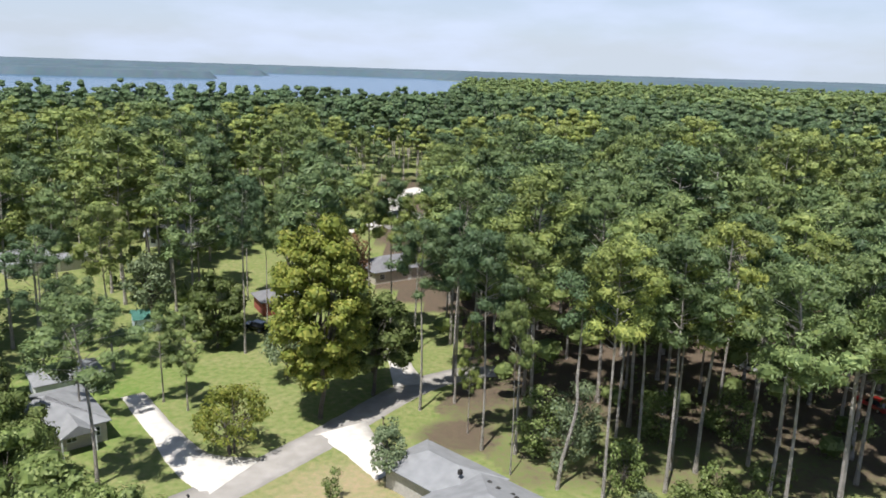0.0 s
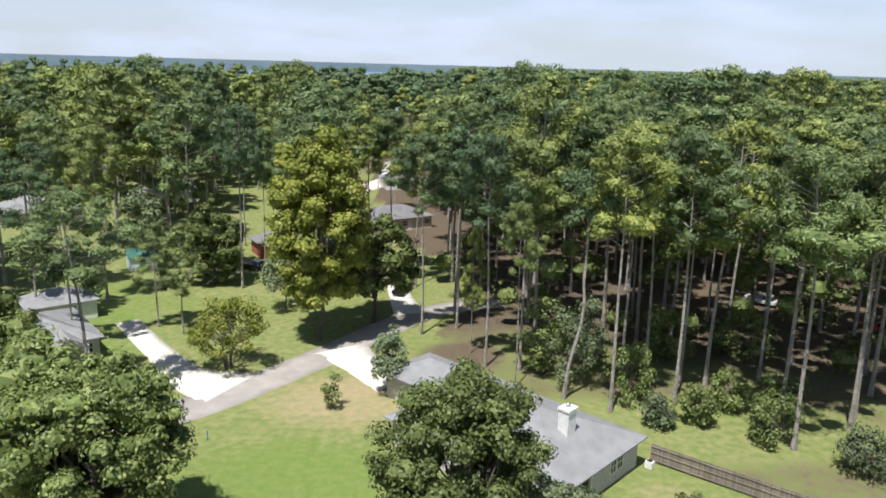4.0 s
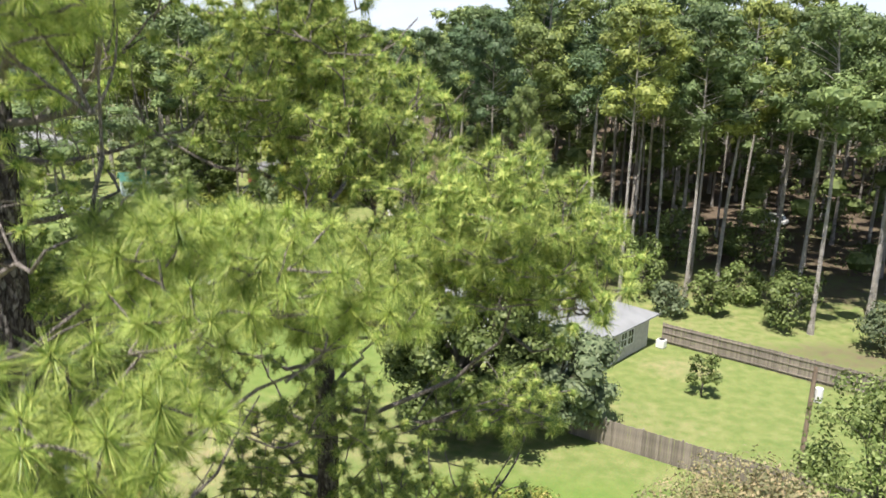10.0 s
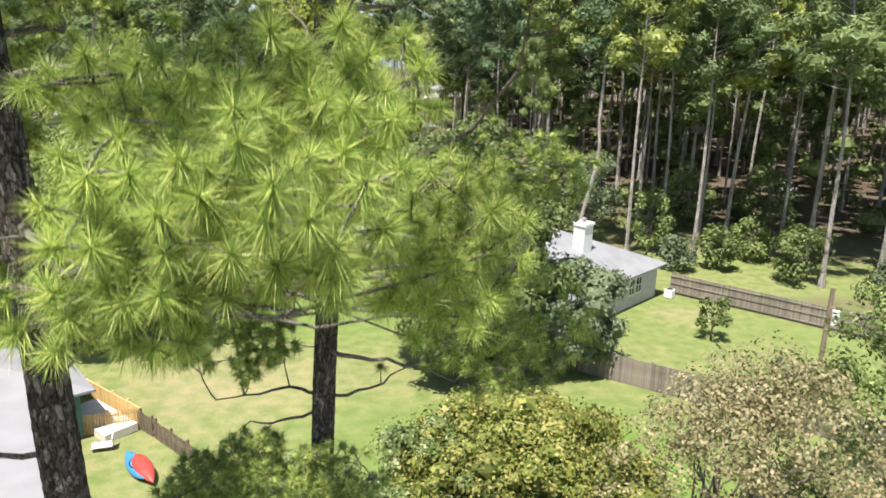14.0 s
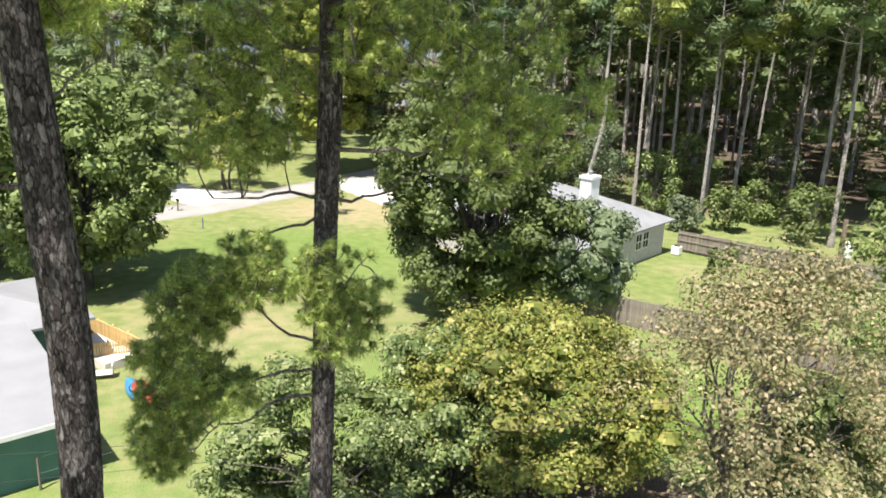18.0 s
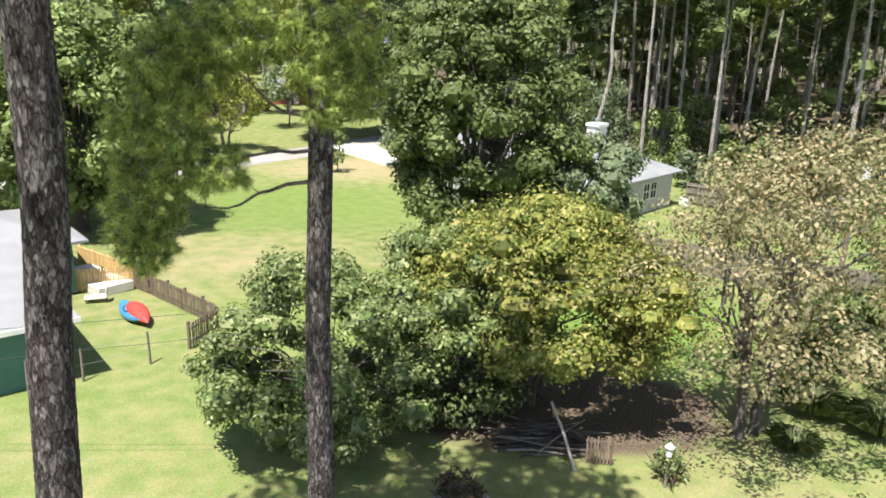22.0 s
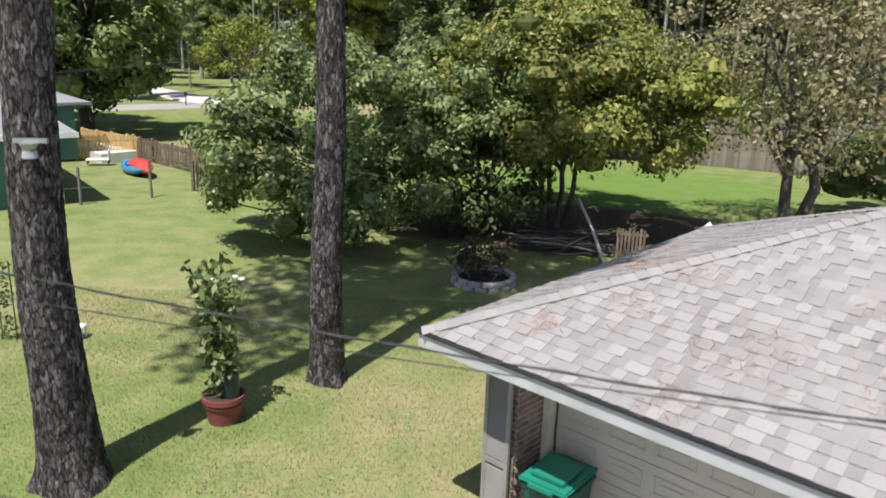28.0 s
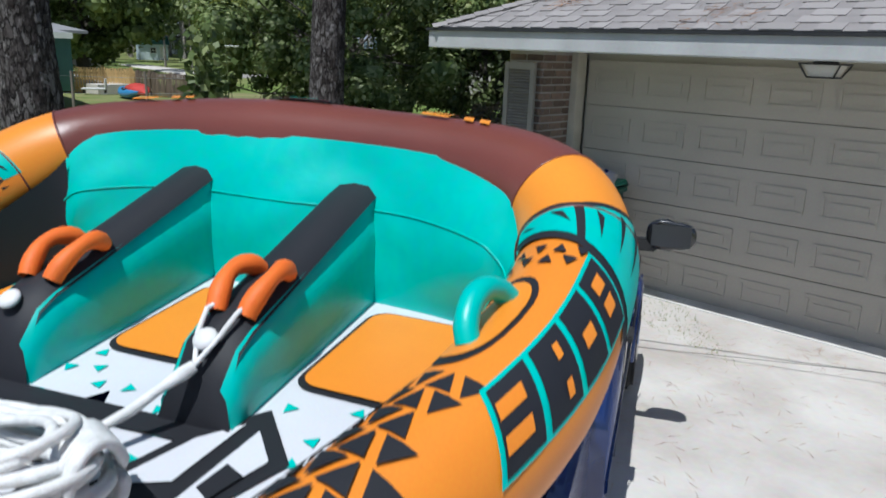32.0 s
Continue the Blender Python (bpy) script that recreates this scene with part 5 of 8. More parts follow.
# ---- the near yard: pines ----
def near_pine(base, path, radii, branches, masses, seed, label, needles=120):
    rng = np.random.default_rng(seed)
    b = np.array([base[0], base[1], 0.0])
    path = np.array(path, float) - b
    zz = np.linspace(path[0, 2], path[-1, 2], 40)
    fine = np.stack([np.interp(zz, path[:, 2], path[:, k]) for k in range(2)] + [zz], 1)
    fine[:, :2] += 0.03 * np.sin(zz[:, None] * np.array([1.1, 0.8]) + seed)
    rad = np.interp(zz, path[:, 2], radii)
    o = thing("pine_tree", pose(base[0], base[1], 0), label, "tree", "two tall pines in the yard")
    rings, sides = 520, 84
    zf = np.concatenate([np.linspace(path[0, 2], 7.0, 300, endpoint=False), np.linspace(7.0, path[-1, 2], 220)])
    ctr = np.stack([np.interp(zf, fine[:, 2], fine[:, k]) for k in range(2)] + [zf], 1)
    v, f = tube(ctr, np.interp(zf, path[:, 2], radii), sides)
    v = v.reshape(rings, sides, 3)
    outw = v - ctr[:, None]
    outw /= np.linalg.norm(outw, axis=2, keepdims=True)
    for i in range(rings):
        root = math.exp(-max(zf[i], 0) * 4.5)
        for s in range(sides):
            a = s * 2 * math.pi / sides
            q = Vector((math.cos(a) * 2.9, math.sin(a) * 2.9, zf[i] * 2.5 + seed))
            q += noise.noise_vector(q * 1.3) * 0.30 + noise.noise_vector(q * 4.1) * 0.16
            dist = noise.voronoi(q * 1.9)[0]
            plate = min(1.0, (dist[1] - dist[0]) * 5.0) * (0.8 + 0.2 * noise.noise(q * 7.0))
            v[i, s] += outw[i, s] * (0.009 * plate - 0.005 + 0.010 * noise.noise(q * 5.0) + root * 0.09 * max(0.0, math.sin(a * 3.0 + seed) + 0.3 * math.sin(a * 7)))
    raw("trunk", v.reshape(-1, 3), f, BARK_PLATE, o, True)
    tips, axes, stock = [], [], [fine]
    for z, az, ln, rise, tufts in branches:
        a = radians(az)
        p0 = np.array([np.interp(z, fine[:, 2], fine[:, 0]), np.interp(z, fine[:, 2], fine[:, 1]), z])
        d = np.array([math.cos(a), math.sin(a), 0])
        k = 9
        t = np.linspace(0, 1, k)
        side = np.array([-d[1], d[0], 0]) * rng.normal() * 0.18 * ln
        pth = p0 + d * (ln * t)[:, None] + side * np.sin(t * np.pi)[:, None]
        pth[:, 2] += rise * ln * t ** 1.4 - 0.06 * ln * np.sin(t * np.pi)
        pth += rng.normal(size=(k, 3)) * 0.02 * ln
        pth[0] = p0
        pieces = [tube(pth, np.linspace(min(0.05, 0.014 + 0.013 * ln), 0.010, k), 7)]
        for _ in range(tufts):
            u = 0.5 + 0.5 * rng.random() ** 0.6
            q = np.array([np.interp(u, t, pth[:, j]) for j in range(3)])
            out = d * 0.5 + unit(rng, 1)[0] * 0.95
            out[2] = abs(out[2]) * 0.6 + 0.25
            out /= np.linalg.norm(out)
            r = (0.15 + 0.6 * rng.random()) * (0.6 + 0.14 * ln)
            e = q + out * r
            pieces.append(tube(np.stack([q, (q + e) / 2 + [0, 0, -0.03], e]), [0.014, 0.011, 0.008], 5))
            ax = out + np.array([0, 0, 0.5])
            tips.append(e)
            axes.append(ax / np.linalg.norm(ax))
        stock.append(pth)
        raw("branch", *join(pieces), BARK, o, True)
    # foliage masses: tufts spread through round volumes, each on a twig from the nearest wood
    stock = np.concatenate(stock)
    twigs = []
    for (cx, cy, cz), (rx, ry, rz), count in masses:
        c = np.array([cx, cy, cz]) - b
        got = []
        for _ in range(count * 30):
            if len(got) == count:
                break
            p = c + unit(rng, 1)[0] * (0.25 + 1.0 * rng.random() ** 0.8) * [rx, ry, rz]
            if any(np.sum((p - q) ** 2) < 0.13 ** 2 for q in got):
                continue
            got.append(p)
        for p in got:
            low = stock[stock[:, 2] < p[2] + (0.05 if p[2] > 13.5 else 1.3)]
            q = low[np.argmin(((low - p) ** 2 * [1, 1, 0.6]).sum(1))]
            reach = float(np.linalg.norm(p - q))
            twigs.append(limb(rng, q, p, 0.008 + 0.009 * min(reach, 2.2), 0.008, 0.10, 6, 5))
            stock = np.concatenate([stock, [q + (p - q) * 0.6]])
            ax = (p - c) / [rx, ry, rz] * 0.7 + (p - q) / (reach + 0.1) * 0.4 + [0, -0.1, 0.45] + unit(rng, 1)[0] * 0.25
            tips.append(p)
            axes.append(ax / np.linalg.norm(ax))
    tagged(raw("twig", *join(twigs), BARK, o, True), "thin dark twigs under the needle tufts", kind="stuff")
    tips, axes = np.array(tips), np.array(axes)
    tagged(raw("tuft_heart", *cores(rng, (tips - axes * 0.03)[tips[:, 1] + b[1] > 8.5], np.full(int((tips[:, 1] + b[1] > 8.5).sum()), 0.060), 0.9, 1.0), NEEDLE, o), "dark dense hearts of the needle tufts", kind="stuff")
    close = tips[:, 1] + b[1] < 8.6
    rep_ = np.where(close, needles * 2, needles)
    n = int(rep_.sum())
    p = np.repeat(tips, rep_, 0)
    ax = np.repeat(axes, rep_, 0)
    rnd = unit(rng, n)
    th = np.radians(6 + 118 * rng.random(n) ** 0.8)[:, None]
    perp = rnd - ax * (rnd * ax).sum(1, keepdims=True)
    perp /= np.linalg.norm(perp, axis=1, keepdims=True) + 1e-9
    dr = ax * np.cos(th) + perp * np.sin(th)
    ln = (np.repeat(0.18 + 0.06 * rng.random(len(tips)), rep_) * (0.7 + 0.32 * rng.random(n)))[:, None]
    st = p - ax * (0.09 * rng.random(n))[:, None]
    sag = np.zeros((n, 3))
    sag[:, 2] = -0.01 - 0.035 * rng.random(n)
    w = np.cross(dr, unit(rng, n))
    w /= np.linalg.norm(w, axis=1, keepdims=True) + 1e-9
    w *= np.repeat(np.where(close, 0.0031, 0.0056), rep_)[:, None]
    v = np.stack([st - w, st + w, st + dr * ln + sag], 1).reshape(-1, 3)
    tagged(raw("needles", v, np.arange(3 * n).reshape(n, 3), NEEDLE, o), "long bright green needles in round tufts", kind="stuff")
    return o


def whorls(seed, z0, z1, count, reach, tufts, rise=0.35):
    rng = np.random.default_rng(seed)
    out = []
    for i in range(count):
        g = (i + 0.5) / count
        z = z0 + (z1 - z0) * g
        ln = reach * (0.55 + 0.75 * math.sin(math.pi * min(1.0, 0.25 + 0.62 * g))) * (0.75 + 0.4 * rng.random())
        if g > 0.8:
            ln *= 1.25 - 0.95 * (g - 0.8) / 0.2
        out.append((z, i * 137.5 + rng.uniform(-25, 25), ln, rise * (0.6 + 0.8 * rng.random()) + 0.5 * max(0, g - 0.6), int(tufts * (0.7 + 0.5 * rng.random()))))
    return out


near_pine((-2.18, 12.8), [(-2.19, 12.8, -0.2), (-2.19, 12.8, 0.25), (-2.18, 12.8, 1.5), (-2.14, 12.8, 4), (-2.08, 12.81, 7), (-2.05, 12.82, 10), (-1.92, 12.83, 13), (-1.86, 12.84, 16), (-1.84, 12.85, 20), (-1.9, 12.85, 24.2)],
          [0.36, 0.30, 0.265, 0.235, 0.205, 0.19, 0.19, 0.18, 0.14, 0.03],
          whorls(3, 16.2, 23.2, 18, 2.1, 2) + [(17.2, 310, 4.0, 0.85, 2), (18.6, 290, 2.8, 0.6, 2), (19.4, 262, 2.2, 0.45, 2), (14.2, 345, 2.4, 0.12, 3), (15.6, 165, 2.8, 0.5, 2),
                                               (13.4, 190, 1.7, 0.0, 0), (13.0, 172, 1.5, -0.25, 0), (13.3, 20, 1.6, 0.25, 2),
                                               (10.5, 190, 1.75, -0.05, 2), (10.9, 175, 1.5, 0.55, 2), (10.0, 205, 1.9, -0.25, 2), (10.9, 330, 0.7, 0.1, 1)],
          [((-1.85, 12.2, 23.8), (0.8, 0.8, 1.0), 130), ((-2.5, 11.9, 22.9), (1.1, 1.0, 0.9), 160), ((-0.9, 11.4, 22.2), (1.1, 1.0, 0.9), 165), ((-1.9, 12.3, 21.9), (1.5, 1.2, 1.0), 190), ((0.6, 10.1, 21.3), (1.1, 1.0, 0.8), 180), ((1.5, 10.0, 20.7), (0.9, 0.9, 0.8), 130),
           ((-0.6, 9.9, 20.6), (1.2, 1.0, 0.7), 170), ((-2.2, 10.6, 20.5), (1.1, 1.0, 0.8), 130), ((0.45, 9.0, 21.4), (0.8, 0.6, 0.6), 90), ((-1.9, 12.3, 17.5), (1.4, 1.0, 0.9), 120), ((-4.2, 13.2, 18.0), (1.3, 1.0, 0.7), 100), ((1.1, 13.0, 17.3), (1.2, 0.9, 0.6), 90),
           ((0.9, 12.2, 15.0), (1.2, 0.9, 1.0), 170), ((-3.1, 13.1, 15.5), (1.2, 1.0, 1.1), 170), ((-0.6, 12.4, 16.0), (1.1, 0.9, 0.8), 120), ((-3.4, 12.9, 14.2), (0.9, 0.8, 0.5), 80), ((-3.0, 12.3, 12.25), (0.75, 0.6, 0.5), 150), ((-3.9, 12.3, 11.7), (0.65, 0.6, 0.6), 140), ((-4.3, 12.2, 10.6), (0.6, 0.6, 0.7), 150),
           ((-4.6, 12.2, 9.4), (0.5, 0.5, 0.8), 130), ((-3.5, 12.2, 10.2), (0.5, 0.5, 0.35), 55), ((-1.6, 12.15, 11.8), (0.7, 0.5, 0.9), 140)],
          3, "tall pine with furrowed grey-brown bark and bright needle tufts")
near_pine((-4.95, 9.46), [(-4.95, 9.46, -0.2), (-4.95, 9.46, 0.3), (-4.95, 9.45, 1.2), (-4.96, 9.45, 3), (-4.95, 9.46, 5), (-4.82, 9.52, 7.2), (-4.64, 9.62, 10), (-4.6, 9.63, 12.5), (-4.68, 9.59, 14.5), (-4.82, 9.52, 17), (-4.9, 9.5, 20), (-4.8, 9.5, 25.2)],
          [0.50, 0.40, 0.345, 0.30, 0.275, 0.26, 0.25, 0.255, 0.25, 0.22, 0.18, 0.03],
          whorls(8, 18.5, 24.4, 15, 2.1, 2) + [(17.0, 312, 5.2, 0.22, 3), (19.2, 303, 5.0, 0.33, 3), (19.6, 318, 3.6, 0.5, 3), (22.2, 306, 2.9, 0.8, 3), (17.3, 20, 2.6, 0.45, 3), (16.6, 180, 2.4, 0.3, 3), (14.1, 160, 2.2, 0.25, 3), (15.0, 60, 1.0, 0.6, 2)],
          [((-2.9, 6.9, 25.2), (0.9, 0.7, 0.6), 80), ((-3.2, 6.9, 23.8), (0.8, 0.7, 0.7), 95), ((-3.9, 9.0, 23.5), (1.0, 1.0, 0.8), 110), ((-3.2, 9.2, 24.9), (0.9, 0.8, 0.6), 90), ((-1.5, 6.5, 21.5), (0.8, 0.7, 0.5), 100), ((-2.3, 7.2, 21.4), (0.6, 0.6, 0.5), 70), ((-1.95, 5.0, 20.95), (0.65, 0.5, 0.55), 85), ((-0.8, 7.3, 21.1), (0.7, 0.5, 0.4), 70), ((-0.9, 5.9, 18.85), (0.75, 0.5, 0.4), 80),
           ((-1.15, 5.2, 18.25), (0.85, 0.5, 0.52), 110), ((-1.75, 5.05, 17.75), (0.5, 0.3, 0.25), 34), ((0.05, 6.9, 17.6), (0.6, 0.5, 0.7), 75), ((-2.4, 6.6, 18.8), (0.5, 0.5, 0.3), 36), ((-4.2, 9.9, 16.2), (0.5, 0.5, 0.4), 16),
           ((-5.0, 9.4, 24.3), (1.5, 1.4, 1.1), 160), ((-5.3, 9.0, 22.0), (1.3, 1.2, 1.0), 140), ((-6.8, 9.4, 22.2), (1.4, 1.4, 1.2), 200), ((-5.9, 10.0, 18.2), (1.1, 1.0, 0.8), 210), ((-5.3, 10.6, 16.2), (0.7, 0.6, 0.5), 90), ((-5.6, 8.3, 17.6), (0.8, 0.8, 0.7), 120), ((-6.9, 8.5, 19.6), (1.2, 1.1, 0.8), 160), ((-4.6, 10.4, 20.0), (0.9, 0.8, 0.7), 140), ((-8.0, 9.8, 19.6), (1.6, 1.6, 1.1), 180), ((-7.6, 11.4, 21.4), (1.6, 1.5, 1.2), 170), ((-6.2, 11.6, 18.9), (1.5, 1.3, 1.1), 150), ((-7.6, 6.2, 19.6), (1.5, 1.4, 0.9), 170), ((-8.6, 7.6, 20.6), (1.3, 1.2, 0.9), 130)],
          8, "tall thick pine with deeply cracked grey bark")

# flood lamp on the thick pine
fl = thing("flood_lamp", pose(-4.78, 9.12, 4.42, 0, 0, 8), "white dusk-to-dawn lamp on an arm bolted to the pine trunk", "lamp")
boxpart("arm", (-0.16, -0.06, 0.05, 0.2, -0.01, 0.10), METAL_G, fl)
bm = bmesh.new()
cyl(bm, 0.06, 0.10, -0.02, 0.06, 14, Matrix.Translation((0.03, -0.12, 0)))
part("housing", bm, METAL_G, fl)
bm = bmesh.new()
cyl(bm, 0.085, 0.075, -0.10, -0.02, 16, Matrix.Translation((0.03, -0.12, 0)))
part("lens", bm, mat("cloudy lamp plastic", (0.42, 0.45, 0.45), None, 0.2, relief=0), fl, "clear ribbed lens")

# ---- shrubs and small trees of the near yard ----
broad("magnolia_shrub", -3.6, 22.2, 51, "large dense shrub with broad pale-edged leaves", SHRUB, h=5.4, spread=3.6, trunk_h=0.1, n_clumps=150, per=185, leaf=0.155, r_base=0.09, clump=0.62, stems=5, fill=0.5, category="shrub", low=-0.95, crown_name="foliage")
broad("persimmon_tree", 3.0, 24.9, 52, "spreading small tree with yellowing leaves and a leaning stem", PERSIMMON, h=7.1, spread=4.7, taper=0.42, trunk_h=1.5, n_clumps=225, per=165, leaf=0.155, r_base=0.10, clump=0.75, stems=4, low=-0.7, fill=0.42)
broad("persimmon_tree", 0.3, 24.6, 53, "leafy small tree merging with the shrub", SHRUB, h=6.0, spread=2.9, trunk_h=0.9, n_clumps=80, per=160, leaf=0.155, r_base=0.09, clump=0.7, stems=3, fill=0.5)
broad("pecan_tree", 9.7, 23.0, 54, "open tree with tan drying leaves and a forked trunk", TAN_LEAF, h=9.6, spread=5.1, taper=0.52, shift=(1.0, 0.2), trunk_h=1.8, n_clumps=185, per=120, leaf=0.15, r_base=0.19, clump=0.8, stems=2, ragged=0.5, low=-0.8)
broad("dark_shrub", 0.5, 23.9, 59, "low dark growth under the yellowing tree", SHRUB, h=3.0, spread=2.3, trunk_h=0.1, n_clumps=44, per=95, leaf=0.18, r_base=0.05, clump=0.6, category="shrub", low=-0.95, crown_name="foliage")
broad("dark_shrub", 15.2, 27.5, 55, "dark evergreen shrub near the board fence", OAK, h=3.2, spread=2.4, trunk_h=0.1, n_clumps=30, per=90, leaf=0.2, r_base=0.06, clump=0.7, category="shrub", crown_name="foliage", fill=0.62)
broad("tall_oak", 19.8, 29.5, 56, "dark leafy tree behind the tan tree", OAK, h=10.5, spread=3.6, trunk_h=1.5, n_clumps=90, per=120, leaf=0.22, r_base=0.2, clump=0.95)
rngg = np.random.default_rng(77)
for k, (x, y, s) in enumerate([(12.6, 24.6, 1.0), (14.2, 23.2, 1.15), (11.0, 22.2, 0.7)]):
    n = 620
    a = rngg.random(n) * 6.283
    base = np.stack([np.cos(a) * 0.12, np.sin(a) * 0.12, np.zeros(n)], 1)
    out = np.stack([np.cos(a), np.sin(a), 1.1 + 1.2 * rngg.random(n)], 1)
    out /= np.linalg.norm(out, axis=1, keepdims=True)
    L = s * (0.9 + 0.6 * rngg.random(n))[:, None]
    m1 = base + out * L * 0.6
    tip = m1 + out * L * 0.45 * [1.5, 1.5, -0.1]
    w = np.stack([-np.sin(a), np.cos(a), 0 * a], 1) * 0.012
    v = np.stack([base - w, base + w, m1 + w, tip, m1 - w], 1).reshape(-1, 3)
    o = thing("fountain_grass", pose(x, y, 0), "clump of arching ornamental grass", "plant", "ornamental grass clumps")
    raw("blades", v, np.arange(5 * n).reshape(n, 5), SHRUB, o)

# pot with tall plants
POT = mat("red-brown painted pot", (0.24, 0.065, 0.055), (0.19, 0.05, 0.045), 0.6, 5, 60)
pt = thing("plant_pot", pose(-3.5, 11.25, 0), "round red-brown pot with tall flowering plants", "plant pot")
bm = bmesh.new()
cyl(bm, 0.24, 0.30, 0, 0.38, 28)
cyl(bm, 0.325, 0.325, 0.36, 0.44, 28)
cyl(bm, 0.305, 0.31, 0.29, 0.32, 28)
part("pot", bm, POT, pt)
bm = bmesh.new()
cyl(bm, 0.295, 0.295, 0.40, 0.445, 24)
part("soil", bm, mat("dark potting soil", (0.05, 0.035, 0.025), None, 1.0), pt)
rng = np.random.default_rng(91)
st, lv = [], []
for k in range(13):
    a = rng.random() * 6.28
    foot = np.array([math.cos(a) * 0.16, math.sin(a) * 0.16, 0.42])
    hgt = 1.0 + 1.1 * rng.random()
    top = foot + [rng.normal() * 0.22 - 0.12, rng.normal() * 0.18, hgt]
    st.append(limb(rng, foot, top, 0.014, 0.006, 0.06, 7, 5))
    m = 44
    u = 0.15 + 0.85 * rng.random(m)
    p = foot + (top - foot) * u[:, None] + rng.normal(size=(m, 3)) * 0.05
    ax = unit(rng, m)
    ax[:, 2] -= 0.25
    ax /= np.linalg.norm(ax, axis=1, keepdims=True)
    lv.append(leaves(rng, p, ax, 0.11 + 0.15 * rng.random(m), 0.11, 0.4))
raw("stem", *join(st), SHRUB, pt)
tagged(raw("plant_leaves", *join(lv), SHRUB, pt), "broad green leaves on tall stems", kind="stuff")
bm = bmesh.new()
cyl(bm, 0.12, 0.14, 0.44, 0.85, 20, Matrix.Translation((0.14, -0.08, 0)))
part("inner_bucket", bm, mat("dark green bucket", (0.015, 0.03, 0.03), None, 0.35, relief=0.05), pt)
for k, (x, y, z) in enumerate([(-0.42, 0.0, 2.35), (-0.1, 0.1, 2.2), (0.35, 0.0, 2.25), (0.22, 0.1, 2.25)]):
    bm = bmesh.new()
    for j in range(9):
        box(bm, -0.012, 0.01, 0, 0.012, 0.055, 0.008, m=Matrix.Translation((x, y, z)) @ Matrix.Rotation(j * 0.698, 4, "Z") @ Matrix.Rotation(0.5, 4, "X"))
    part("blossom", bm, WHITE if k != 0 else BLACK, pt)

# ring of stones with a bush
ST = mat("grey edging stone", (0.44, 0.42, 0.40), (0.33, 0.31, 0.30), 0.95, 8, 40, relief=0.5, piece=0.18)
ring = thing("flower_bed", pose(0.6, 18.5, 0), "round bed edged with two courses of grey stone blocks", "flower bed")
bm = bmesh.new()
box(bm, -0.14, -0.075, 0, 0.14, 0.075, 0.11, 0.018)
stone = bpy.data.meshes.new("stone")
bm.to_mesh(stone)
bm.free()
stone.materials.append(ST)
rr = random.Random(4)
for c in range(2):
    for k in range(15):
        a = (k + 0.5 * c) * 2 * math.pi / 15
        o = new("stone", stone)
        o.parent = ring
        o.matrix_basis = pose(math.cos(a) * 0.72, math.sin(a) * 0.72, c * 0.112, rr.uniform(-2, 2), rr.uniform(-2, 2), math.degrees(a) + 90 + rr.uniform(-5, 5))
bm = bmesh.new()
cyl(bm, 0.66, 0.62, 0.02, 0.14, 24)
part("soil", bm, MATS["dark potting soil"], ring)
bs = thing("rose_bush", pose(0.55, 18.5, 0.13), "sparse reddish-brown bush in the stone ring", "shrub")
rng = np.random.default_rng(15)
tr, cr = broad_parts(rng, 1.0, 0.52, 0.08, 30, 44, 0.09, 0.015, clump=0.2, stems=5)
raw("stem", *tr, BARK_OAK, bs)
raw("foliage", *cr, leaf_mat("reddish leaves", [(0, (0.05, 0.06, 0.03)), (1, (0.16, 0.10, 0.06))]), bs)

# wood pile, pallet and pale pole under the small tree
pile = thing("brush_pile", pose(3.0, 21.9, 0), "heap of dark branches and old boards under the tree", "wood pile")
rng = np.random.default_rng(23)
for k in range(46):
    a = rng.normal() * 0.35
    L = 0.5 + 0.9 * rng.random()
    c = np.array([rng.normal() * 0.6, rng.normal() * 0.4, 0.06 + 0.5 * rng.random() * math.exp(-0.3)])
    d = np.array([math.cos(a), math.sin(a), rng.normal() * 0.08]) * L
    raw("branch", *limb(rng, c - d, c + d, 0.035, 0.02, 0.04, 4, 5), BARK_OAK if k % 3 else WOOD_GREY, pile)
pol = thing("pale_pole", pose(3.9, 20.55, 0), "pale peeled pole leaning against the pile", "pole")
raw("pole", *tube([(0, 0, 0), (-0.3, 0.7, 0.85), (-0.62, 1.35, 1.5)], [0.05, 0.045, 0.04], 8), mat("peeled pale wood", (0.55, 0.50, 0.43), (0.42, 0.38, 0.33), 0.8), pol)
pal = thing("pallet", pose(4.25, 21.0, 0, 0, 0, -8), "old wooden pallet standing upright", "pallet")
for k in range(8):
    boxpart("slat", (0.02 + k * 0.10, -0.012, 0.03, 0.085 + k * 0.10, 0.012, 0.92 - 0.04 * (k % 3)), WOOD_OLD, pal)
for z in (0.15, 0.7):
    boxpart("rail", (0, 0.014, z, 0.85, 0.05, z + 0.08), WOOD_OLD, pal)
# bird feeder post, dark bin and trellis
fd = thing("bird_feeder", pose(6.35, 19.9, 0), "white bird feeder on a low post", "bird feeder")
raw("post", *tube([(0, 0, 0), (0, 0, 1.0)], 0.05, 10), WOOD_GREY, fd)
bm = bmesh.new()
cyl(bm, 0.09, 0.09, 1.0, 1.28, 14)
cyl(bm, 0.14, 0.01, 1.28, 1.42, 14)
part("feeder", bm, WHITE, fd)
bn = thing("plastic_barrel", pose(9.5, 17.2, 0), "black plastic barrel beside the house", "barrel")
bm = bmesh.new()
cyl(bm, 0.26, 0.30, 0, 0.85, 24)
cyl(bm, 0.32, 0.32, 0.82, 0.87, 24)
part("barrel", bm, BLACK, bn)
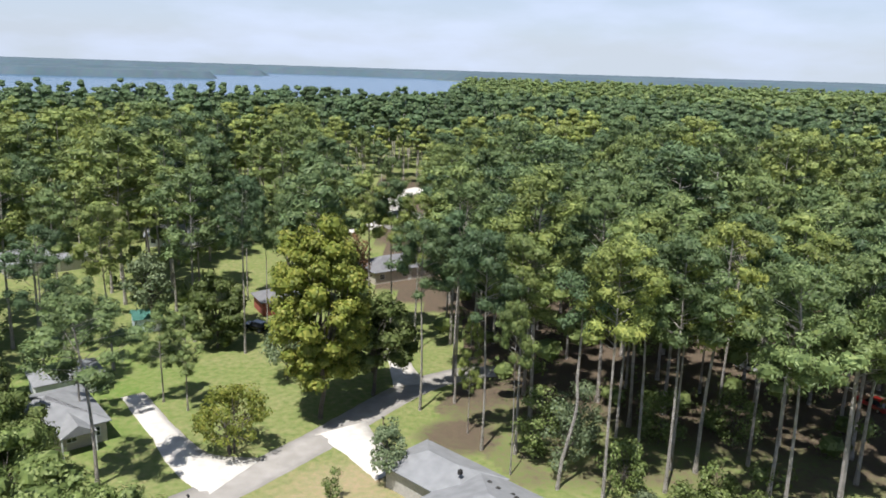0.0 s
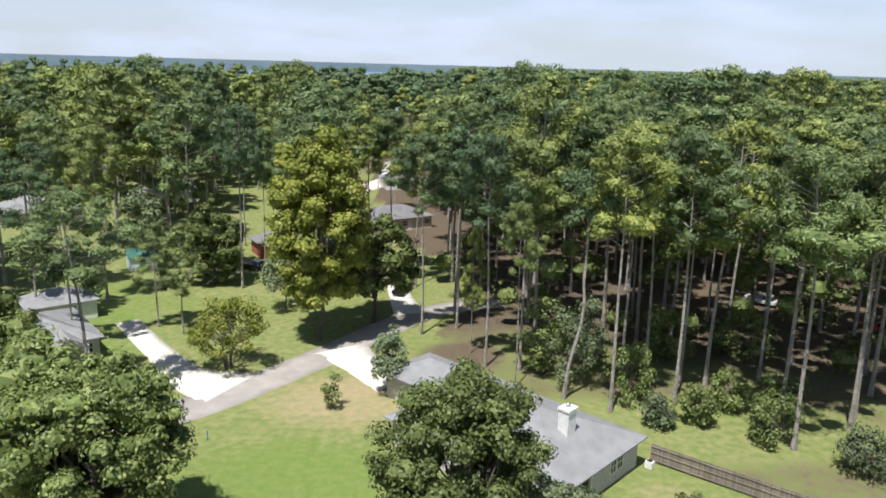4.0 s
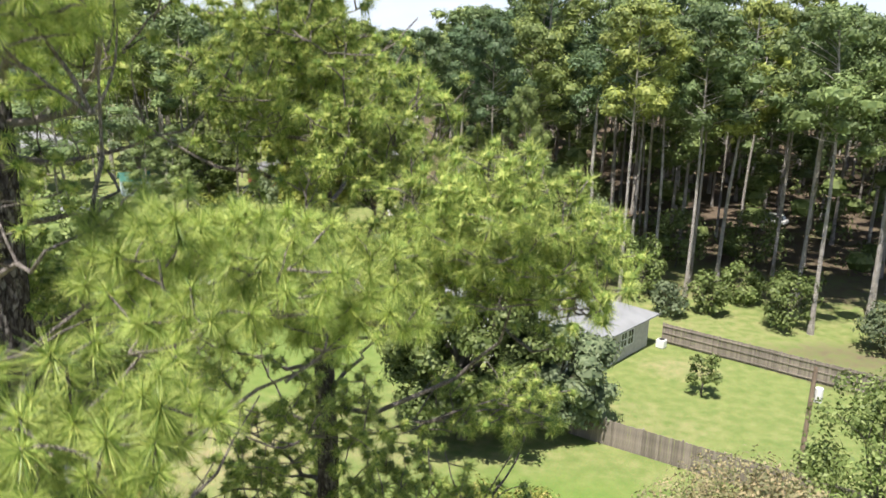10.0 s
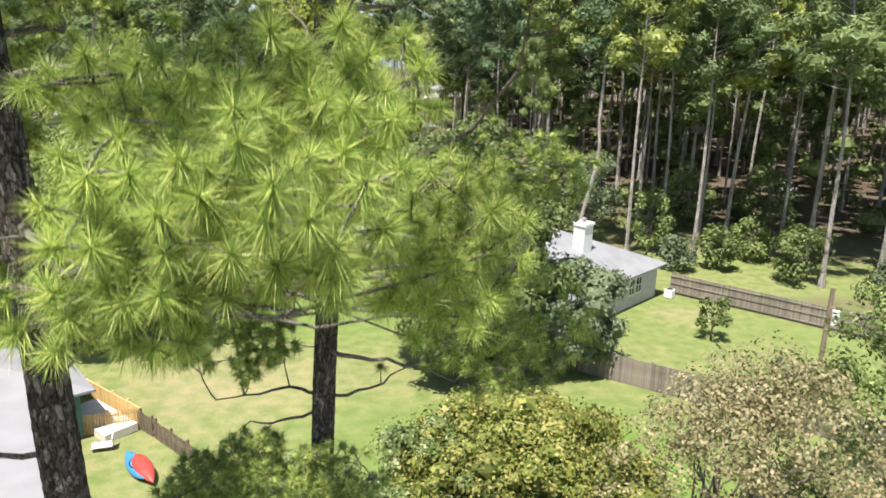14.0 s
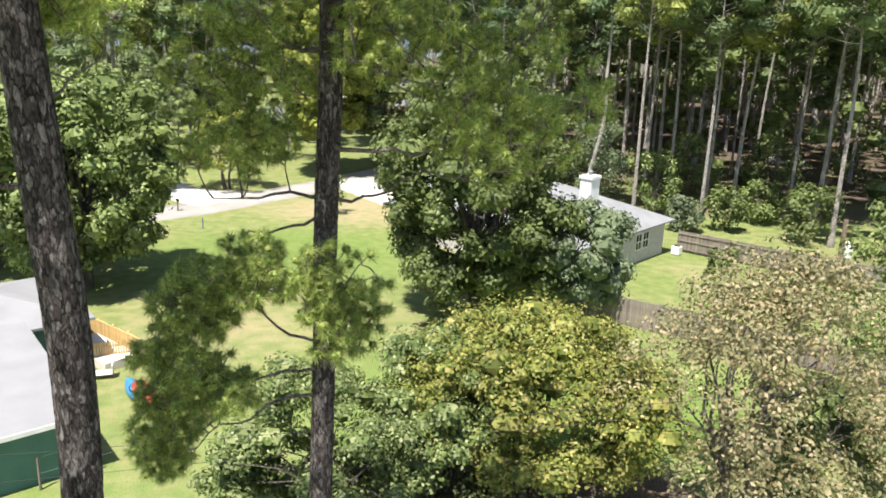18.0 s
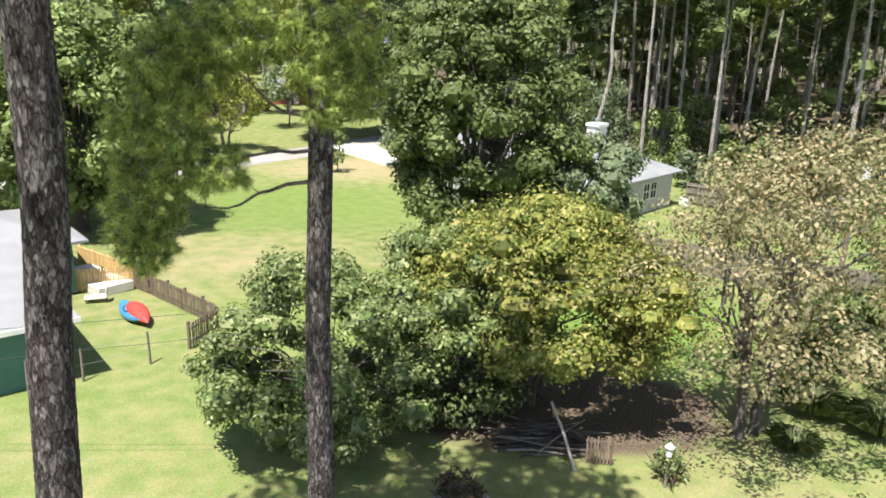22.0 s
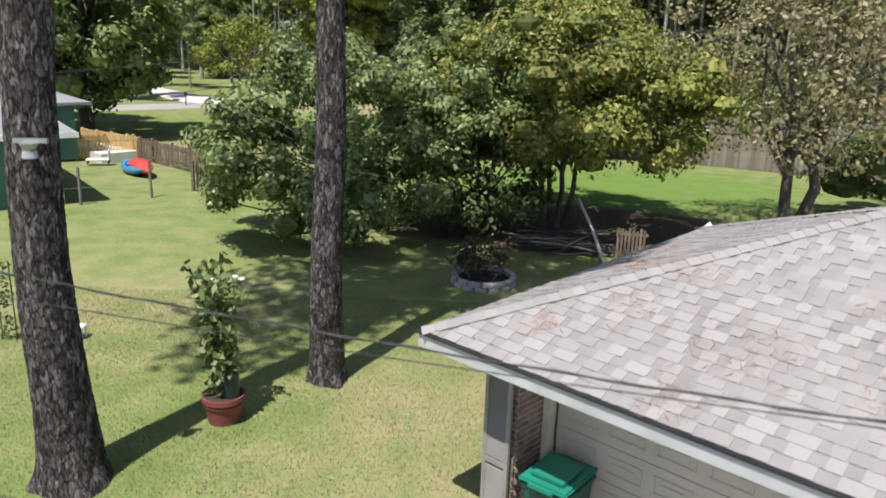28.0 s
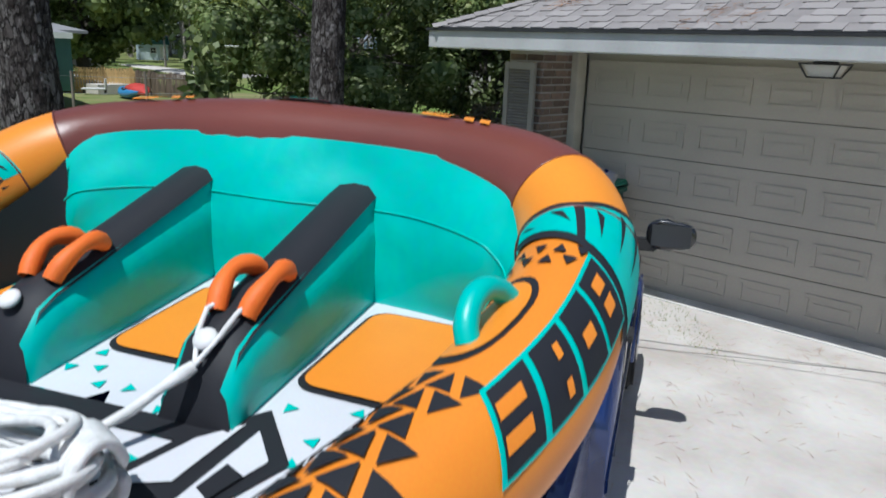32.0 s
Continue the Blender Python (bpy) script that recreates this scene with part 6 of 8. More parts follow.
broad("low_shrub", 10.6, 17.6, 58, "low leafy shrub beside the house", SHRUB, h=1.2, spread=0.7, trunk_h=0.05, n_clumps=14, per=60, leaf=0.12, r_base=0.02, clump=0.3, stems=3, category="shrub", crown_name="foliage")
broad("low_shrub", 6.6, 20.3, 59, "low leafy shrub beside the feeder post", SHRUB, h=1.1, spread=0.45, trunk_h=0.05, n_clumps=12, per=50, leaf=0.12, r_base=0.02, clump=0.25, stems=3, category="shrub", crown_name="foliage")
rp_ = thing("plant_pot", pose(6.6, 20.3, 0), "small red-brown pot beside the bird feeder", "plant pot")
bm = bmesh.new()
cyl(bm, 0.17, 0.21, 0, 0.26, 24)
cyl(bm, 0.23, 0.23, 0.25, 0.30, 24)
part("pot", bm, POT, rp_)
tl = thing("garden_trellis", pose(-8.4, 13.9, 0), "narrow dark metal trellis with a thin vine", "trellis")
for x in (-0.14, 0.14):
    raw("upright", *tube([(x, 0, -0.05), (x, 0, 1.55)], 0.012, 6), BLACK, tl)
for k in range(6):
    raw("rung", *tube([(-0.14, 0, 0.2 + 0.25 * k), (0.14, 0, 0.2 + 0.25 * k)], 0.009, 5), BLACK, tl)
rng = np.random.default_rng(5)
p = np.stack([rng.normal(size=160) * 0.1, rng.normal(size=160) * 0.05, 1.6 * rng.random(160)], 1)
raw("vine", *leaves(rng, p, unit(rng, 160), 0.09, 0.06), SHRUB, tl)
stool = thing("lawn_stool", pose(-7.2, 14.1, 0), "small white stool on the lawn behind the pine", "stool")
boxpart("seat", (-0.14, -0.12, 0.22, 0.14, 0.12, 0.26), WHITE, stool, bevel=0.015)
for x in (-0.12, 0.09):
    for y in (-0.1, 0.07):
        boxpart("leg", (x, y, 0, x + 0.03, y + 0.03, 0.22), WHITE, stool)

# overhead service cables
cb = thing("service_cable", pose(0, 0, 0), "twisted overhead service cable crossing to the house", "cable")


def sagging(a, b, sag, n=28):
    a, b = np.array(a, float), np.array(b, float)
    t = np.linspace(0, 1, n)[:, None]
    p = a + (b - a) * t
    p[:, 2] -= (sag * 4 * t * (1 - t))[:, 0]
    return p


main = sagging((-14.0, 9.6, 4.65), (9.0, 3.27, 3.85), 0.56, 90)
tw = np.linspace(0, 150, 90)[:, None]
raw("cable", *tube(main, 0.006, 6), BLACK, cb, True)
raw("cable", *tube(main + 0.010 * np.concatenate([0 * tw, np.cos(tw), np.sin(tw)], 1), 0.007, 6), BLACK, cb, True)
cb2 = thing("phone_cable", pose(0, 0, 0), "thin black overhead phone cable", "cable")
raw("cable", *tube(sagging((-14.0, 10.15, 3.55), (9.0, 2.7, 4.1), 0.3), 0.005, 5), BLACK, cb2, True)
for k, (a, b) in enumerate([((-14, 24.3, 1.15), (-9.7, 28.2, 1.0)), ((-14, 24.1, 0.6), (-9.7, 28.1, 0.5))]):
    wr_ = thing("fence_wire", pose(0, 0, 0), "thin fence wire between the posts", "wire", "fence wires")
    raw("wire", *tube(sagging(a, b, 0.04, 8), 0.006, 4), METAL_G, wr_)
for a, b in (((-14.0, 19.2, 4.15), (24.0, 19.8, 8.9)), ((-14.0, 19.2, 3.25), (24.0, 19.8, 9.0))):
    yw = thing("yard_cable", pose(0, 0, 0), "thin dark overhead cable across the yard", "cable", "cables over the yard")
    raw("cable", *tube(sagging(a, b, 0.1, 24), 0.007, 5), BLACK, yw, True)
# grass blades close to the house
rng = np.random.default_rng(99)
n = 130000
gxs, gys = rng.uniform(-9, 2.2, n), rng.uniform(5.5, 17, n)
keepg = ~inside(gxs, gys, [(0.9, 8.6), (3, 5), (-2.2, 1), (-1.4, 5.4)])
gxs, gys = gxs[keepg], gys[keepg]
n = len(gxs)
p = np.stack([gxs, gys, gz(gxs, gys) - 0.005], 1)
d = unit(rng, n) * 0.6
d[:, 2] = 1.0
d /= np.linalg.norm(d, axis=1, keepdims=True)
w = np.cross(d, unit(rng, n))
w *= 0.006 / (np.linalg.norm(w, axis=1, keepdims=True) + 1e-9)
v = np.stack([p - w, p + w, p + d * (0.025 + 0.035 * rng.random(n))[:, None]], 1).reshape(-1, 3)
tagged(raw("grass", v, np.arange(3 * n).reshape(n, 3), GRASS), "short sunlit lawn grass", "grass", kind="stuff")


# ---- the house with the garage ----
RCX, RCY, HRZ = -0.40, 8.89, -41.14
HM = pose(RCX, RCY, 0, 0, 0, HRZ)
EZ, SL, DEEP, LONG = 2.55, 0.415, 7.37, 17.0
SHING = mat("weathered tan-grey shingles", (0.325, 0.30, 0.29), (0.255, 0.235, 0.227), 0.96, 1.3, 90, relief=0.5, dist=0.006, piece=0.10)
SHING.node_tree.nodes["Principled BSDF"].inputs["Specular IOR Level"].default_value = 0.12
SHING_J = mat("weathered shingles of the far roof", (0.325, 0.30, 0.29), (0.255, 0.235, 0.227), 0.92, 1.3, 90, relief=0.5, dist=0.006, island=0.08)
# darker copy of SHING: shade between the tabs is put into its colour
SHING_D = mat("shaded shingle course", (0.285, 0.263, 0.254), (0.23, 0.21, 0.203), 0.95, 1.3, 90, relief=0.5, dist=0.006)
BRICK = mat("brown-grey brick", (0.26, 0.18, 0.14), (0.17, 0.125, 0.105), 0.9, 9, 60, relief=0.5, piece=0.35)
MORTAR = mat("pale mortar", (0.50, 0.46, 0.41), None, 0.95)
BEIGE = mat("beige door paint", (0.49, 0.45, 0.38), (0.45, 0.415, 0.35), 0.55, 1.5, 60, relief=0.08)
CREAM = mat("cream painted trim", (0.62, 0.575, 0.48), None, 0.55, relief=0.1)
FASCIA = mat("pale grey fascia paint", (0.54, 0.54, 0.525), (0.43, 0.43, 0.415), 0.6, 2.5, 50, relief=0.15)
HS = thing("house", HM, "brick house with a tan-grey shingle hip roof and double garage", "house")
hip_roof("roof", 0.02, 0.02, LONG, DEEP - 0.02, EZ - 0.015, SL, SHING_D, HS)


def fascia(name, dims, material):
    return boxpart(name, dims, material, HS)


fascia("fascia", (0, -0.025, EZ - 0.19, LONG, 0.0, EZ - 0.02), FASCIA)
fascia("fascia", (-0.025, -0.025, EZ - 0.19, 0.0, DEEP, EZ - 0.02), FASCIA)
fascia("drip_edge", (-0.05, -0.05, EZ - 0.035, LONG, 0.01, EZ - 0.008), BLACK)
fascia("drip_edge", (-0.05, 0.01, EZ - 0.035, 0.01, DEEP, EZ - 0.008), BLACK)
fascia("soffit", (0.0, 0.0, EZ - 0.2, LONG, 1.2, EZ - 0.17), WHITE)
fascia("soffit", (0.0, 1.2, EZ - 0.2, 0.7, DEEP, EZ - 0.17), WHITE)
bm = bmesh.new()
box(bm, 0.62, 0.50, 0, 1.04, 1.10, EZ - 0.2)
box(bm, 0.62, 1.10, 0, 0.80, DEEP - 0.5, EZ - 0.2)
box(bm, 5.95, 0.50, 0, LONG - 0.6, 0.7, EZ - 0.2)
box(bm, 0.80, DEEP - 0.7, 0, LONG - 0.6, DEEP - 0.5, EZ - 0.2)
box(bm, LONG - 0.8, 0.7, 0, LONG - 0.6, DEEP - 0.7, EZ - 0.2)
wall = part("wall", bm, MORTAR, HS)
bm = bmesh.new()
box(bm, -0.097, -0.006, -0.029, 0.097, 0.006, 0.029, 0.003)
bme = bpy.data.meshes.new("brick")
bm.to_mesh(bme)
bm.free()
bme.materials.append(BRICK)
for c in range(31):
    z = 0.04 + c * 0.075
    off = 0.105 if c % 2 else 0.0
    for k in range(3):                       # the return towards the door
        o = new("brick", bme)
        o.parent = wall
        o.matrix_basis = pose(1.043, 0.60 + k * 0.21 - off * 0.5, z, 0, 0, 90)
    for k in range(2):                       # the face behind the shutter
        o = new("brick", bme)
        o.parent = wall
        o.matrix_basis = pose(0.73 + k * 0.21 + off * 0.5, 0.497, z)
    for k in range(2):                       # the corner's outer side
        o = new("brick", bme)
        o.parent = wall
        o.matrix_basis = pose(0.617, 0.62 + k * 0.21 + off * 0.5, z, 0, 0, 90)
boxpart("door_jamb", (1.045, 0.98, 0, 1.13, 1.14, EZ - 0.2), CREAM, HS, bevel=0.006)
boxpart("door_jamb", (5.86, 0.98, 0, 5.945, 1.14, EZ - 0.2), CREAM, HS, bevel=0.006)
gd = tagged(part("garage_door", (lambda b: (box(b, 1.1, 1.20, 0.0, 5.9, 1.24, EZ - 0.2), b)[1])(bmesh.new()), BEIGE, HS), "beige panelled double garage door, closed")
for r in range(5):
    bm = bmesh.new()
    z0, z1 = 0.02 + r * 0.455, 0.02 + (r + 1) * 0.455 - 0.006
    box(bm, 1.14, 1.165, z0, 5.85, 1.198, z1, 0.004)
    for c in range(8):
        x0 = 1.14 + 0.08 + c * 0.588
        x1 = x0 + 0.46
        a, b = z0 + 0.10, z1 - 0.11
        for (u0, v0, u1, v1) in ((x0, a, x1, a + 0.035), (x0, b - 0.035, x1, b), (x0, a + 0.035, x0 + 0.035, b - 0.035), (x1 - 0.035, a + 0.035, x1, b - 0.035)):
            box(bm, u0, 1.155, v0, u1, 1.166, v1, 0.004)
        box(bm, x0 + 0.075, 1.158, a + 0.075, x1 - 0.075, 1.166, b - 0.075, 0.004)
    part("door_section", bm, BEIGE, gd)
# louvred shutter
SHUT = mat("grey-beige shutter paint", (0.31, 0.285, 0.255), (0.26, 0.24, 0.215), 0.6, 3, 60, relief=0.1)
sh = boxpart("shutter", (0.64, 0.40, 0.30, 0.69, 0.44, 2.24), SHUT, HS)
tagged(sh, "beige louvred shutter")
boxpart("stile", (0.96, 0.40, 0.30, 1.01, 0.44, 2.24), SHUT, sh)
for z in (0.30, 1.02, 2.17):
    boxpart("rail", (0.69, 0.402, z, 0.96, 0.438, z + 0.07), SHUT, sh)
for k in range(62):
    z = 0.385 + k * 0.0295
    if 0.99 < z < 1.11 or z > 2.16:
        continue
    boxpart("slat", (-0.135, -0.016, -0.003, 0.135, 0.016, 0.003), SHUT, sh, m=pose(0.825, 0.42, z, 35))
# lantern under the soffit
ln = thing("porch_lantern", HM @ pose(3.70, 0.28, EZ - 0.2), "black metal and glass lantern under the soffit", "lamp")
boxpart("canopy", (-0.07, -0.07, -0.02, 0.07, 0.07, 0), BLACK, ln, bevel=0.005)
for k in range(4):
    a = k * math.pi / 2 + math.pi / 4
    raw("bar", *tube([(math.cos(a) * 0.20, math.sin(a) * 0.20, -0.02), (math.cos(a) * 0.13, math.sin(a) * 0.13, -0.115)], 0.007, 5), BLACK, ln)
for r, z in ((0.20, -0.02), (0.13, -0.115)):
    a = [k * math.pi / 2 + math.pi / 4 for k in range(4)]
    raw("ring", *tube([(math.cos(t) * r, math.sin(t) * r, z) for t in a], 0.007, 5, True), BLACK, ln)
FROST = mat("frosted lamp glass", (0.75, 0.73, 0.66), None, 0.4, relief=0)
bm = bmesh.new()
cyl(bm, 0.11, 0.17, -0.11, -0.025, 4, Matrix.Rotation(math.pi / 4, 4, "Z"))
part("glass", bm, FROST, ln)


def shingles(parent, o, u, v, nrm, courses, span, near, tag, seed, singles):
    """Courses of laminated shingles; those in the near stretch are single pieces."""
    rng = random.Random(seed)
    o, u, v, nrm = (Vector(a) for a in (o, u, v, nrm))
    rot = Matrix((u, v, nrm)).transposed().to_4x4()
    meshes = []
    for w in (0.13, 0.18, 0.24):
        bm = bmesh.new()
        box(bm, 0, 0, 0, w, 0.15, 0.010)
        for q in bm.verts:
            if q.co.y > 0.1:
                q.co.z -= 0.006
        me = bpy.data.meshes.new("shingle")
        bm.to_mesh(me)
        bm.free()
        me.materials.append(SHING)
        meshes.append((w, me))
    rest = bmesh.new()
    under = bmesh.new()
    for c in range(courses):
        y = c * 0.145
        x0, x1 = span(y + 0.07)
        box(under, x0, y - 0.01, 0, x1, y + 0.15, 0.006, m=Matrix.Translation(o) @ rot)
        x = x0 + rng.uniform(0, 0.2)
        while x < x1 - 0.25:
            w, me = rng.choice(meshes)
            m = Matrix.Translation(o + u * x + v * (y - 0.012) + nrm * 0.0065) @ rot
            if singles and near(x, y):
                ob = new("shingle", me)
                ob.parent = parent
                ob.matrix_basis = m
            else:
                vs = box(rest, 0, 0, 0, w, 0.15, 0.010)
                bmesh.ops.transform(rest, matrix=m, verts=vs)
            x += w + rng.uniform(0.07, 0.2)
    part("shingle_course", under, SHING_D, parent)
    if len(rest.verts):
        tagged(part("shingle_field", rest, SHING_J, parent), kind="stuff")
    else:
        rest.free()


k1 = math.hypot(1, SL)
roof = [c for c in HS.children if c.name.startswith("roof")][0]
shingles(roof, (0, 0, EZ), (1, 0, 0), (0, 1 / k1, SL / k1), (0, -SL / k1, 1 / k1), 26, lambda y: (y / k1 + 0.02, 9.5), lambda x, y: x < 4.6 and y < 2.0, "front", 1, True)
shingles(roof, (0, DEEP, EZ), (0, -1, 0), (1 / k1, 0, SL / k1), (-SL / k1, 0, 1 / k1), 25, lambda y: (y / k1 + 0.02, DEEP - y / k1 - 0.02), lambda x, y: False, "side", 2, False)
shingles(roof, (LONG, DEEP, EZ), (-1, 0, 0), (0, -1 / k1, SL / k1), (0, SL / k1, 1 / k1), 8, lambda y: (LONG - 10, LONG - y / k1 - 0.02), lambda x, y: False, "back", 3, False)
cap = bmesh.new()
vs = [cap.verts.new(p) for p in ((-0.13, 0, -0.03), (0, 0, 0.012), (0.13, 0, -0.03), (-0.13, 0.2, -0.04), (0, 0.2, 0.0), (0.13, 0.2, -0.04), (-0.13, 0, -0.045), (0, 0, -0.005), (0.13, 0, -0.045))]
for f in ((0, 1, 4, 3), (1, 2, 5, 4), (0, 6, 7, 1), (1, 7, 8, 2)):
    cap.faces.new([vs[i] for i in f])
cme = bpy.data.meshes.new("ridge_cap")
cap.to_mesh(cme)
cap.free()
cme.materials.append(SHING)
d = DEEP / 2
for (a, b) in (((0, 0, EZ), (d, d, EZ + SL * d)), ((0, DEEP, EZ), (d, d, EZ + SL * d)), ((d, d, EZ + SL * d), (11, d, EZ + SL * d))):
    a, b = Vector(a), Vector(b)
    dr = (b - a).normalized()
    sd = Vector((dr.y, -dr.x, 0)).normalized()
    upv = sd.cross(dr)
    R = Matrix((sd, dr, upv)).transposed().to_4x4()
    for i in range(int((b - a).length / 0.145)):
        o = new("ridge_cap", cme)
        o.parent = roof
        o.matrix_basis = Matrix.Translation(a + dr * (i * 0.145) + upv * (0.022 + 0.002 * (i % 2))) @ R
# fallen pine straw on roof and drive
rng = np.random.default_rng(44)


def straw(spots_, n, place):
    p, ax = [], []
    for cx, cy, r in spots_:
        q = rng.normal(size=(n, 2)) * r * 0.5 + [cx, cy]
        a = rng.random(n) * 6.283
        p.append(np.stack([q[:, 0], q[:, 1], np.zeros(n)], 1))
        ax.append(np.stack([np.cos(a), np.sin(a), 0 * a], 1))
    p, ax = np.concatenate(p), np.concatenate(ax)
    e = p + ax * 0.11
    w = np.stack([-ax[:, 1], ax[:, 0], 0 * ax[:, 0]], 1) * 0.0016
    v = np.stack([p - w, p + w, e], 1).reshape(-1, 3)
    v = place(v)
    return v, np.arange(len(v)).reshape(-1, 3)


pv = straw([(3.0, 0.9, 0.5), (3.4, 1.05, 0.4), (2.9, 0.25, 0.35), (1.9, 1.2, 0.35), (2.3, 1.9, 0.3), (1.2, 0.6, 0.25), (4.2, 2.0, 0.5), (4.5, 1.0, 0.5), (0.9, 3.0, 0.6), (1.3, 2.6, 0.4), (0.8, 4.2, 0.4)], 80,
           lambda v: np.stack([v[:, 0], v[:, 1], np.where(v[:, 1] < v[:, 0], EZ + SL * v[:, 1], EZ + SL * v[:, 0]) + 0.024 + 0.01 * rng.random(len(v))], 1))
ob = tagged(raw("pine_straw", *pv, STRAW), "fallen brown pine needles on the roof", "pine straw", kind="stuff")
ob.matrix_world = HM
# driveway
DRIVE = mat("sunlit stained concrete", (0.61, 0.58, 0.54), (0.44, 0.395, 0.355), 0.88, 1.1, 22, relief=0.25, dist=0.004)
dw = tagged(thing("driveway", HM, "pale concrete drive with an expansion joint and fallen needles", "driveway"), kind="structure")
JD = (0.85, 0.527)
bm = bmesh.new()
for f in ([(0.95, -9.5), (9.5, -9.5), (9.5, 0.93), (4.86, 0.93), (0.95, -1.50)], [(0.95, -1.48), (4.82, 0.93), (0.95, 0.93)]):
    lo, hi = [bm.verts.new((x, y, -0.12)) for x, y in f], [bm.verts.new((x, y, 0.02)) for x, y in f]
    bm.faces.new(hi)
    for i in range(len(f)):
        bm.faces.new((lo[i], lo[(i + 1) % len(f)], hi[(i + 1) % len(f)], hi[i]))
slab = part("slab", bm, DRIVE, dw)
boxpart("apron", (0.95, 0.935, -0.1, 9.5, 1.20, 0.03), mat("clean white concrete", (0.74, 0.72, 0.68), None, 0.85), dw)
boxpart("joint", (0.95, -1.6, -0.1, 4.95, 0.93, 0.004), NEAR_BLACK, dw)
pv = straw([(2.6, 0.2, 0.5), (3.1, 0.3, 0.4), (3.9, 0.55, 0.35), (3.6, -0.6, 0.8), (3.0, -1.2, 0.9), (4.4, -0.8, 1.0), (3.4, -2.2, 1.0)], 55, lambda v: v + [0, 0, 0.024])
ob = tagged(raw("pine_straw", *pv, STRAW), "scattered brown pine needles on the drive", "pine straw", kind="stuff")
ob.matrix_world = HM

# wheeled bin and pail by the garage
BIN, BIN_LID = mat("dark green bin plastic", (0.012, 0.085, 0.06), (0.01, 0.065, 0.048), 0.45, 4, 70, relief=0.1), mat("green lid plastic", (0.02, 0.22, 0.145), (0.015, 0.18, 0.12), 0.4, 4, 70, relief=0.1)
bi = thing("wheeled_bin", HM @ pose(1.53, 0.68, 0.02, 0, 0, 4) @ Matrix.Diagonal((0.97, 0.97, 1.07, 1)), "dark green wheeled refuse bin with a lighter green lid", "refuse bin")
bm = bmesh.new()
lo = [(-0.22, -0.26, 0.06), (0.22, -0.26, 0.06), (0.22, 0.24, 0.06), (-0.22, 0.24, 0.06)]
hi = [(-0.29, -0.36, 0.98), (0.29, -0.36, 0.98), (0.29, 0.32, 1.02), (-0.29, 0.32, 1.02)]
lv, hv = [bm.verts.new(p) for p in lo], [bm.verts.new(p) for p in hi]
bm.faces.new(lv[::-1])
bm.faces.new(hv)
for i in range(4):
    bm.faces.new((lv[i], lv[(i + 1) % 4], hv[(i + 1) % 4], hv[i]))
bmesh.ops.bevel(bm, geom=bm.edges[:], offset=0.03, segments=2, affect="EDGES")
part("body", bm, BIN, bi)
boxpart("rim", (-0.31, -0.38, 0.93, 0.31, 0.33, 0.99), BIN, bi, bevel=0.015)
bm = bmesh.new()
box(bm, -0.31, -0.41, 1.0, 0.31, 0.33, 1.05, 0.02)
box(bm, -0.22, -0.30, 1.045, 0.22, 0.20, 1.085, 0.02)
lid = part("lid", bm, BIN_LID, bi)
boxpart("lid_lip", (-0.16, -0.44, 0.985, 0.16, -0.40, 1.03), BIN_LID, lid, bevel=0.01)
raw("handle", *tube([(-0.26, 0.36, 0.98), (-0.26, 0.42, 0.98), (0.26, 0.42, 0.98), (0.26, 0.36, 0.98)], 0.016, 8), BIN, bi)
for x in (-0.25, 0.25):
    bm = bmesh.new()
    cyl(bm, 0.13, 0.13, -0.03, 0.03, 18, Matrix.Translation((x, 0.27, 0.13)) @ Matrix.Rotation(math.pi / 2, 4, "Y"))
    part("wheel", bm, BLACK, bi)
LET = mat("white printed mark", (0.8, 0.82, 0.8), None, 0.5, relief=0)
for k, (w, z) in enumerate(((0.30, 0.82), (0.14, 0.775), (0.32, 0.73))):
    boxpart("printed_line", (-0.2, -0.338 + 0.0, z, -0.2 + w, -0.326, z + 0.022), LET, bi, "worn white printed line", m=pose(0, -0.012 - (0.98 - z) * -0.105, 0, 0, 0, 0))
pa = thing("pail", HM @ pose(1.17, 0.05, 0.02), "pale green plastic pail with a lid", "pail")
bm = bmesh.new()
cyl(bm, 0.14, 0.15, 0, 0.62, 24)
part("body", bm, mat("pale green plastic", (0.36, 0.50, 0.36), None, 0.5), pa)
bm = bmesh.new()
cyl(bm, 0.165, 0.16, 0.62, 0.66, 24)
part("lid", bm, MATS["pale green plastic"], pa)


# ---- the blue pickup ----
TRUCK = pose(0.03, 5.10, 0.02, 0, 0, -15.0)
BLUE = mat("metallic dark blue paint", (0.011, 0.034, 0.150), (0.014, 0.04, 0.175), 0.22, 1.5, 300, metal=0.35, relief=0.0, coat=1.0)
CHROME = mat("dull chrome", (0.6, 0.6, 0.6), None, 0.15, metal=1.0, relief=0)
TYRE = mat("black tyre rubber", (0.018, 0.018, 0.018), (0.03, 0.03, 0.03), 0.85, 6, 90, relief=0.3)
tk = thing("pickup_truck", TRUCK, "dark blue pickup truck parked on the concrete drive", "pickup")


def loft(rings, cap=True):
    """A body from closed rings of the same number of points."""
    v = np.concatenate([np.array(r, float) for r in rings])
    n = len(rings[0])
    bm = bmesh.new()
    vs = [bm.verts.new(p) for p in v]
    for a in range(len(rings) - 1):
        for k in range(n):
            bm.faces.new((vs[a * n + k], vs[a * n + (k + 1) % n], vs[(a + 1) * n + (k + 1) % n], vs[(a + 1) * n + k]))
    if cap:
        bm.faces.new(vs[:n][::-1])
        bm.faces.new(vs[-n:])
    return bm


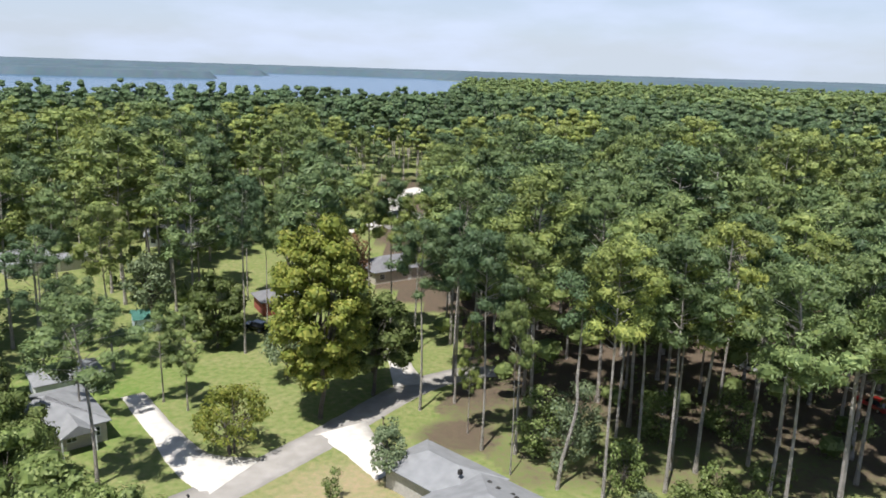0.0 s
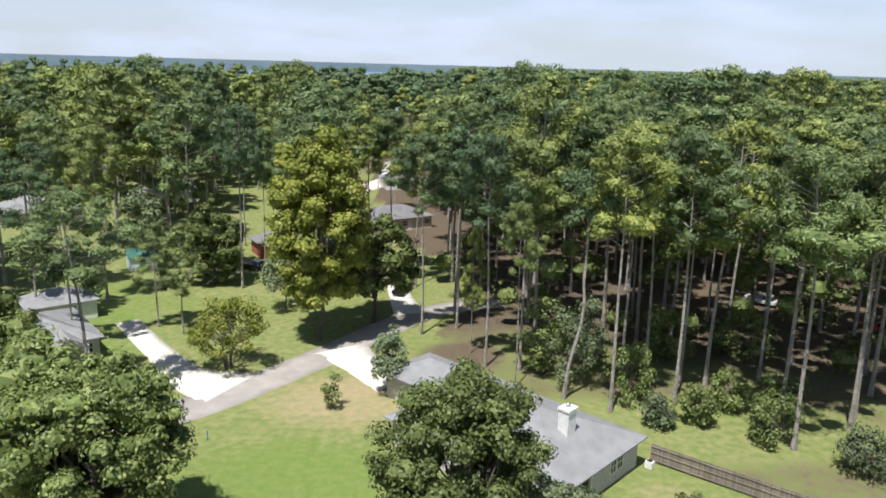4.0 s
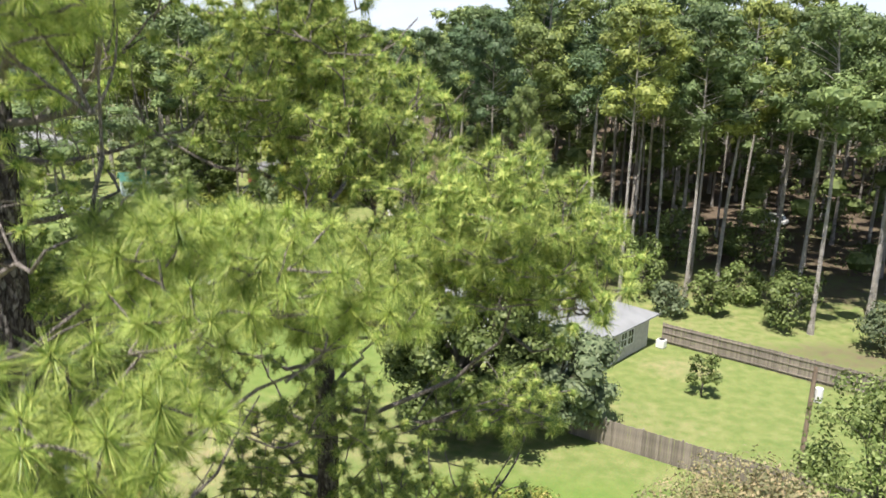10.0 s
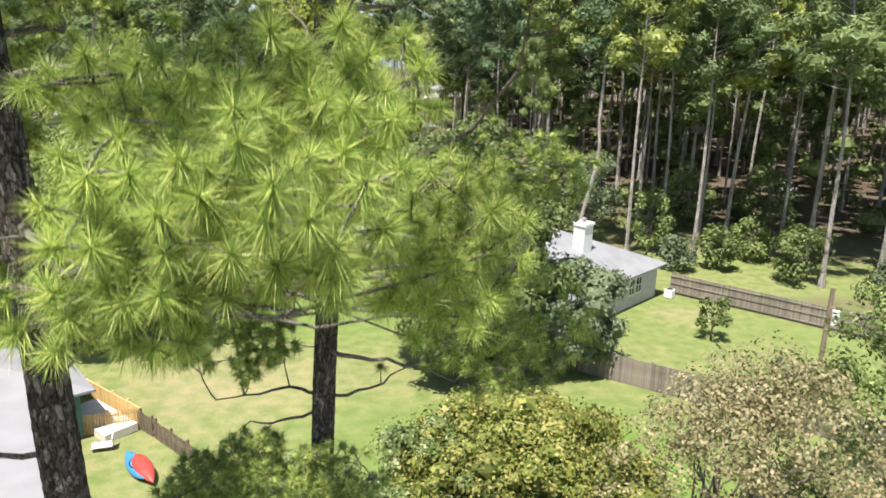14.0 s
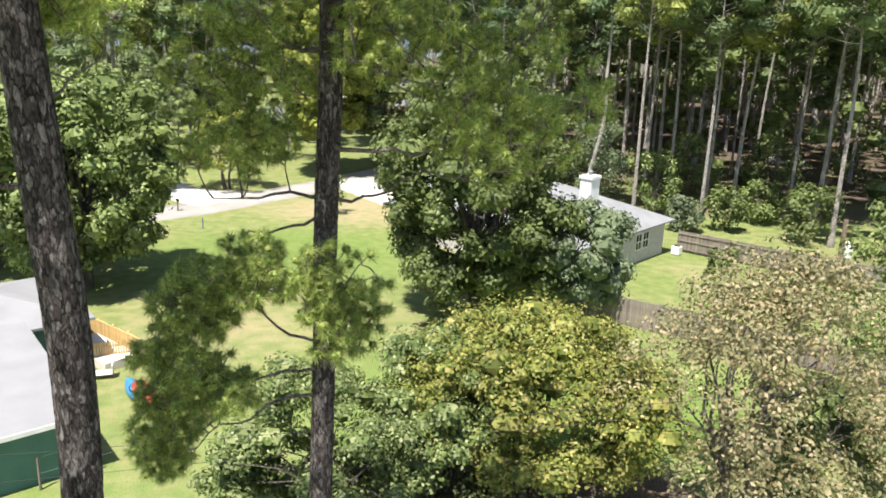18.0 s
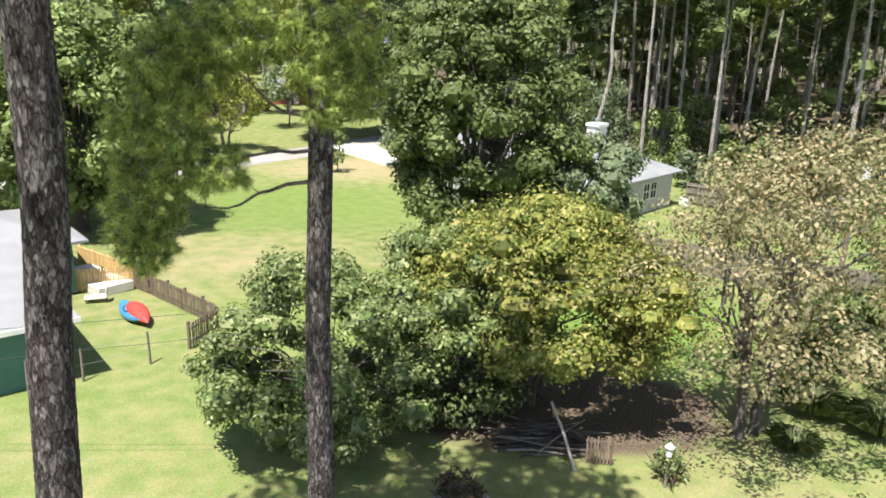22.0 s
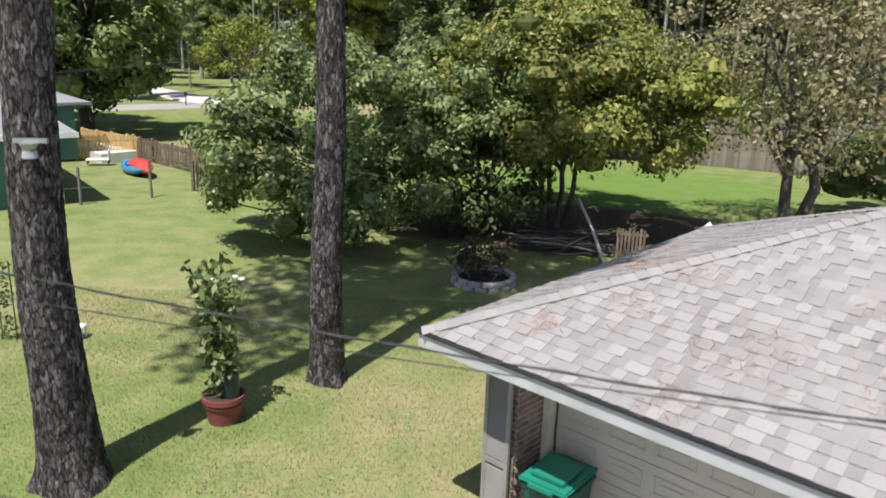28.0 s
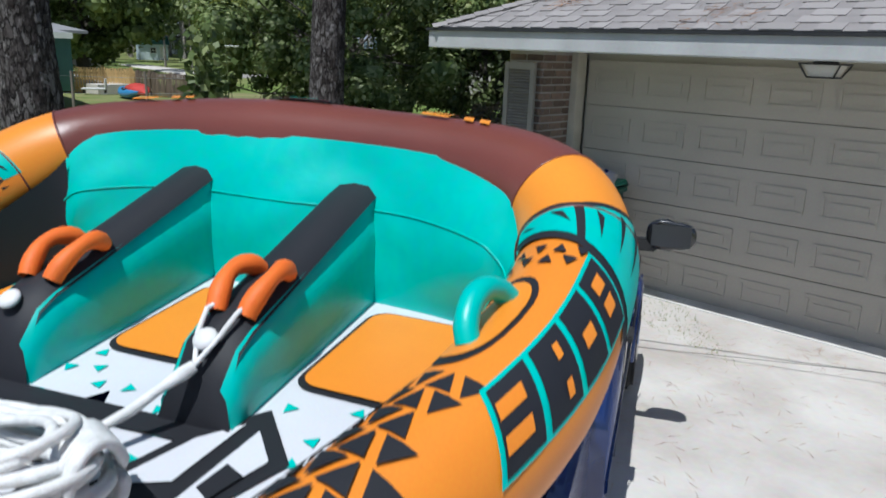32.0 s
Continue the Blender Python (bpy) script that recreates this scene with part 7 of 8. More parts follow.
def body_ring(y, hw, z0, z1, tuck=0.05, crown=0.02):
    """A cross-section of the lower body at y."""
    return [(-hw + tuck, y, z0), (hw - tuck, y, z0), (hw, y, z0 + 0.25), (hw, y, z1 - 0.16), (hw - 0.06, y, z1 - 0.03), (hw * 0.5, y, z1 + crown * 0.7), (0, y, z1 + crown), (-hw * 0.5, y, z1 + crown * 0.7), (-hw + 0.06, y, z1 - 0.03), (-hw, y, z1 - 0.16), (-hw, y, z0 + 0.25)]


bm = loft([body_ring(2.02, 0.66, 0.48, 0.86), body_ring(1.97, 0.80, 0.40, 1.00), body_ring(1.80, 0.87, 0.36, 1.07), body_ring(1.2, 0.90, 0.34, 1.13), body_ring(0.72, 0.92, 0.34, 1.17)])
part("front_body", bm, BLUE, tk, smooth=True)
bm = loft([body_ring(0.715, 0.92, 0.34, 1.17, crown=0.0), body_ring(-0.3, 0.93, 0.34, 1.16, crown=0.0), body_ring(-1.48, 0.93, 0.34, 1.16, crown=0.0)])
part("cab_body", bm, BLUE, tk, smooth=True)
# bed: two sides, front wall, tailgate and floor
for s in (-1, 1):
    bm = bmesh.new()
    box(bm, s * 0.87 - 0.06 * (s > 0), -3.45, 0.40, s * 0.87 + 0.06 * (s < 0), -1.50, 1.17, 0.02)
    part("bed_side", bm, BLUE, tk)
boxpart("bed_wall", (-0.86, -1.56, 0.55, 0.86, -1.50, 1.16), BLUE, tk, bevel=0.01)
boxpart("tailgate", (-0.86, -3.45, 0.5, 0.86, -3.39, 1.16), BLUE, tk, bevel=0.015)
boxpart("bed_floor", (-0.86, -3.39, 0.60, 0.86, -1.56, 0.66), BLACK, tk)
# cab: pillars, roof and glass
RZ = 1.83
bt = [(-0.84, -1.46, 1.14), (0.84, -1.46, 1.14), (0.86, 0.70, 1.15), (-0.86, 0.70, 1.15)]
tp = [(-0.73, -1.24, RZ - 0.13), (0.73, -1.24, RZ - 0.13), (0.71, 0.04, RZ - 0.13), (-0.71, 0.04, RZ - 0.13)]


def ring_at(f, grow=0.0):
    return [tuple(a[i] + (b[i] - a[i]) * f + (grow * (1 if a[i] > 0 else -1) if i == 0 else 0) for i in range(3)) for a, b in zip(bt, tp)]


bm = loft([ring_at(0.02, -0.012), ring_at(0.985, -0.012)])
part("cabin_glass", bm, GLASS, tk, "dark tinted cab windows")
nx_, ny_ = 11, 15
V = []
for j in range(ny_):
    v = j / (ny_ - 1)
    for i in range(nx_):
        u = i / (nx_ - 1) * 2 - 1
        edge = max(abs(u) ** 6, abs(2 * v - 1) ** 8)
        V.append((u * (0.80 - 0.02 * v), -1.30 + v * 1.42, RZ - 0.085 * edge - 0.03 * u * u - 0.02 * (2 * v - 1) ** 2))
F = [(j * nx_ + i, j * nx_ + i + 1, (j + 1) * nx_ + i + 1, (j + 1) * nx_ + i) for j in range(ny_ - 1) for i in range(nx_ - 1)]
roof_ob = raw("roof", np.array(V), np.array(F), BLUE, tk, True)
sol = roof_ob.modifiers.new("thick", "SOLIDIFY")
sol.thickness = 0.03
for i, (a, b) in enumerate(zip(bt, tp)):
    raw("pillar", *tube([a, tuple((p + q) / 2 for p, q in zip(a, b)), b], [0.05, 0.04, 0.04], 8), BLUE, tk, True)
for s in (-1, 1):
    raw("roof_rail", *tube([(s * 0.755, -1.24, RZ - 0.14), (s * 0.765, -0.6, RZ - 0.125), (s * 0.735, 0.05, RZ - 0.14)], 0.035, 8), BLUE, tk, True)
    raw("pillar", *tube([(s * 0.865, -0.55, 1.15), (s * 0.74, -0.52, RZ - 0.13)], 0.028, 8), BLACK, tk, True)
    boxpart("window_seal", (s * 0.875 - 0.012, -1.40, 1.150, s * 0.875 + 0.012, 0.60, 1.175), BLACK, tk)
    boxpart("door_seam", (s * 0.931 - 0.003, -0.60, 0.42, s * 0.931 + 0.003, -0.592, 1.14), BLACK, tk)
    boxpart("door_seam", (s * 0.931 - 0.003, 0.60, 0.42, s * 0.931 + 0.003, 0.608, 1.14), BLACK, tk)
    boxpart("side_moulding", (s * 0.935 - 0.008, -1.4, 0.70, s * 0.935 + 0.008, 1.55, 0.76), BLUE, tk, bevel=0.004)
    boxpart("door_handle", (s * 0.945 - 0.015, -0.52, 0.98, s * 0.945 + 0.015, -0.36, 1.02), BLACK, tk, bevel=0.008)
    # mirrors
    bm = bmesh.new()
    bmesh.ops.create_uvsphere(bm, u_segments=20, v_segments=12, radius=1.0)
    for v in bm.verts:
        x, y, z = v.co
        v.co = Vector((math.copysign(abs(x) ** 0.7, x) * 0.135, max(y, -0.35) * 0.10, math.copysign(abs(z) ** 0.75, z) * 0.085 * (1.05 if x * s < 0 else 0.92)))
    bmesh.ops.transform(bm, matrix=pose(s * 1.09, 0.22, 1.37), verts=bm.verts)
    mi = part("mirror", bm, CAR_BLACK, tk, "rounded black door mirror", True)
    boxpart("mirror_glass", (-0.105, -0.041, -0.06, 0.105, -0.037, 0.06), GLASS, mi, m=pose(s * 1.09, 0.22, 1.37))
    boxpart("mirror_arm", (min(s * 0.86, s * 1.02), 0.19, 1.27, max(s * 0.86, s * 1.02), 0.25, 1.34), BLACK, mi, bevel=0.01)
    # headlights and wheels
    boxpart("headlight", (s * 0.62 - 0.16, 1.93, 0.72, s * 0.62 + 0.16, 2.0, 0.88), WHITE, tk, bevel=0.02)
    for y in (1.22, -2.55):
        bm = bmesh.new()
        cyl(bm, 0.345, 0.345, -0.11, 0.11, 32, Matrix.Translation((s * 0.85, y, 0.345)) @ Matrix.Rotation(math.pi / 2, 4, "Y"))
        bmesh.ops.bevel(bm, geom=[e for e in bm.edges if len(e.link_faces) == 2 and any(len(f.verts) > 4 for f in e.link_faces)], offset=0.035, segments=3, affect="EDGES")
        wh = part("wheel", bm, TYRE, tk)
        bm = bmesh.new()
        cyl(bm, 0.21, 0.19, -0.118, 0.118, 24, Matrix.Translation((s * 0.85, y, 0.345)) @ Matrix.Rotation(math.pi / 2, 4, "Y"))
        part("rim", bm, CHROME, wh)
        a = np.linspace(0, np.pi, 14)
        raw("wheel_arch", *tube(np.stack([np.full(14, s * 0.925), y + np.cos(a) * 0.42, 0.36 + np.sin(a) * 0.42], 1), 0.035, 7), BLUE, tk, True)
for s in (-1, 1):
    raw("hood_crease", *tube([(s * 0.62, 0.74, 1.187), (s * 0.60, 1.3, 1.165), (s * 0.50, 1.80, 1.085)], 0.008, 6), BLUE, tk, True)
    raw("wiper", *tube([(s * 0.3 + 0.05, 0.74, 1.20), (s * 0.3 + 0.3, 0.66, 1.23)], 0.012, 6), BLACK, tk)
boxpart("cowl", (-0.78, 0.66, 1.165, 0.78, 0.76, 1.195), BLACK, tk, bevel=0.01)
boxpart("front_bumper", (-0.88, 1.90, 0.42, 0.88, 2.08, 0.62), CHROME, tk, bevel=0.04)
boxpart("rear_bumper", (-0.86, -3.62, 0.42, 0.86, -3.47, 0.60), CHROME, tk, bevel=0.03)

# ---- the inflatable towing tube on the bed ----
TUBE_M = pose(-0.552, 3.214, 1.42, 0, 0, -19.5)
ORANGE = mat("orange coated fabric", (0.82, 0.265, 0.020), (0.77, 0.23, 0.017), 0.42, 2, 200, relief=0.12, dist=0.002)
AMBER = mat("amber coated fabric", (0.84, 0.29, 0.022), (0.78, 0.25, 0.018), 0.42, 2, 200, relief=0.12, dist=0.002)
TEAL = mat("teal coated fabric", (0.016, 0.53, 0.455), (0.013, 0.48, 0.415), 0.38, 4, 30, relief=0.10, dist=0.008)
MAROON = mat("maroon ribbed fabric", (0.185, 0.054, 0.040), (0.145, 0.043, 0.033), 0.3, 2, 220, relief=0.3, dist=0.003)
NAVY = mat("near-black webbing fabric", (0.011, 0.012, 0.017), None, 0.65, 3, 160, relief=0.2, dist=0.002)
FLOORW = mat("pale grey deck fabric", (0.66, 0.67, 0.70), (0.60, 0.61, 0.645), 0.55, 2, 160, relief=0.12, dist=0.002)
REDH = mat("red-orange handle foam", (0.84, 0.17, 0.015), (0.75, 0.14, 0.012), 0.6, 6, 120, relief=0.3, dist=0.003)
ROPE = mat("white braided rope", (0.82, 0.82, 0.80), (0.66, 0.66, 0.64), 0.8, 30, 240, relief=0.6, dist=0.004)
to = thing("towing_tube", TUBE_M, "large orange, teal and maroon inflatable towing tube on the truck bed", "inflatable")
# centre line of the side tube: right front, right corner, back, left corner, left front
half_keys = [(0.565, -1.78, 0.12), (0.725, -1.40, 0.17), (0.84, -1.05, 0.23), (0.925, -0.75, 0.29), (0.952, -0.50, 0.35), (0.942, -0.24, 0.44), (0.862, -0.05, 0.53), (0.69, 0.05, 0.585), (0.40, 0.105, 0.612)]
keys = half_keys + [(0.0, 0.125, 0.62)] + [(-x, y, z) for x, y, z in half_keys[::-1]]
kk = np.array(keys, float)
tt = np.linspace(0, len(kk) - 1, 240)
CL = []
for t_ in tt:
    i = min(int(t_), len(kk) - 2)
    u = t_ - i
    p0, p1, p2, p3 = kk[max(i - 1, 0)], kk[i], kk[i + 1], kk[min(i + 2, len(kk) - 1)]
    CL.append(0.5 * (2 * p1 + (p2 - p0) * u + (2 * p0 - 5 * p1 + 4 * p2 - p3) * u * u + (3 * p1 - p0 - 3 * p2 + p3) * u ** 3))
CL = np.array(CL)
CR = 0.142             # the arms; the back tube is thinner
CT = np.gradient(CL, axis=0)
CT /= np.linalg.norm(CT, axis=1, keepdims=True)
OUT = np.cross(CT, [0, 0, 1.0])
OUT /= np.linalg.norm(OUT, axis=1, keepdims=True)
UPV = np.cross(OUT, CT)
CLEN = np.concatenate([[0], np.cumsum(np.linalg.norm(np.diff(CL, axis=0), axis=1))])


def skin(s, a, lift=0.0):
    """A place on the side tube: s metres along it from the right front, a degrees up from its outer side."""
    s = np.asarray(s, float)
    c, o, u = (np.stack([np.interp(s, CLEN, m[:, k]) for k in range(3)], -1) for m in (CL, OUT, UPV))
    a = np.radians(np.asarray(a, float))[..., None]
    half = CLEN[-1] / 2
    thick = 0.122 + (CR - 0.122) * smoothstep(0.45, 1.15, abs(s - half))
    return c + np.asarray(thick + lift)[..., None] * (np.cos(a) * o + np.sin(a) * u)


def skin_patch(name, outline, material, parent, lift=0.003, n=7, label=""):
    """A flat colour field that follows the tube: outline of (s, a), a quadrilateral or triangle."""
    q = outline if len(outline) == 4 else [outline[0], outline[1], outline[2], outline[2]]
    q = np.array(q, float)
    v, f = [], []
    for j in range(n):
        for i in range(n):
            u, w = i / (n - 1), j / (n - 1)
            p = (1 - w) * ((1 - u) * q[0] + u * q[1]) + w * ((1 - u) * q[3] + u * q[2])
            v.append(p)
    v = np.array(v)
    f = [(j * n + i, j * n + i + 1, (j + 1) * n + i + 1, (j + 1) * n + i) for j in range(n - 1) for i in range(n - 1)]
    ob = raw(name, skin(v[:, 0], v[:, 1], lift), np.array(f), material, parent, True)
    return tagged(ob, label)


TOTAL = CLEN[-1]


def section(s0, s1, material, label):
    s = np.linspace(s0, s1, max(6, int((s1 - s0) / 0.025)))
    a = np.linspace(0, 360, 36, endpoint=False)
    S, A = np.meshgrid(s, a, indexing="ij")
    puff = 0.004 * np.sin(S * 7)
    v = skin(S, A, puff).reshape(-1, 3)
    k = 36
    f = [(i * k + j, i * k + (j + 1) % k, (i + 1) * k + (j + 1) % k, (i + 1) * k + j) for i in range(len(s) - 1) for j in range(k)]
    return tagged(raw("tube_section", v, np.array(f), material, to, True), label)


right = CL[:, 0] > 0
S_COR = float(CLEN[right][np.argmin(abs(CL[right, 1] + 0.21))])     # where the orange arm meets the amber corner
S_BACK = float(CLEN[right][np.argmin(abs(CL[right, 1] + 0.03))])    # where the amber corner meets the maroon back
S_HAND = float(CLEN[right][np.argmin(abs(CL[right, 1] + 0.67))])    # the handle's middle
arm = section(0.0, S_COR, ORANGE, "orange side tube")
corner = section(S_COR, S_BACK, AMBER, "amber corner")
back = section(S_BACK, TOTAL - S_BACK, MAROON, "maroon ribbed back tube")
corner2 = section(TOTAL - S_BACK, TOTAL - S_COR, AMBER, "amber corner")
arm2 = section(TOTAL - S_COR, TOTAL, ORANGE, "orange side tube")
for s_ in (S_COR, S_BACK, TOTAL - S_BACK, TOTAL - S_COR):
    raw("seam", *tube(skin(np.full(36, s_), np.linspace(0, 360, 36, endpoint=False), 0.003), 0.0035, 5, True), MAROON, to, True)
rng = random.Random(3)
for ar, side in ((arm, 1), (arm2, -1)):
    def S(v):
        return v if side > 0 else TOTAL - v
    # lightning field in teal with a dark edge near the corner
    for q in ([(0.035, 165), (0.02, 92), (-0.15, 84), (-0.09, 165)], [(0.02, 92), (0.075, 10), (-0.30, -5), (-0.15, 84)]):
        skin_patch("dark_band", [(S(S_COR + a), b) for a, b in q], NAVY, ar, 0.002, 9)
    for q in ([(0.01, 160), (0.002, 97), (-0.125, 86), (-0.065, 156)], [(0.0, 88), (0.05, 14), (-0.255, 0), (-0.135, 78)]):
        skin_patch("teal_flash", [(S(S_COR + a), b) for a, b in q], TEAL, ar, 0.004, 9)
    for q in ([(-0.015, 118), (-0.02, 106), (-0.07, 96)], [(-0.01, 76), (-0.03, 68), (-0.11, 66)], [(0.02, 52), (0.0, 45), (-0.12, 46)], [(0.03, 30), (0.01, 23), (-0.15, 27)], [(-0.03, 150), (-0.035, 142), (-0.07, 128)]):
        skin_patch("dark_flash", [(S(S_COR + a), b) for a, b in q], NAVY, ar, 0.006, 4)
    # dark triangles that grow towards the front
    s, r_ = S_HAND + 0.30, 0
    while s > 0.1:
        size = 0.015 + 0.0011 * r_
        da = math.degrees(size / CR)
        step = da * (1.75 + 1.3 * max(0.0, 1 - r_ / 9))
        stag = step * 0.5 * (r_ % 2)
        c = 0
        a0 = 150.0 - stag
        while a0 > 8:
            clear = abs(s - S_HAND) < 0.22 and 80 < a0 < 165
            if not clear and not (a0 < 75 and s > S_HAND - 0.42 and s < S_HAND + 0.33):
                up_ = 1 if (c + r_) % 2 else -1
                skin_patch("triangle", [(S(s - size * up_), a0 - da), (S(s - size * up_), a0 + da), (S(s + size * up_), a0)], NAVY, ar, 0.003, 3)
            a0 -= step
            c += 1
        s -= size * (2.3 + 0.7 * max(0.0, 1 - r_ / 9))
        r_ += 1
    # block emblem: slanted dark blocks edged in teal
    for b, slots in enumerate((((0.035, 0.05, 0.30), (0.035, 0.05, 0.62)), ((0.03, 0.05, 0.38),), ((0.05, 0.02, 0.15), (0.05, 0.02, 0.62)), ((0.03, 0.075, 0.22), (0.03, 0.075, 0.6)))):
        s1 = S_HAND + 0.25 - b * 0.128
        lo, hi = 20.0, 68.0
        sl = 0.035                       # slant along the arm

        def E(u, v):
            return (S(s1 - 0.110 * u + sl * (v - 0.5) * 2), lo + (hi - lo) * v)
        skin_patch("emblem_edge", [E(-0.10, 1.07), E(1.10, 1.07), E(1.10, -0.07), E(-0.10, -0.07)], TEAL, ar, 0.0045)
        skin_patch("emblem_block", [E(0, 1), E(1, 1), E(1, 0), E(0, 0)], NAVY, ar, 0.0065)
        for u0, du, v0 in slots:
            skin_patch("emblem_slot", [E(0.28, v0 + 0.2), E(0.28 + du * 9, v0 + 0.2), E(0.28 + du * 9, v0), E(0.28, v0)], ORANGE, ar, 0.0085, 4)
    # handle on an oval patch
    aa = np.linspace(0, 2 * np.pi, 28, endpoint=False)
    sc, ac = S_HAND, 114
    for grow, m_, lift in ((1.18, NAVY, 0.005), (1.0, AMBER, 0.0075)):
        ov = np.array([(S(sc + 0.15 * grow * np.sign(math.cos(t)) * abs(math.cos(t)) ** 0.7), ac + 21 * grow * np.sign(math.sin(t)) * abs(math.sin(t)) ** 0.8) for t in aa])
        bmv = np.concatenate([[np.mean(ov, 0)], ov])
        vv = skin(bmv[:, 0], bmv[:, 1], lift)
        mid = skin((ov[:, 0] + S(sc)) / 2, (ov[:, 1] + ac) / 2, lift)
        vv = np.concatenate([vv, mid])
        f = [(0, 29 + i, 29 + (i + 1) % 28) for i in range(28)]
        f2 = [(1 + i, 1 + (i + 1) % 28, 29 + (i + 1) % 28, 29 + i) for i in range(28)]
        tri = f + [(a, b, c) for a, b, c, d_ in f2] + [(a, c, d_) for a, b, c, d_ in f2]
        raw("handle_patch", vv, np.array(tri), m_, ar, True)
    t = np.linspace(0, 1, 14)
    hp = skin(S(sc + 0.09) + (S(sc - 0.09) - S(sc + 0.09)) * t, np.full(14, ac), 0.0)
    hp = hp + (np.sin(t * np.pi) ** 0.6 * 0.06)[:, None] * (skin(S(sc), ac, 1.0) - skin(S(sc), ac, 0.0))
    raw("grab_handle", *tube(hp, 0.024, 10), TEAL, ar, True)
# emblem shapes on the maroon back
for s_ in (TOTAL / 2 + 0.62, TOTAL / 2 - 0.40):
    for x, w, a0, a1 in ((0.0, 0.09, 74, 81), (0.0, 0.09, 86, 93), (0.0, 0.09, 98, 105)):
        skin_patch("emblem", [(s_ - x, a0), (s_ - x - w, a0), (s_ - x - w, a1), (s_ - x, a1)], AMBER, back, 0.008, 4)
    for x in (0.11, 0.16):
        skin_patch("emblem", [(s_ - x, 74), (s_ - x - 0.03, 74), (s_ - x - 0.06, 105), (s_ - x - 0.03, 105)], AMBER, back, 0.008, 5)
ctr = TOTAL / 2 + 0.02
skin_patch("badge", [(ctr + 0.11, 96), (ctr - 0.11, 96), (ctr - 0.07, 68), (ctr + 0.07, 68)], NAVY, back, 0.009)
skin_patch("badge_field", [(ctr + 0.095, 94), (ctr - 0.095, 94), (ctr - 0.06, 71), (ctr + 0.06, 71)], MAROON, back, 0.011)
skin_patch("badge_line", [(ctr + 0.05, 90), (ctr - 0.05, 90), (ctr - 0.05, 87), (ctr + 0.05, 87)], TEAL, back, 0.013)
skin_patch("badge_line", [(ctr + 0.06, 84), (ctr - 0.06, 84), (ctr - 0.06, 80), (ctr + 0.06, 80)], TEAL, back, 0.013)
# floor: follows the inside of the tube
N = 41
V, F = [], []
sL = np.linspace(0.05, TOTAL - 0.05, 120)
rim_pts = np.stack([np.interp(sL, CLEN, CL[:, k]) for k in range(3)], 1)


def floor_z(x, y):
    return 0.20 + 0.09 * (y + 0.1) - 0.003 * np.cos(x * 9)


ctr_ = np.array([0.0, -0.75])
for r_ in np.linspace(0, 1, 14):
    for p in rim_pts:
        xy = ctr_ + (p[:2] * [0.97, 0.97] - ctr_) * r_
        V.append((xy[0], xy[1], float(floor_z(xy[0], xy[1]))))
F = [(j * 120 + i, j * 120 + i + 1, (j + 1) * 120 + i + 1, (j + 1) * 120 + i) for j in range(13) for i in range(119)]
floor_ob = raw("deck", np.array(V), np.array(F), FLOORW, to, True)
tagged(floor_ob, "pale grey fabric floor")


V = []
for z_, in_ in ((-0.24, 0.80), (-0.17, 0.90), (-0.02, 0.93), (0.08, 0.88)):
    for p in rim_pts:
        xy = ctr_ + (p[:2] - ctr_) * in_
        V.append((xy[0], xy[1], z_))
F = [(j * 120 + i, j * 120 + (i + 1) % 120, (j + 1) * 120 + (i + 1) % 120, (j + 1) * 120 + i) for j in range(3) for i in range(120)]
tagged(raw("hull", np.array(V), np.array(F), NAVY, to, True), "dark inflated base under the floor")


def on_floor(name, pts, material, lift, parent=None):
    n = len(pts)
    c = np.mean(pts, 0)
    ringv = []
    for fr in (0.0, 0.5, 1.0):
        for x, y in pts:
            q = c + (np.array([x, y]) - c) * fr
            ringv.append((q[0], q[1], float(floor_z(q[0], q[1])) + lift))
    f = [(k * n + i, k * n + (i + 1) % n, (k + 1) * n + (i + 1) % n, (k + 1) * n + i) for k in range(2) for i in range(n)]
    return raw(name, np.array(ringv), np.array(f), material, parent or floor_ob)


def round_rect(x0, y0, x1, y1, r):
    out = []
    for cx, cy, a0 in ((x1 - r, y1 - r, 0), (x0 + r, y1 - r, 90), (x0 + r, y0 + r, 180), (x1 - r, y0 + r, 270)):
        out += [(cx + r * math.cos(radians(a0 + k * 22.5)), cy + r * math.sin(radians(a0 + k * 22.5))) for k in range(5)]
    return out


for cx in (-0.56, 0.0, 0.56):
    on_floor("pad_edge", round_rect(cx - 0.185, -0.60, cx + 0.185, -0.15, 0.06), NAVY, 0.004)
    on_floor("seat_pad", round_rect(cx - 0.17, -0.585, cx + 0.17, -0.165, 0.05), AMBER, 0.010)
spread_ = []
for k in range(420):
    x, y = rng.uniform(-0.80, 0.80), rng.uniform(-1.05, -0.62)
    if any((x - q[0]) ** 2 + (y - q[1]) ** 2 < 0.072 ** 2 for q in spread_) or (y > -0.82 and any(abs(x - d_) < 0.11 for d_ in (-0.28, 0.28))):
        continue
    spread_.append((x, y))
    s = 0.021
    a = rng.uniform(0, 6.28)
    on_floor("triangle", [(x + s * math.cos(a + j * 2.094), y + s * math.sin(a + j * 2.094)) for j in range(3)], TEAL, 0.004)
on_floor("text_band", [(-0.62, -0.885), (0.37, -0.865), (0.37, -0.80), (-0.62, -0.82)], NAVY, 0.0055)
tc = bpy.data.curves.new("lettering", "FONT")
tc.body, tc.size, tc.align_x, tc.space_character = "FRAME TECHNOLOGY", 0.062, "CENTER", 1.35
tc.materials.append(LET)
tob = new("lettering", tc)
tob.parent = floor_ob
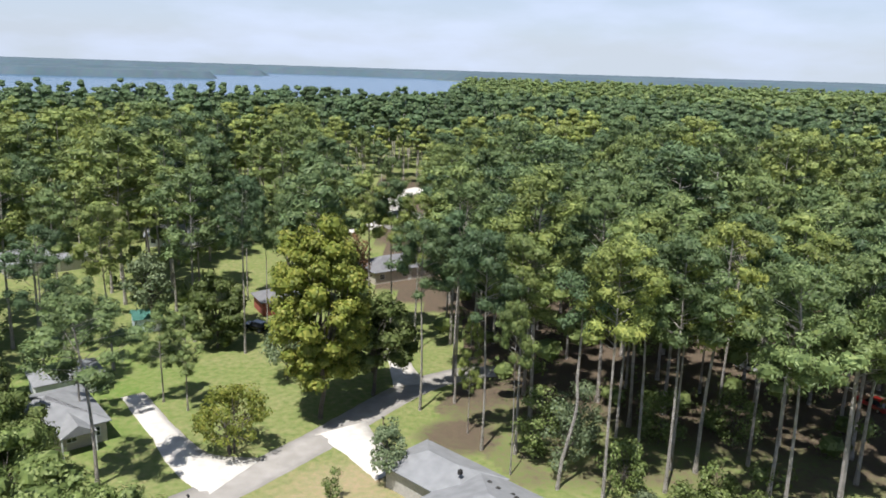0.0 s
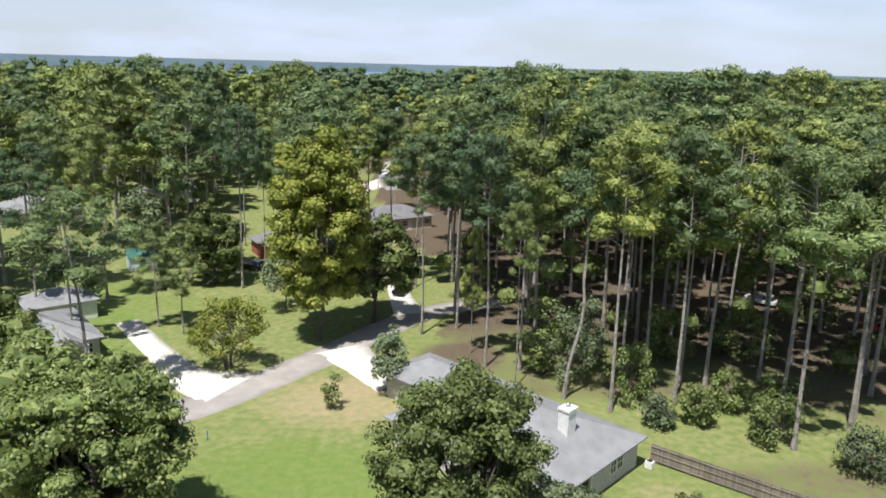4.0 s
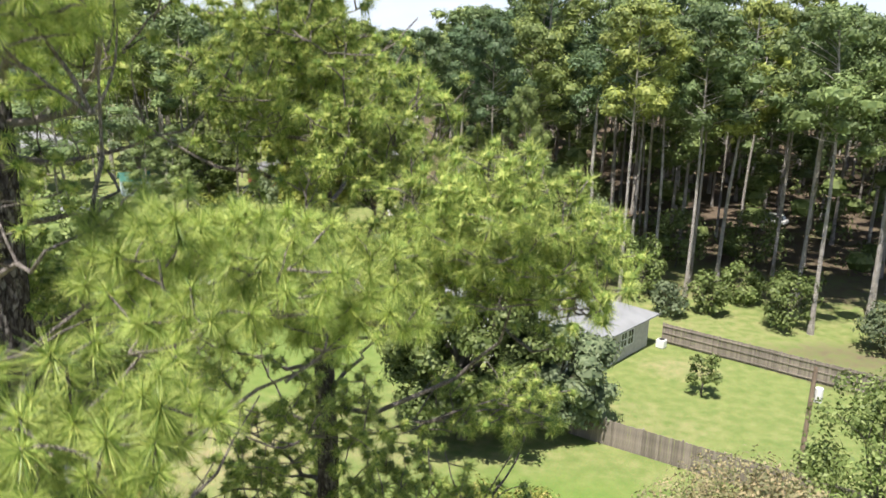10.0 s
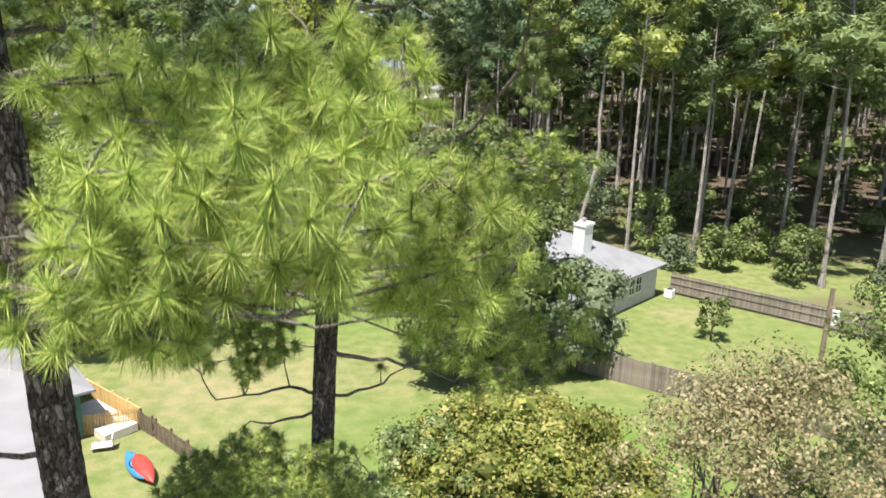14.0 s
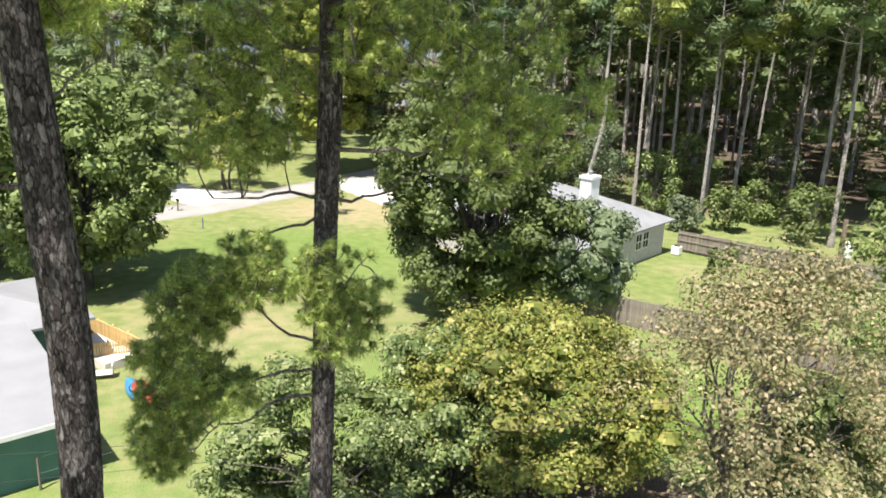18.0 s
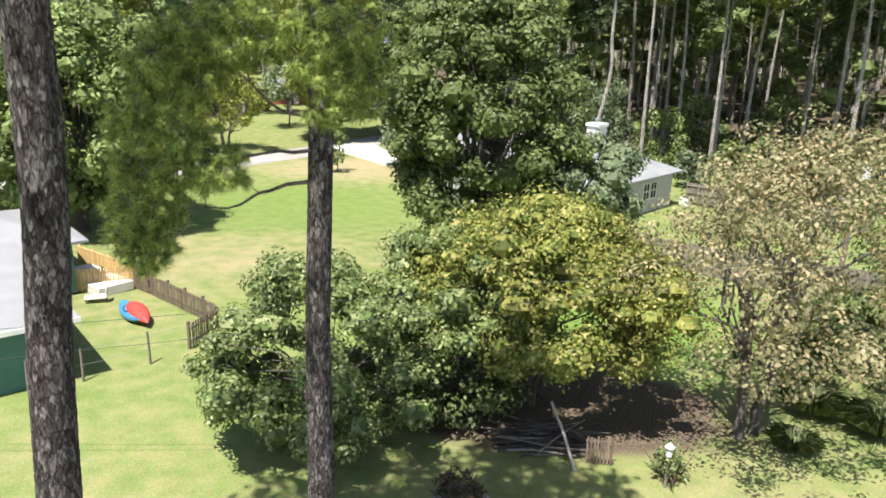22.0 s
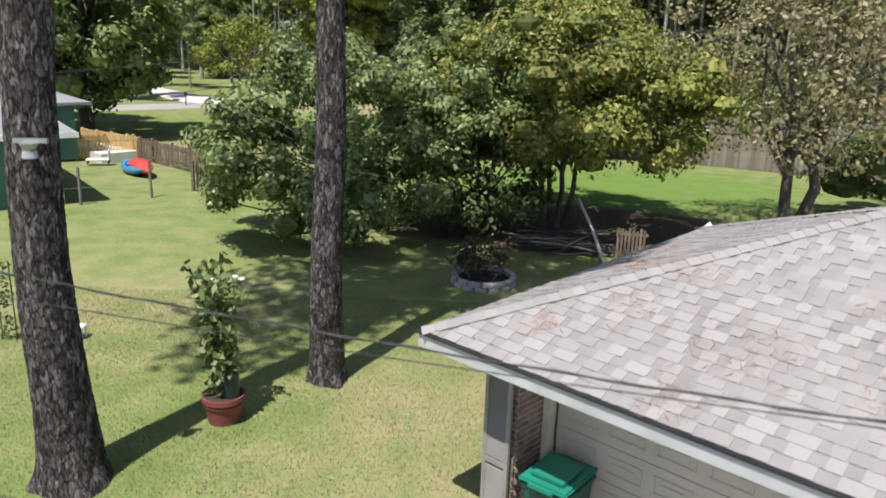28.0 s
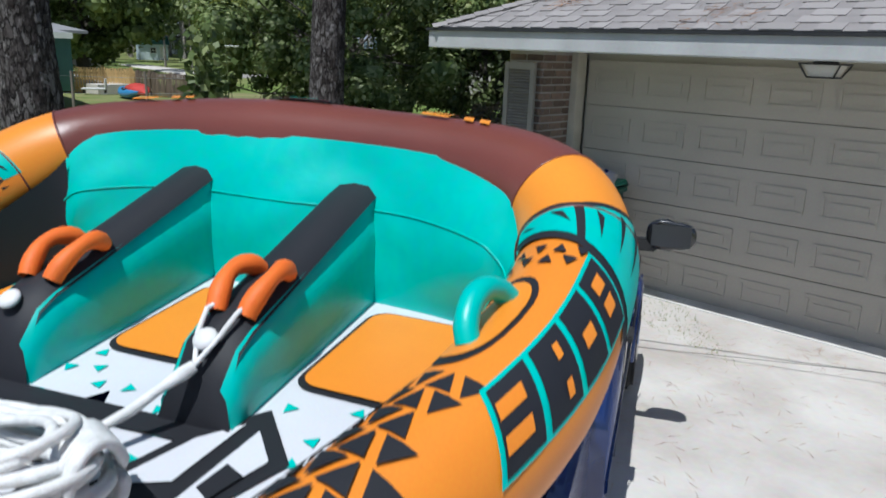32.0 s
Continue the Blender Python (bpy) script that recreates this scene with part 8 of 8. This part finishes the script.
tob.matrix_basis = pose(-0.13, -0.822, float(floor_z(0, -0.85)) + 0.008, -5, 0, 181)
for k, x in enumerate((-0.46, -0.24, -0.02)):
    on_floor("emblem_block", [(x + 0.02, -1.20), (x + 0.20, -1.18), (x + 0.18, -0.92), (x, -0.93)], NAVY, 0.0055)
    on_floor("emblem_slot", [(x + 0.075, -1.14), (x + 0.14, -1.13), (x + 0.125, -0.975), (x + 0.06, -0.98)], FLOORW, 0.009)
on_floor("emblem_block", [(0.22, -1.06), (0.29, -0.84), (0.40, -0.70), (0.54, -0.85), (0.46, -1.07)], NAVY, 0.0055)
on_floor("emblem_slot", [(0.26, -1.03), (0.32, -0.85), (0.385, -0.77), (0.37, -0.98)], FLOORW, 0.009)
on_floor("emblem_slot", [(0.41, -1.02), (0.425, -0.78), (0.50, -0.86), (0.45, -1.03)], FLOORW, 0.009)
on_floor("emblem_bar", [(0.425, -0.98), (0.435, -0.90), (0.485, -0.92), (0.465, -1.0)], NAVY, 0.012)
# teal backrest: a puffed slope from the back tube down to the floor
nu, nv = 91, 30
V = []
for j in range(nv):
    v = j / (nv - 1)
    for i in range(nu):
        u = i / (nu - 1) * 2 - 1
        s = TOTAL / 2 - u * 1.14
        c = np.array([np.interp(s, CLEN, CL[:, k]) for k in range(3)])
        o = np.array([np.interp(s, CLEN, OUT[:, k]) for k in range(3)])
        top = c - o * 0.118 + np.array([0, 0, 0.03])
        bot = c - o * (0.19 + 0.03 * math.cos(u * 3.1))
        bot[2] = float(floor_z(bot[0], bot[1])) - 0.02
        p = top + (bot - top) * v
        bulge = math.sin(math.pi * v) * (0.045 + 0.02 * math.cos(u * math.pi * 3))
        wr_ = 0.0012 * math.sin(u * 47 + 9 * math.sin(u * 5) + v * 7) * (1 - v) ** 2 + 0.004 * math.sin(v * 17 + 2.5 * math.sin(u * 9)) * math.sin(u * 4 + 1) ** 2
        V.append(p - o * (bulge + wr_))
F = [(j * nu + i, j * nu + i + 1, (j + 1) * nu + i + 1, (j + 1) * nu + i) for j in range(nv - 1) for i in range(nu - 1)]
tagged(raw("backrest", np.array(V), np.array(F), TEAL, to, True), "puffed teal backrest")
raw("backrest_seam", *tube([np.array(V[11 * nu + i]) - [0, 0.002, 0] for i in range(nu)], 0.003, 5), TEAL, to, True)
# two dividers with dark top strips and handle loops
def lean_(y):
    return -0.04 * (y + 0.76)


for cx in (-0.28, 0.28):
    dv = new("divider")
    dv.parent = to
    n = 16
    prof = []
    for k in range(n):
        u = k / (n - 1)
        y = 0.02 - 0.81 * u
        zt = 0.545 - 0.245 * u if u < 0.92 else 0.545 - 0.245 * 0.92 - (u - 0.92) * 1.1
        prof.append((y, max(zt, 0.12)))
    V, F = [], []
    sec = [(-0.085, 0.0), (-0.092, 0.25), (-0.086, 0.6), (-0.068, 0.95), (0.0, 1.0), (0.068, 0.95), (0.086, 0.6), (0.092, 0.25), (0.085, 0.0)]
    for y, zt in prof:
        zb = float(floor_z(cx, y)) - 0.03
        for x, f in sec:
            V.append((cx + x + lean_(y), y - 0.015 * math.sin(f * 3.14), zb + (zt - zb) * f))
    m_ = len(sec)
    F = [(a * m_ + b, a * m_ + b + 1, (a + 1) * m_ + b + 1, (a + 1) * m_ + b) for a in range(n - 1) for b in range(m_ - 1)]
    bm = bmesh.new()
    vs = [bm.verts.new(p) for p in V]
    for f in F:
        bm.faces.new([vs[i] for i in f])
    bm.faces.new([vs[(n - 1) * m_ + b] for b in range(m_)])
    me = bpy.data.meshes.new("divider")
    bm.to_mesh(me)
    bm.free()
    for q in me.polygons:
        q.use_smooth = True
    me.materials.append(TEAL)
    bpy.data.objects.remove(dv)
    dv = new("divider", me)
    dv.parent = to
    tagged(dv, "wedge-shaped teal divider with a dark top strip")
    V = []
    for y, zt in prof:
        for x, dz in ((-0.074, -0.022), (-0.045, 0.002), (0.0, 0.008), (0.045, 0.002), (0.074, -0.022)):
            V.append((cx + x + lean_(y), y - 0.002, zt + dz + 0.004))
    yb, zb = prof[-1][0], float(floor_z(cx, prof[-1][0]))
    for x in (-0.094, -0.05, 0.0, 0.05, 0.094):
        V.append((cx + x, yb - 0.022, zb - 0.005))
    F = [(a * 5 + b, a * 5 + b + 1, (a + 1) * 5 + b + 1, (a + 1) * 5 + b) for a in range(n) for b in range(4)]
    raw("top_strip", np.array(V), np.array(F), NAVY, dv, True)
    for sx in (-0.038, 0.038):
        t = np.linspace(0, 1, 12)
        yy = -0.50 - 0.17 * t
        zz = np.interp(-yy, [-p[0] for p in prof], [p[1] for p in prof]) + 0.008 + 0.045 * np.sin(t * np.pi) ** 0.7
        raw("handle_loop", *tube(np.stack([np.full(12, cx + sx) + 0.018 * np.sin(t * 3.1) * np.sign(sx), yy, zz], 1), 0.022 + 0.003 * np.sin(t * 9), 12), REDH, dv, True)
    bm = bmesh.new()
    bmesh.ops.create_uvsphere(bm, u_segments=16, v_segments=8, radius=0.028)
    bmesh.ops.transform(bm, matrix=pose(cx + lean_(prof[-2][0]), prof[-2][0] - 0.02, prof[-2][1] + 0.012, 35) @ Matrix.Diagonal((1, 1, 0.5, 1)), verts=bm.verts)
    part("grommet", bm, WHITE, dv, "white plastic grommet", True)
# mesh side panels inside the arms
for side in (1, -1):
    v = []
    for s in np.linspace(0.35, S_COR + (-0.10 if side > 0 else 0.22), 34):
        q = s if side > 0 else TOTAL - s
        c = np.array([np.interp(q, CLEN, CL[:, k]) for k in range(3)])
        o = np.array([np.interp(q, CLEN, OUT[:, k]) for k in range(3)])
        a_ = c - o * 0.165
        v += [a_, np.array([a_[0] - o[0] * 0.05, a_[1] - o[1] * 0.05, float(floor_z(a_[0], a_[1])) - 0.02])]
    raw("inner_panel", np.array(v), np.array([(2 * i, 2 * i + 1, 2 * i + 3, 2 * i + 2) for i in range(33)]), NAVY, to, True)
# white tow rope: a loop from the divider to a coil
rp = thing("tow_rope", TUBE_M, "white braided tow rope coiled on the tube's floor", "rope")
fz = float(floor_z(0.1, -1.1))
knot = (0.285, -0.80, 0.275)
for sx in (-0.035, 0.035):
    raw("cord", *tube([(0.28 + sx, -0.665, 0.365), (0.28 + sx * 1.1, -0.70, 0.36), (0.283 + sx * 0.8, -0.75, 0.325), knot], 0.006, 7), ROPE, rp, True)
lead = [knot, (0.27, -0.82, 0.262), (0.245, -0.85, 0.24), (0.21, -0.90, 0.205), (0.18, -0.96, 0.185), (0.17, -1.03, 0.18), (0.19, -1.09, 0.18)]
raw("lead", *tube(lead, [0.013, 0.016, 0.010, 0.012, 0.010, 0.012, 0.010], 8), ROPE, rp, True)
rng2 = np.random.default_rng(6)
for k in range(15):
    a = np.linspace(0, 2 * np.pi, 44, endpoint=False)
    rx, ry = 0.24 + 0.02 * rng2.normal(), 0.11 + 0.015 * rng2.normal()
    x = 0.09 + 0.02 * rng2.normal() + rx * np.cos(a)
    y = -1.16 + 0.015 * rng2.normal() + ry * np.sin(a)
    z = fz + 0.02 + 0.008 * k + 0.012 * np.sin(a * 2 + k) + 0.05 * np.clip(np.cos(a), 0, 1)
    raw("coil", *tube(np.stack([x, y, z], 1), 0.0105, 7, True), ROPE, rp, True)
for k in range(7):
    a = np.linspace(0, 2 * np.pi, 22, endpoint=False)
    raw("wrap", *tube(np.stack([0.33 + 0.012 * k - 0.04 + 0 * a, -1.10 + 0.06 * np.cos(a) - 0.006 * k, fz + 0.10 + 0.075 * np.sin(a)], 1), 0.0105, 7, True), ROPE, rp, True)
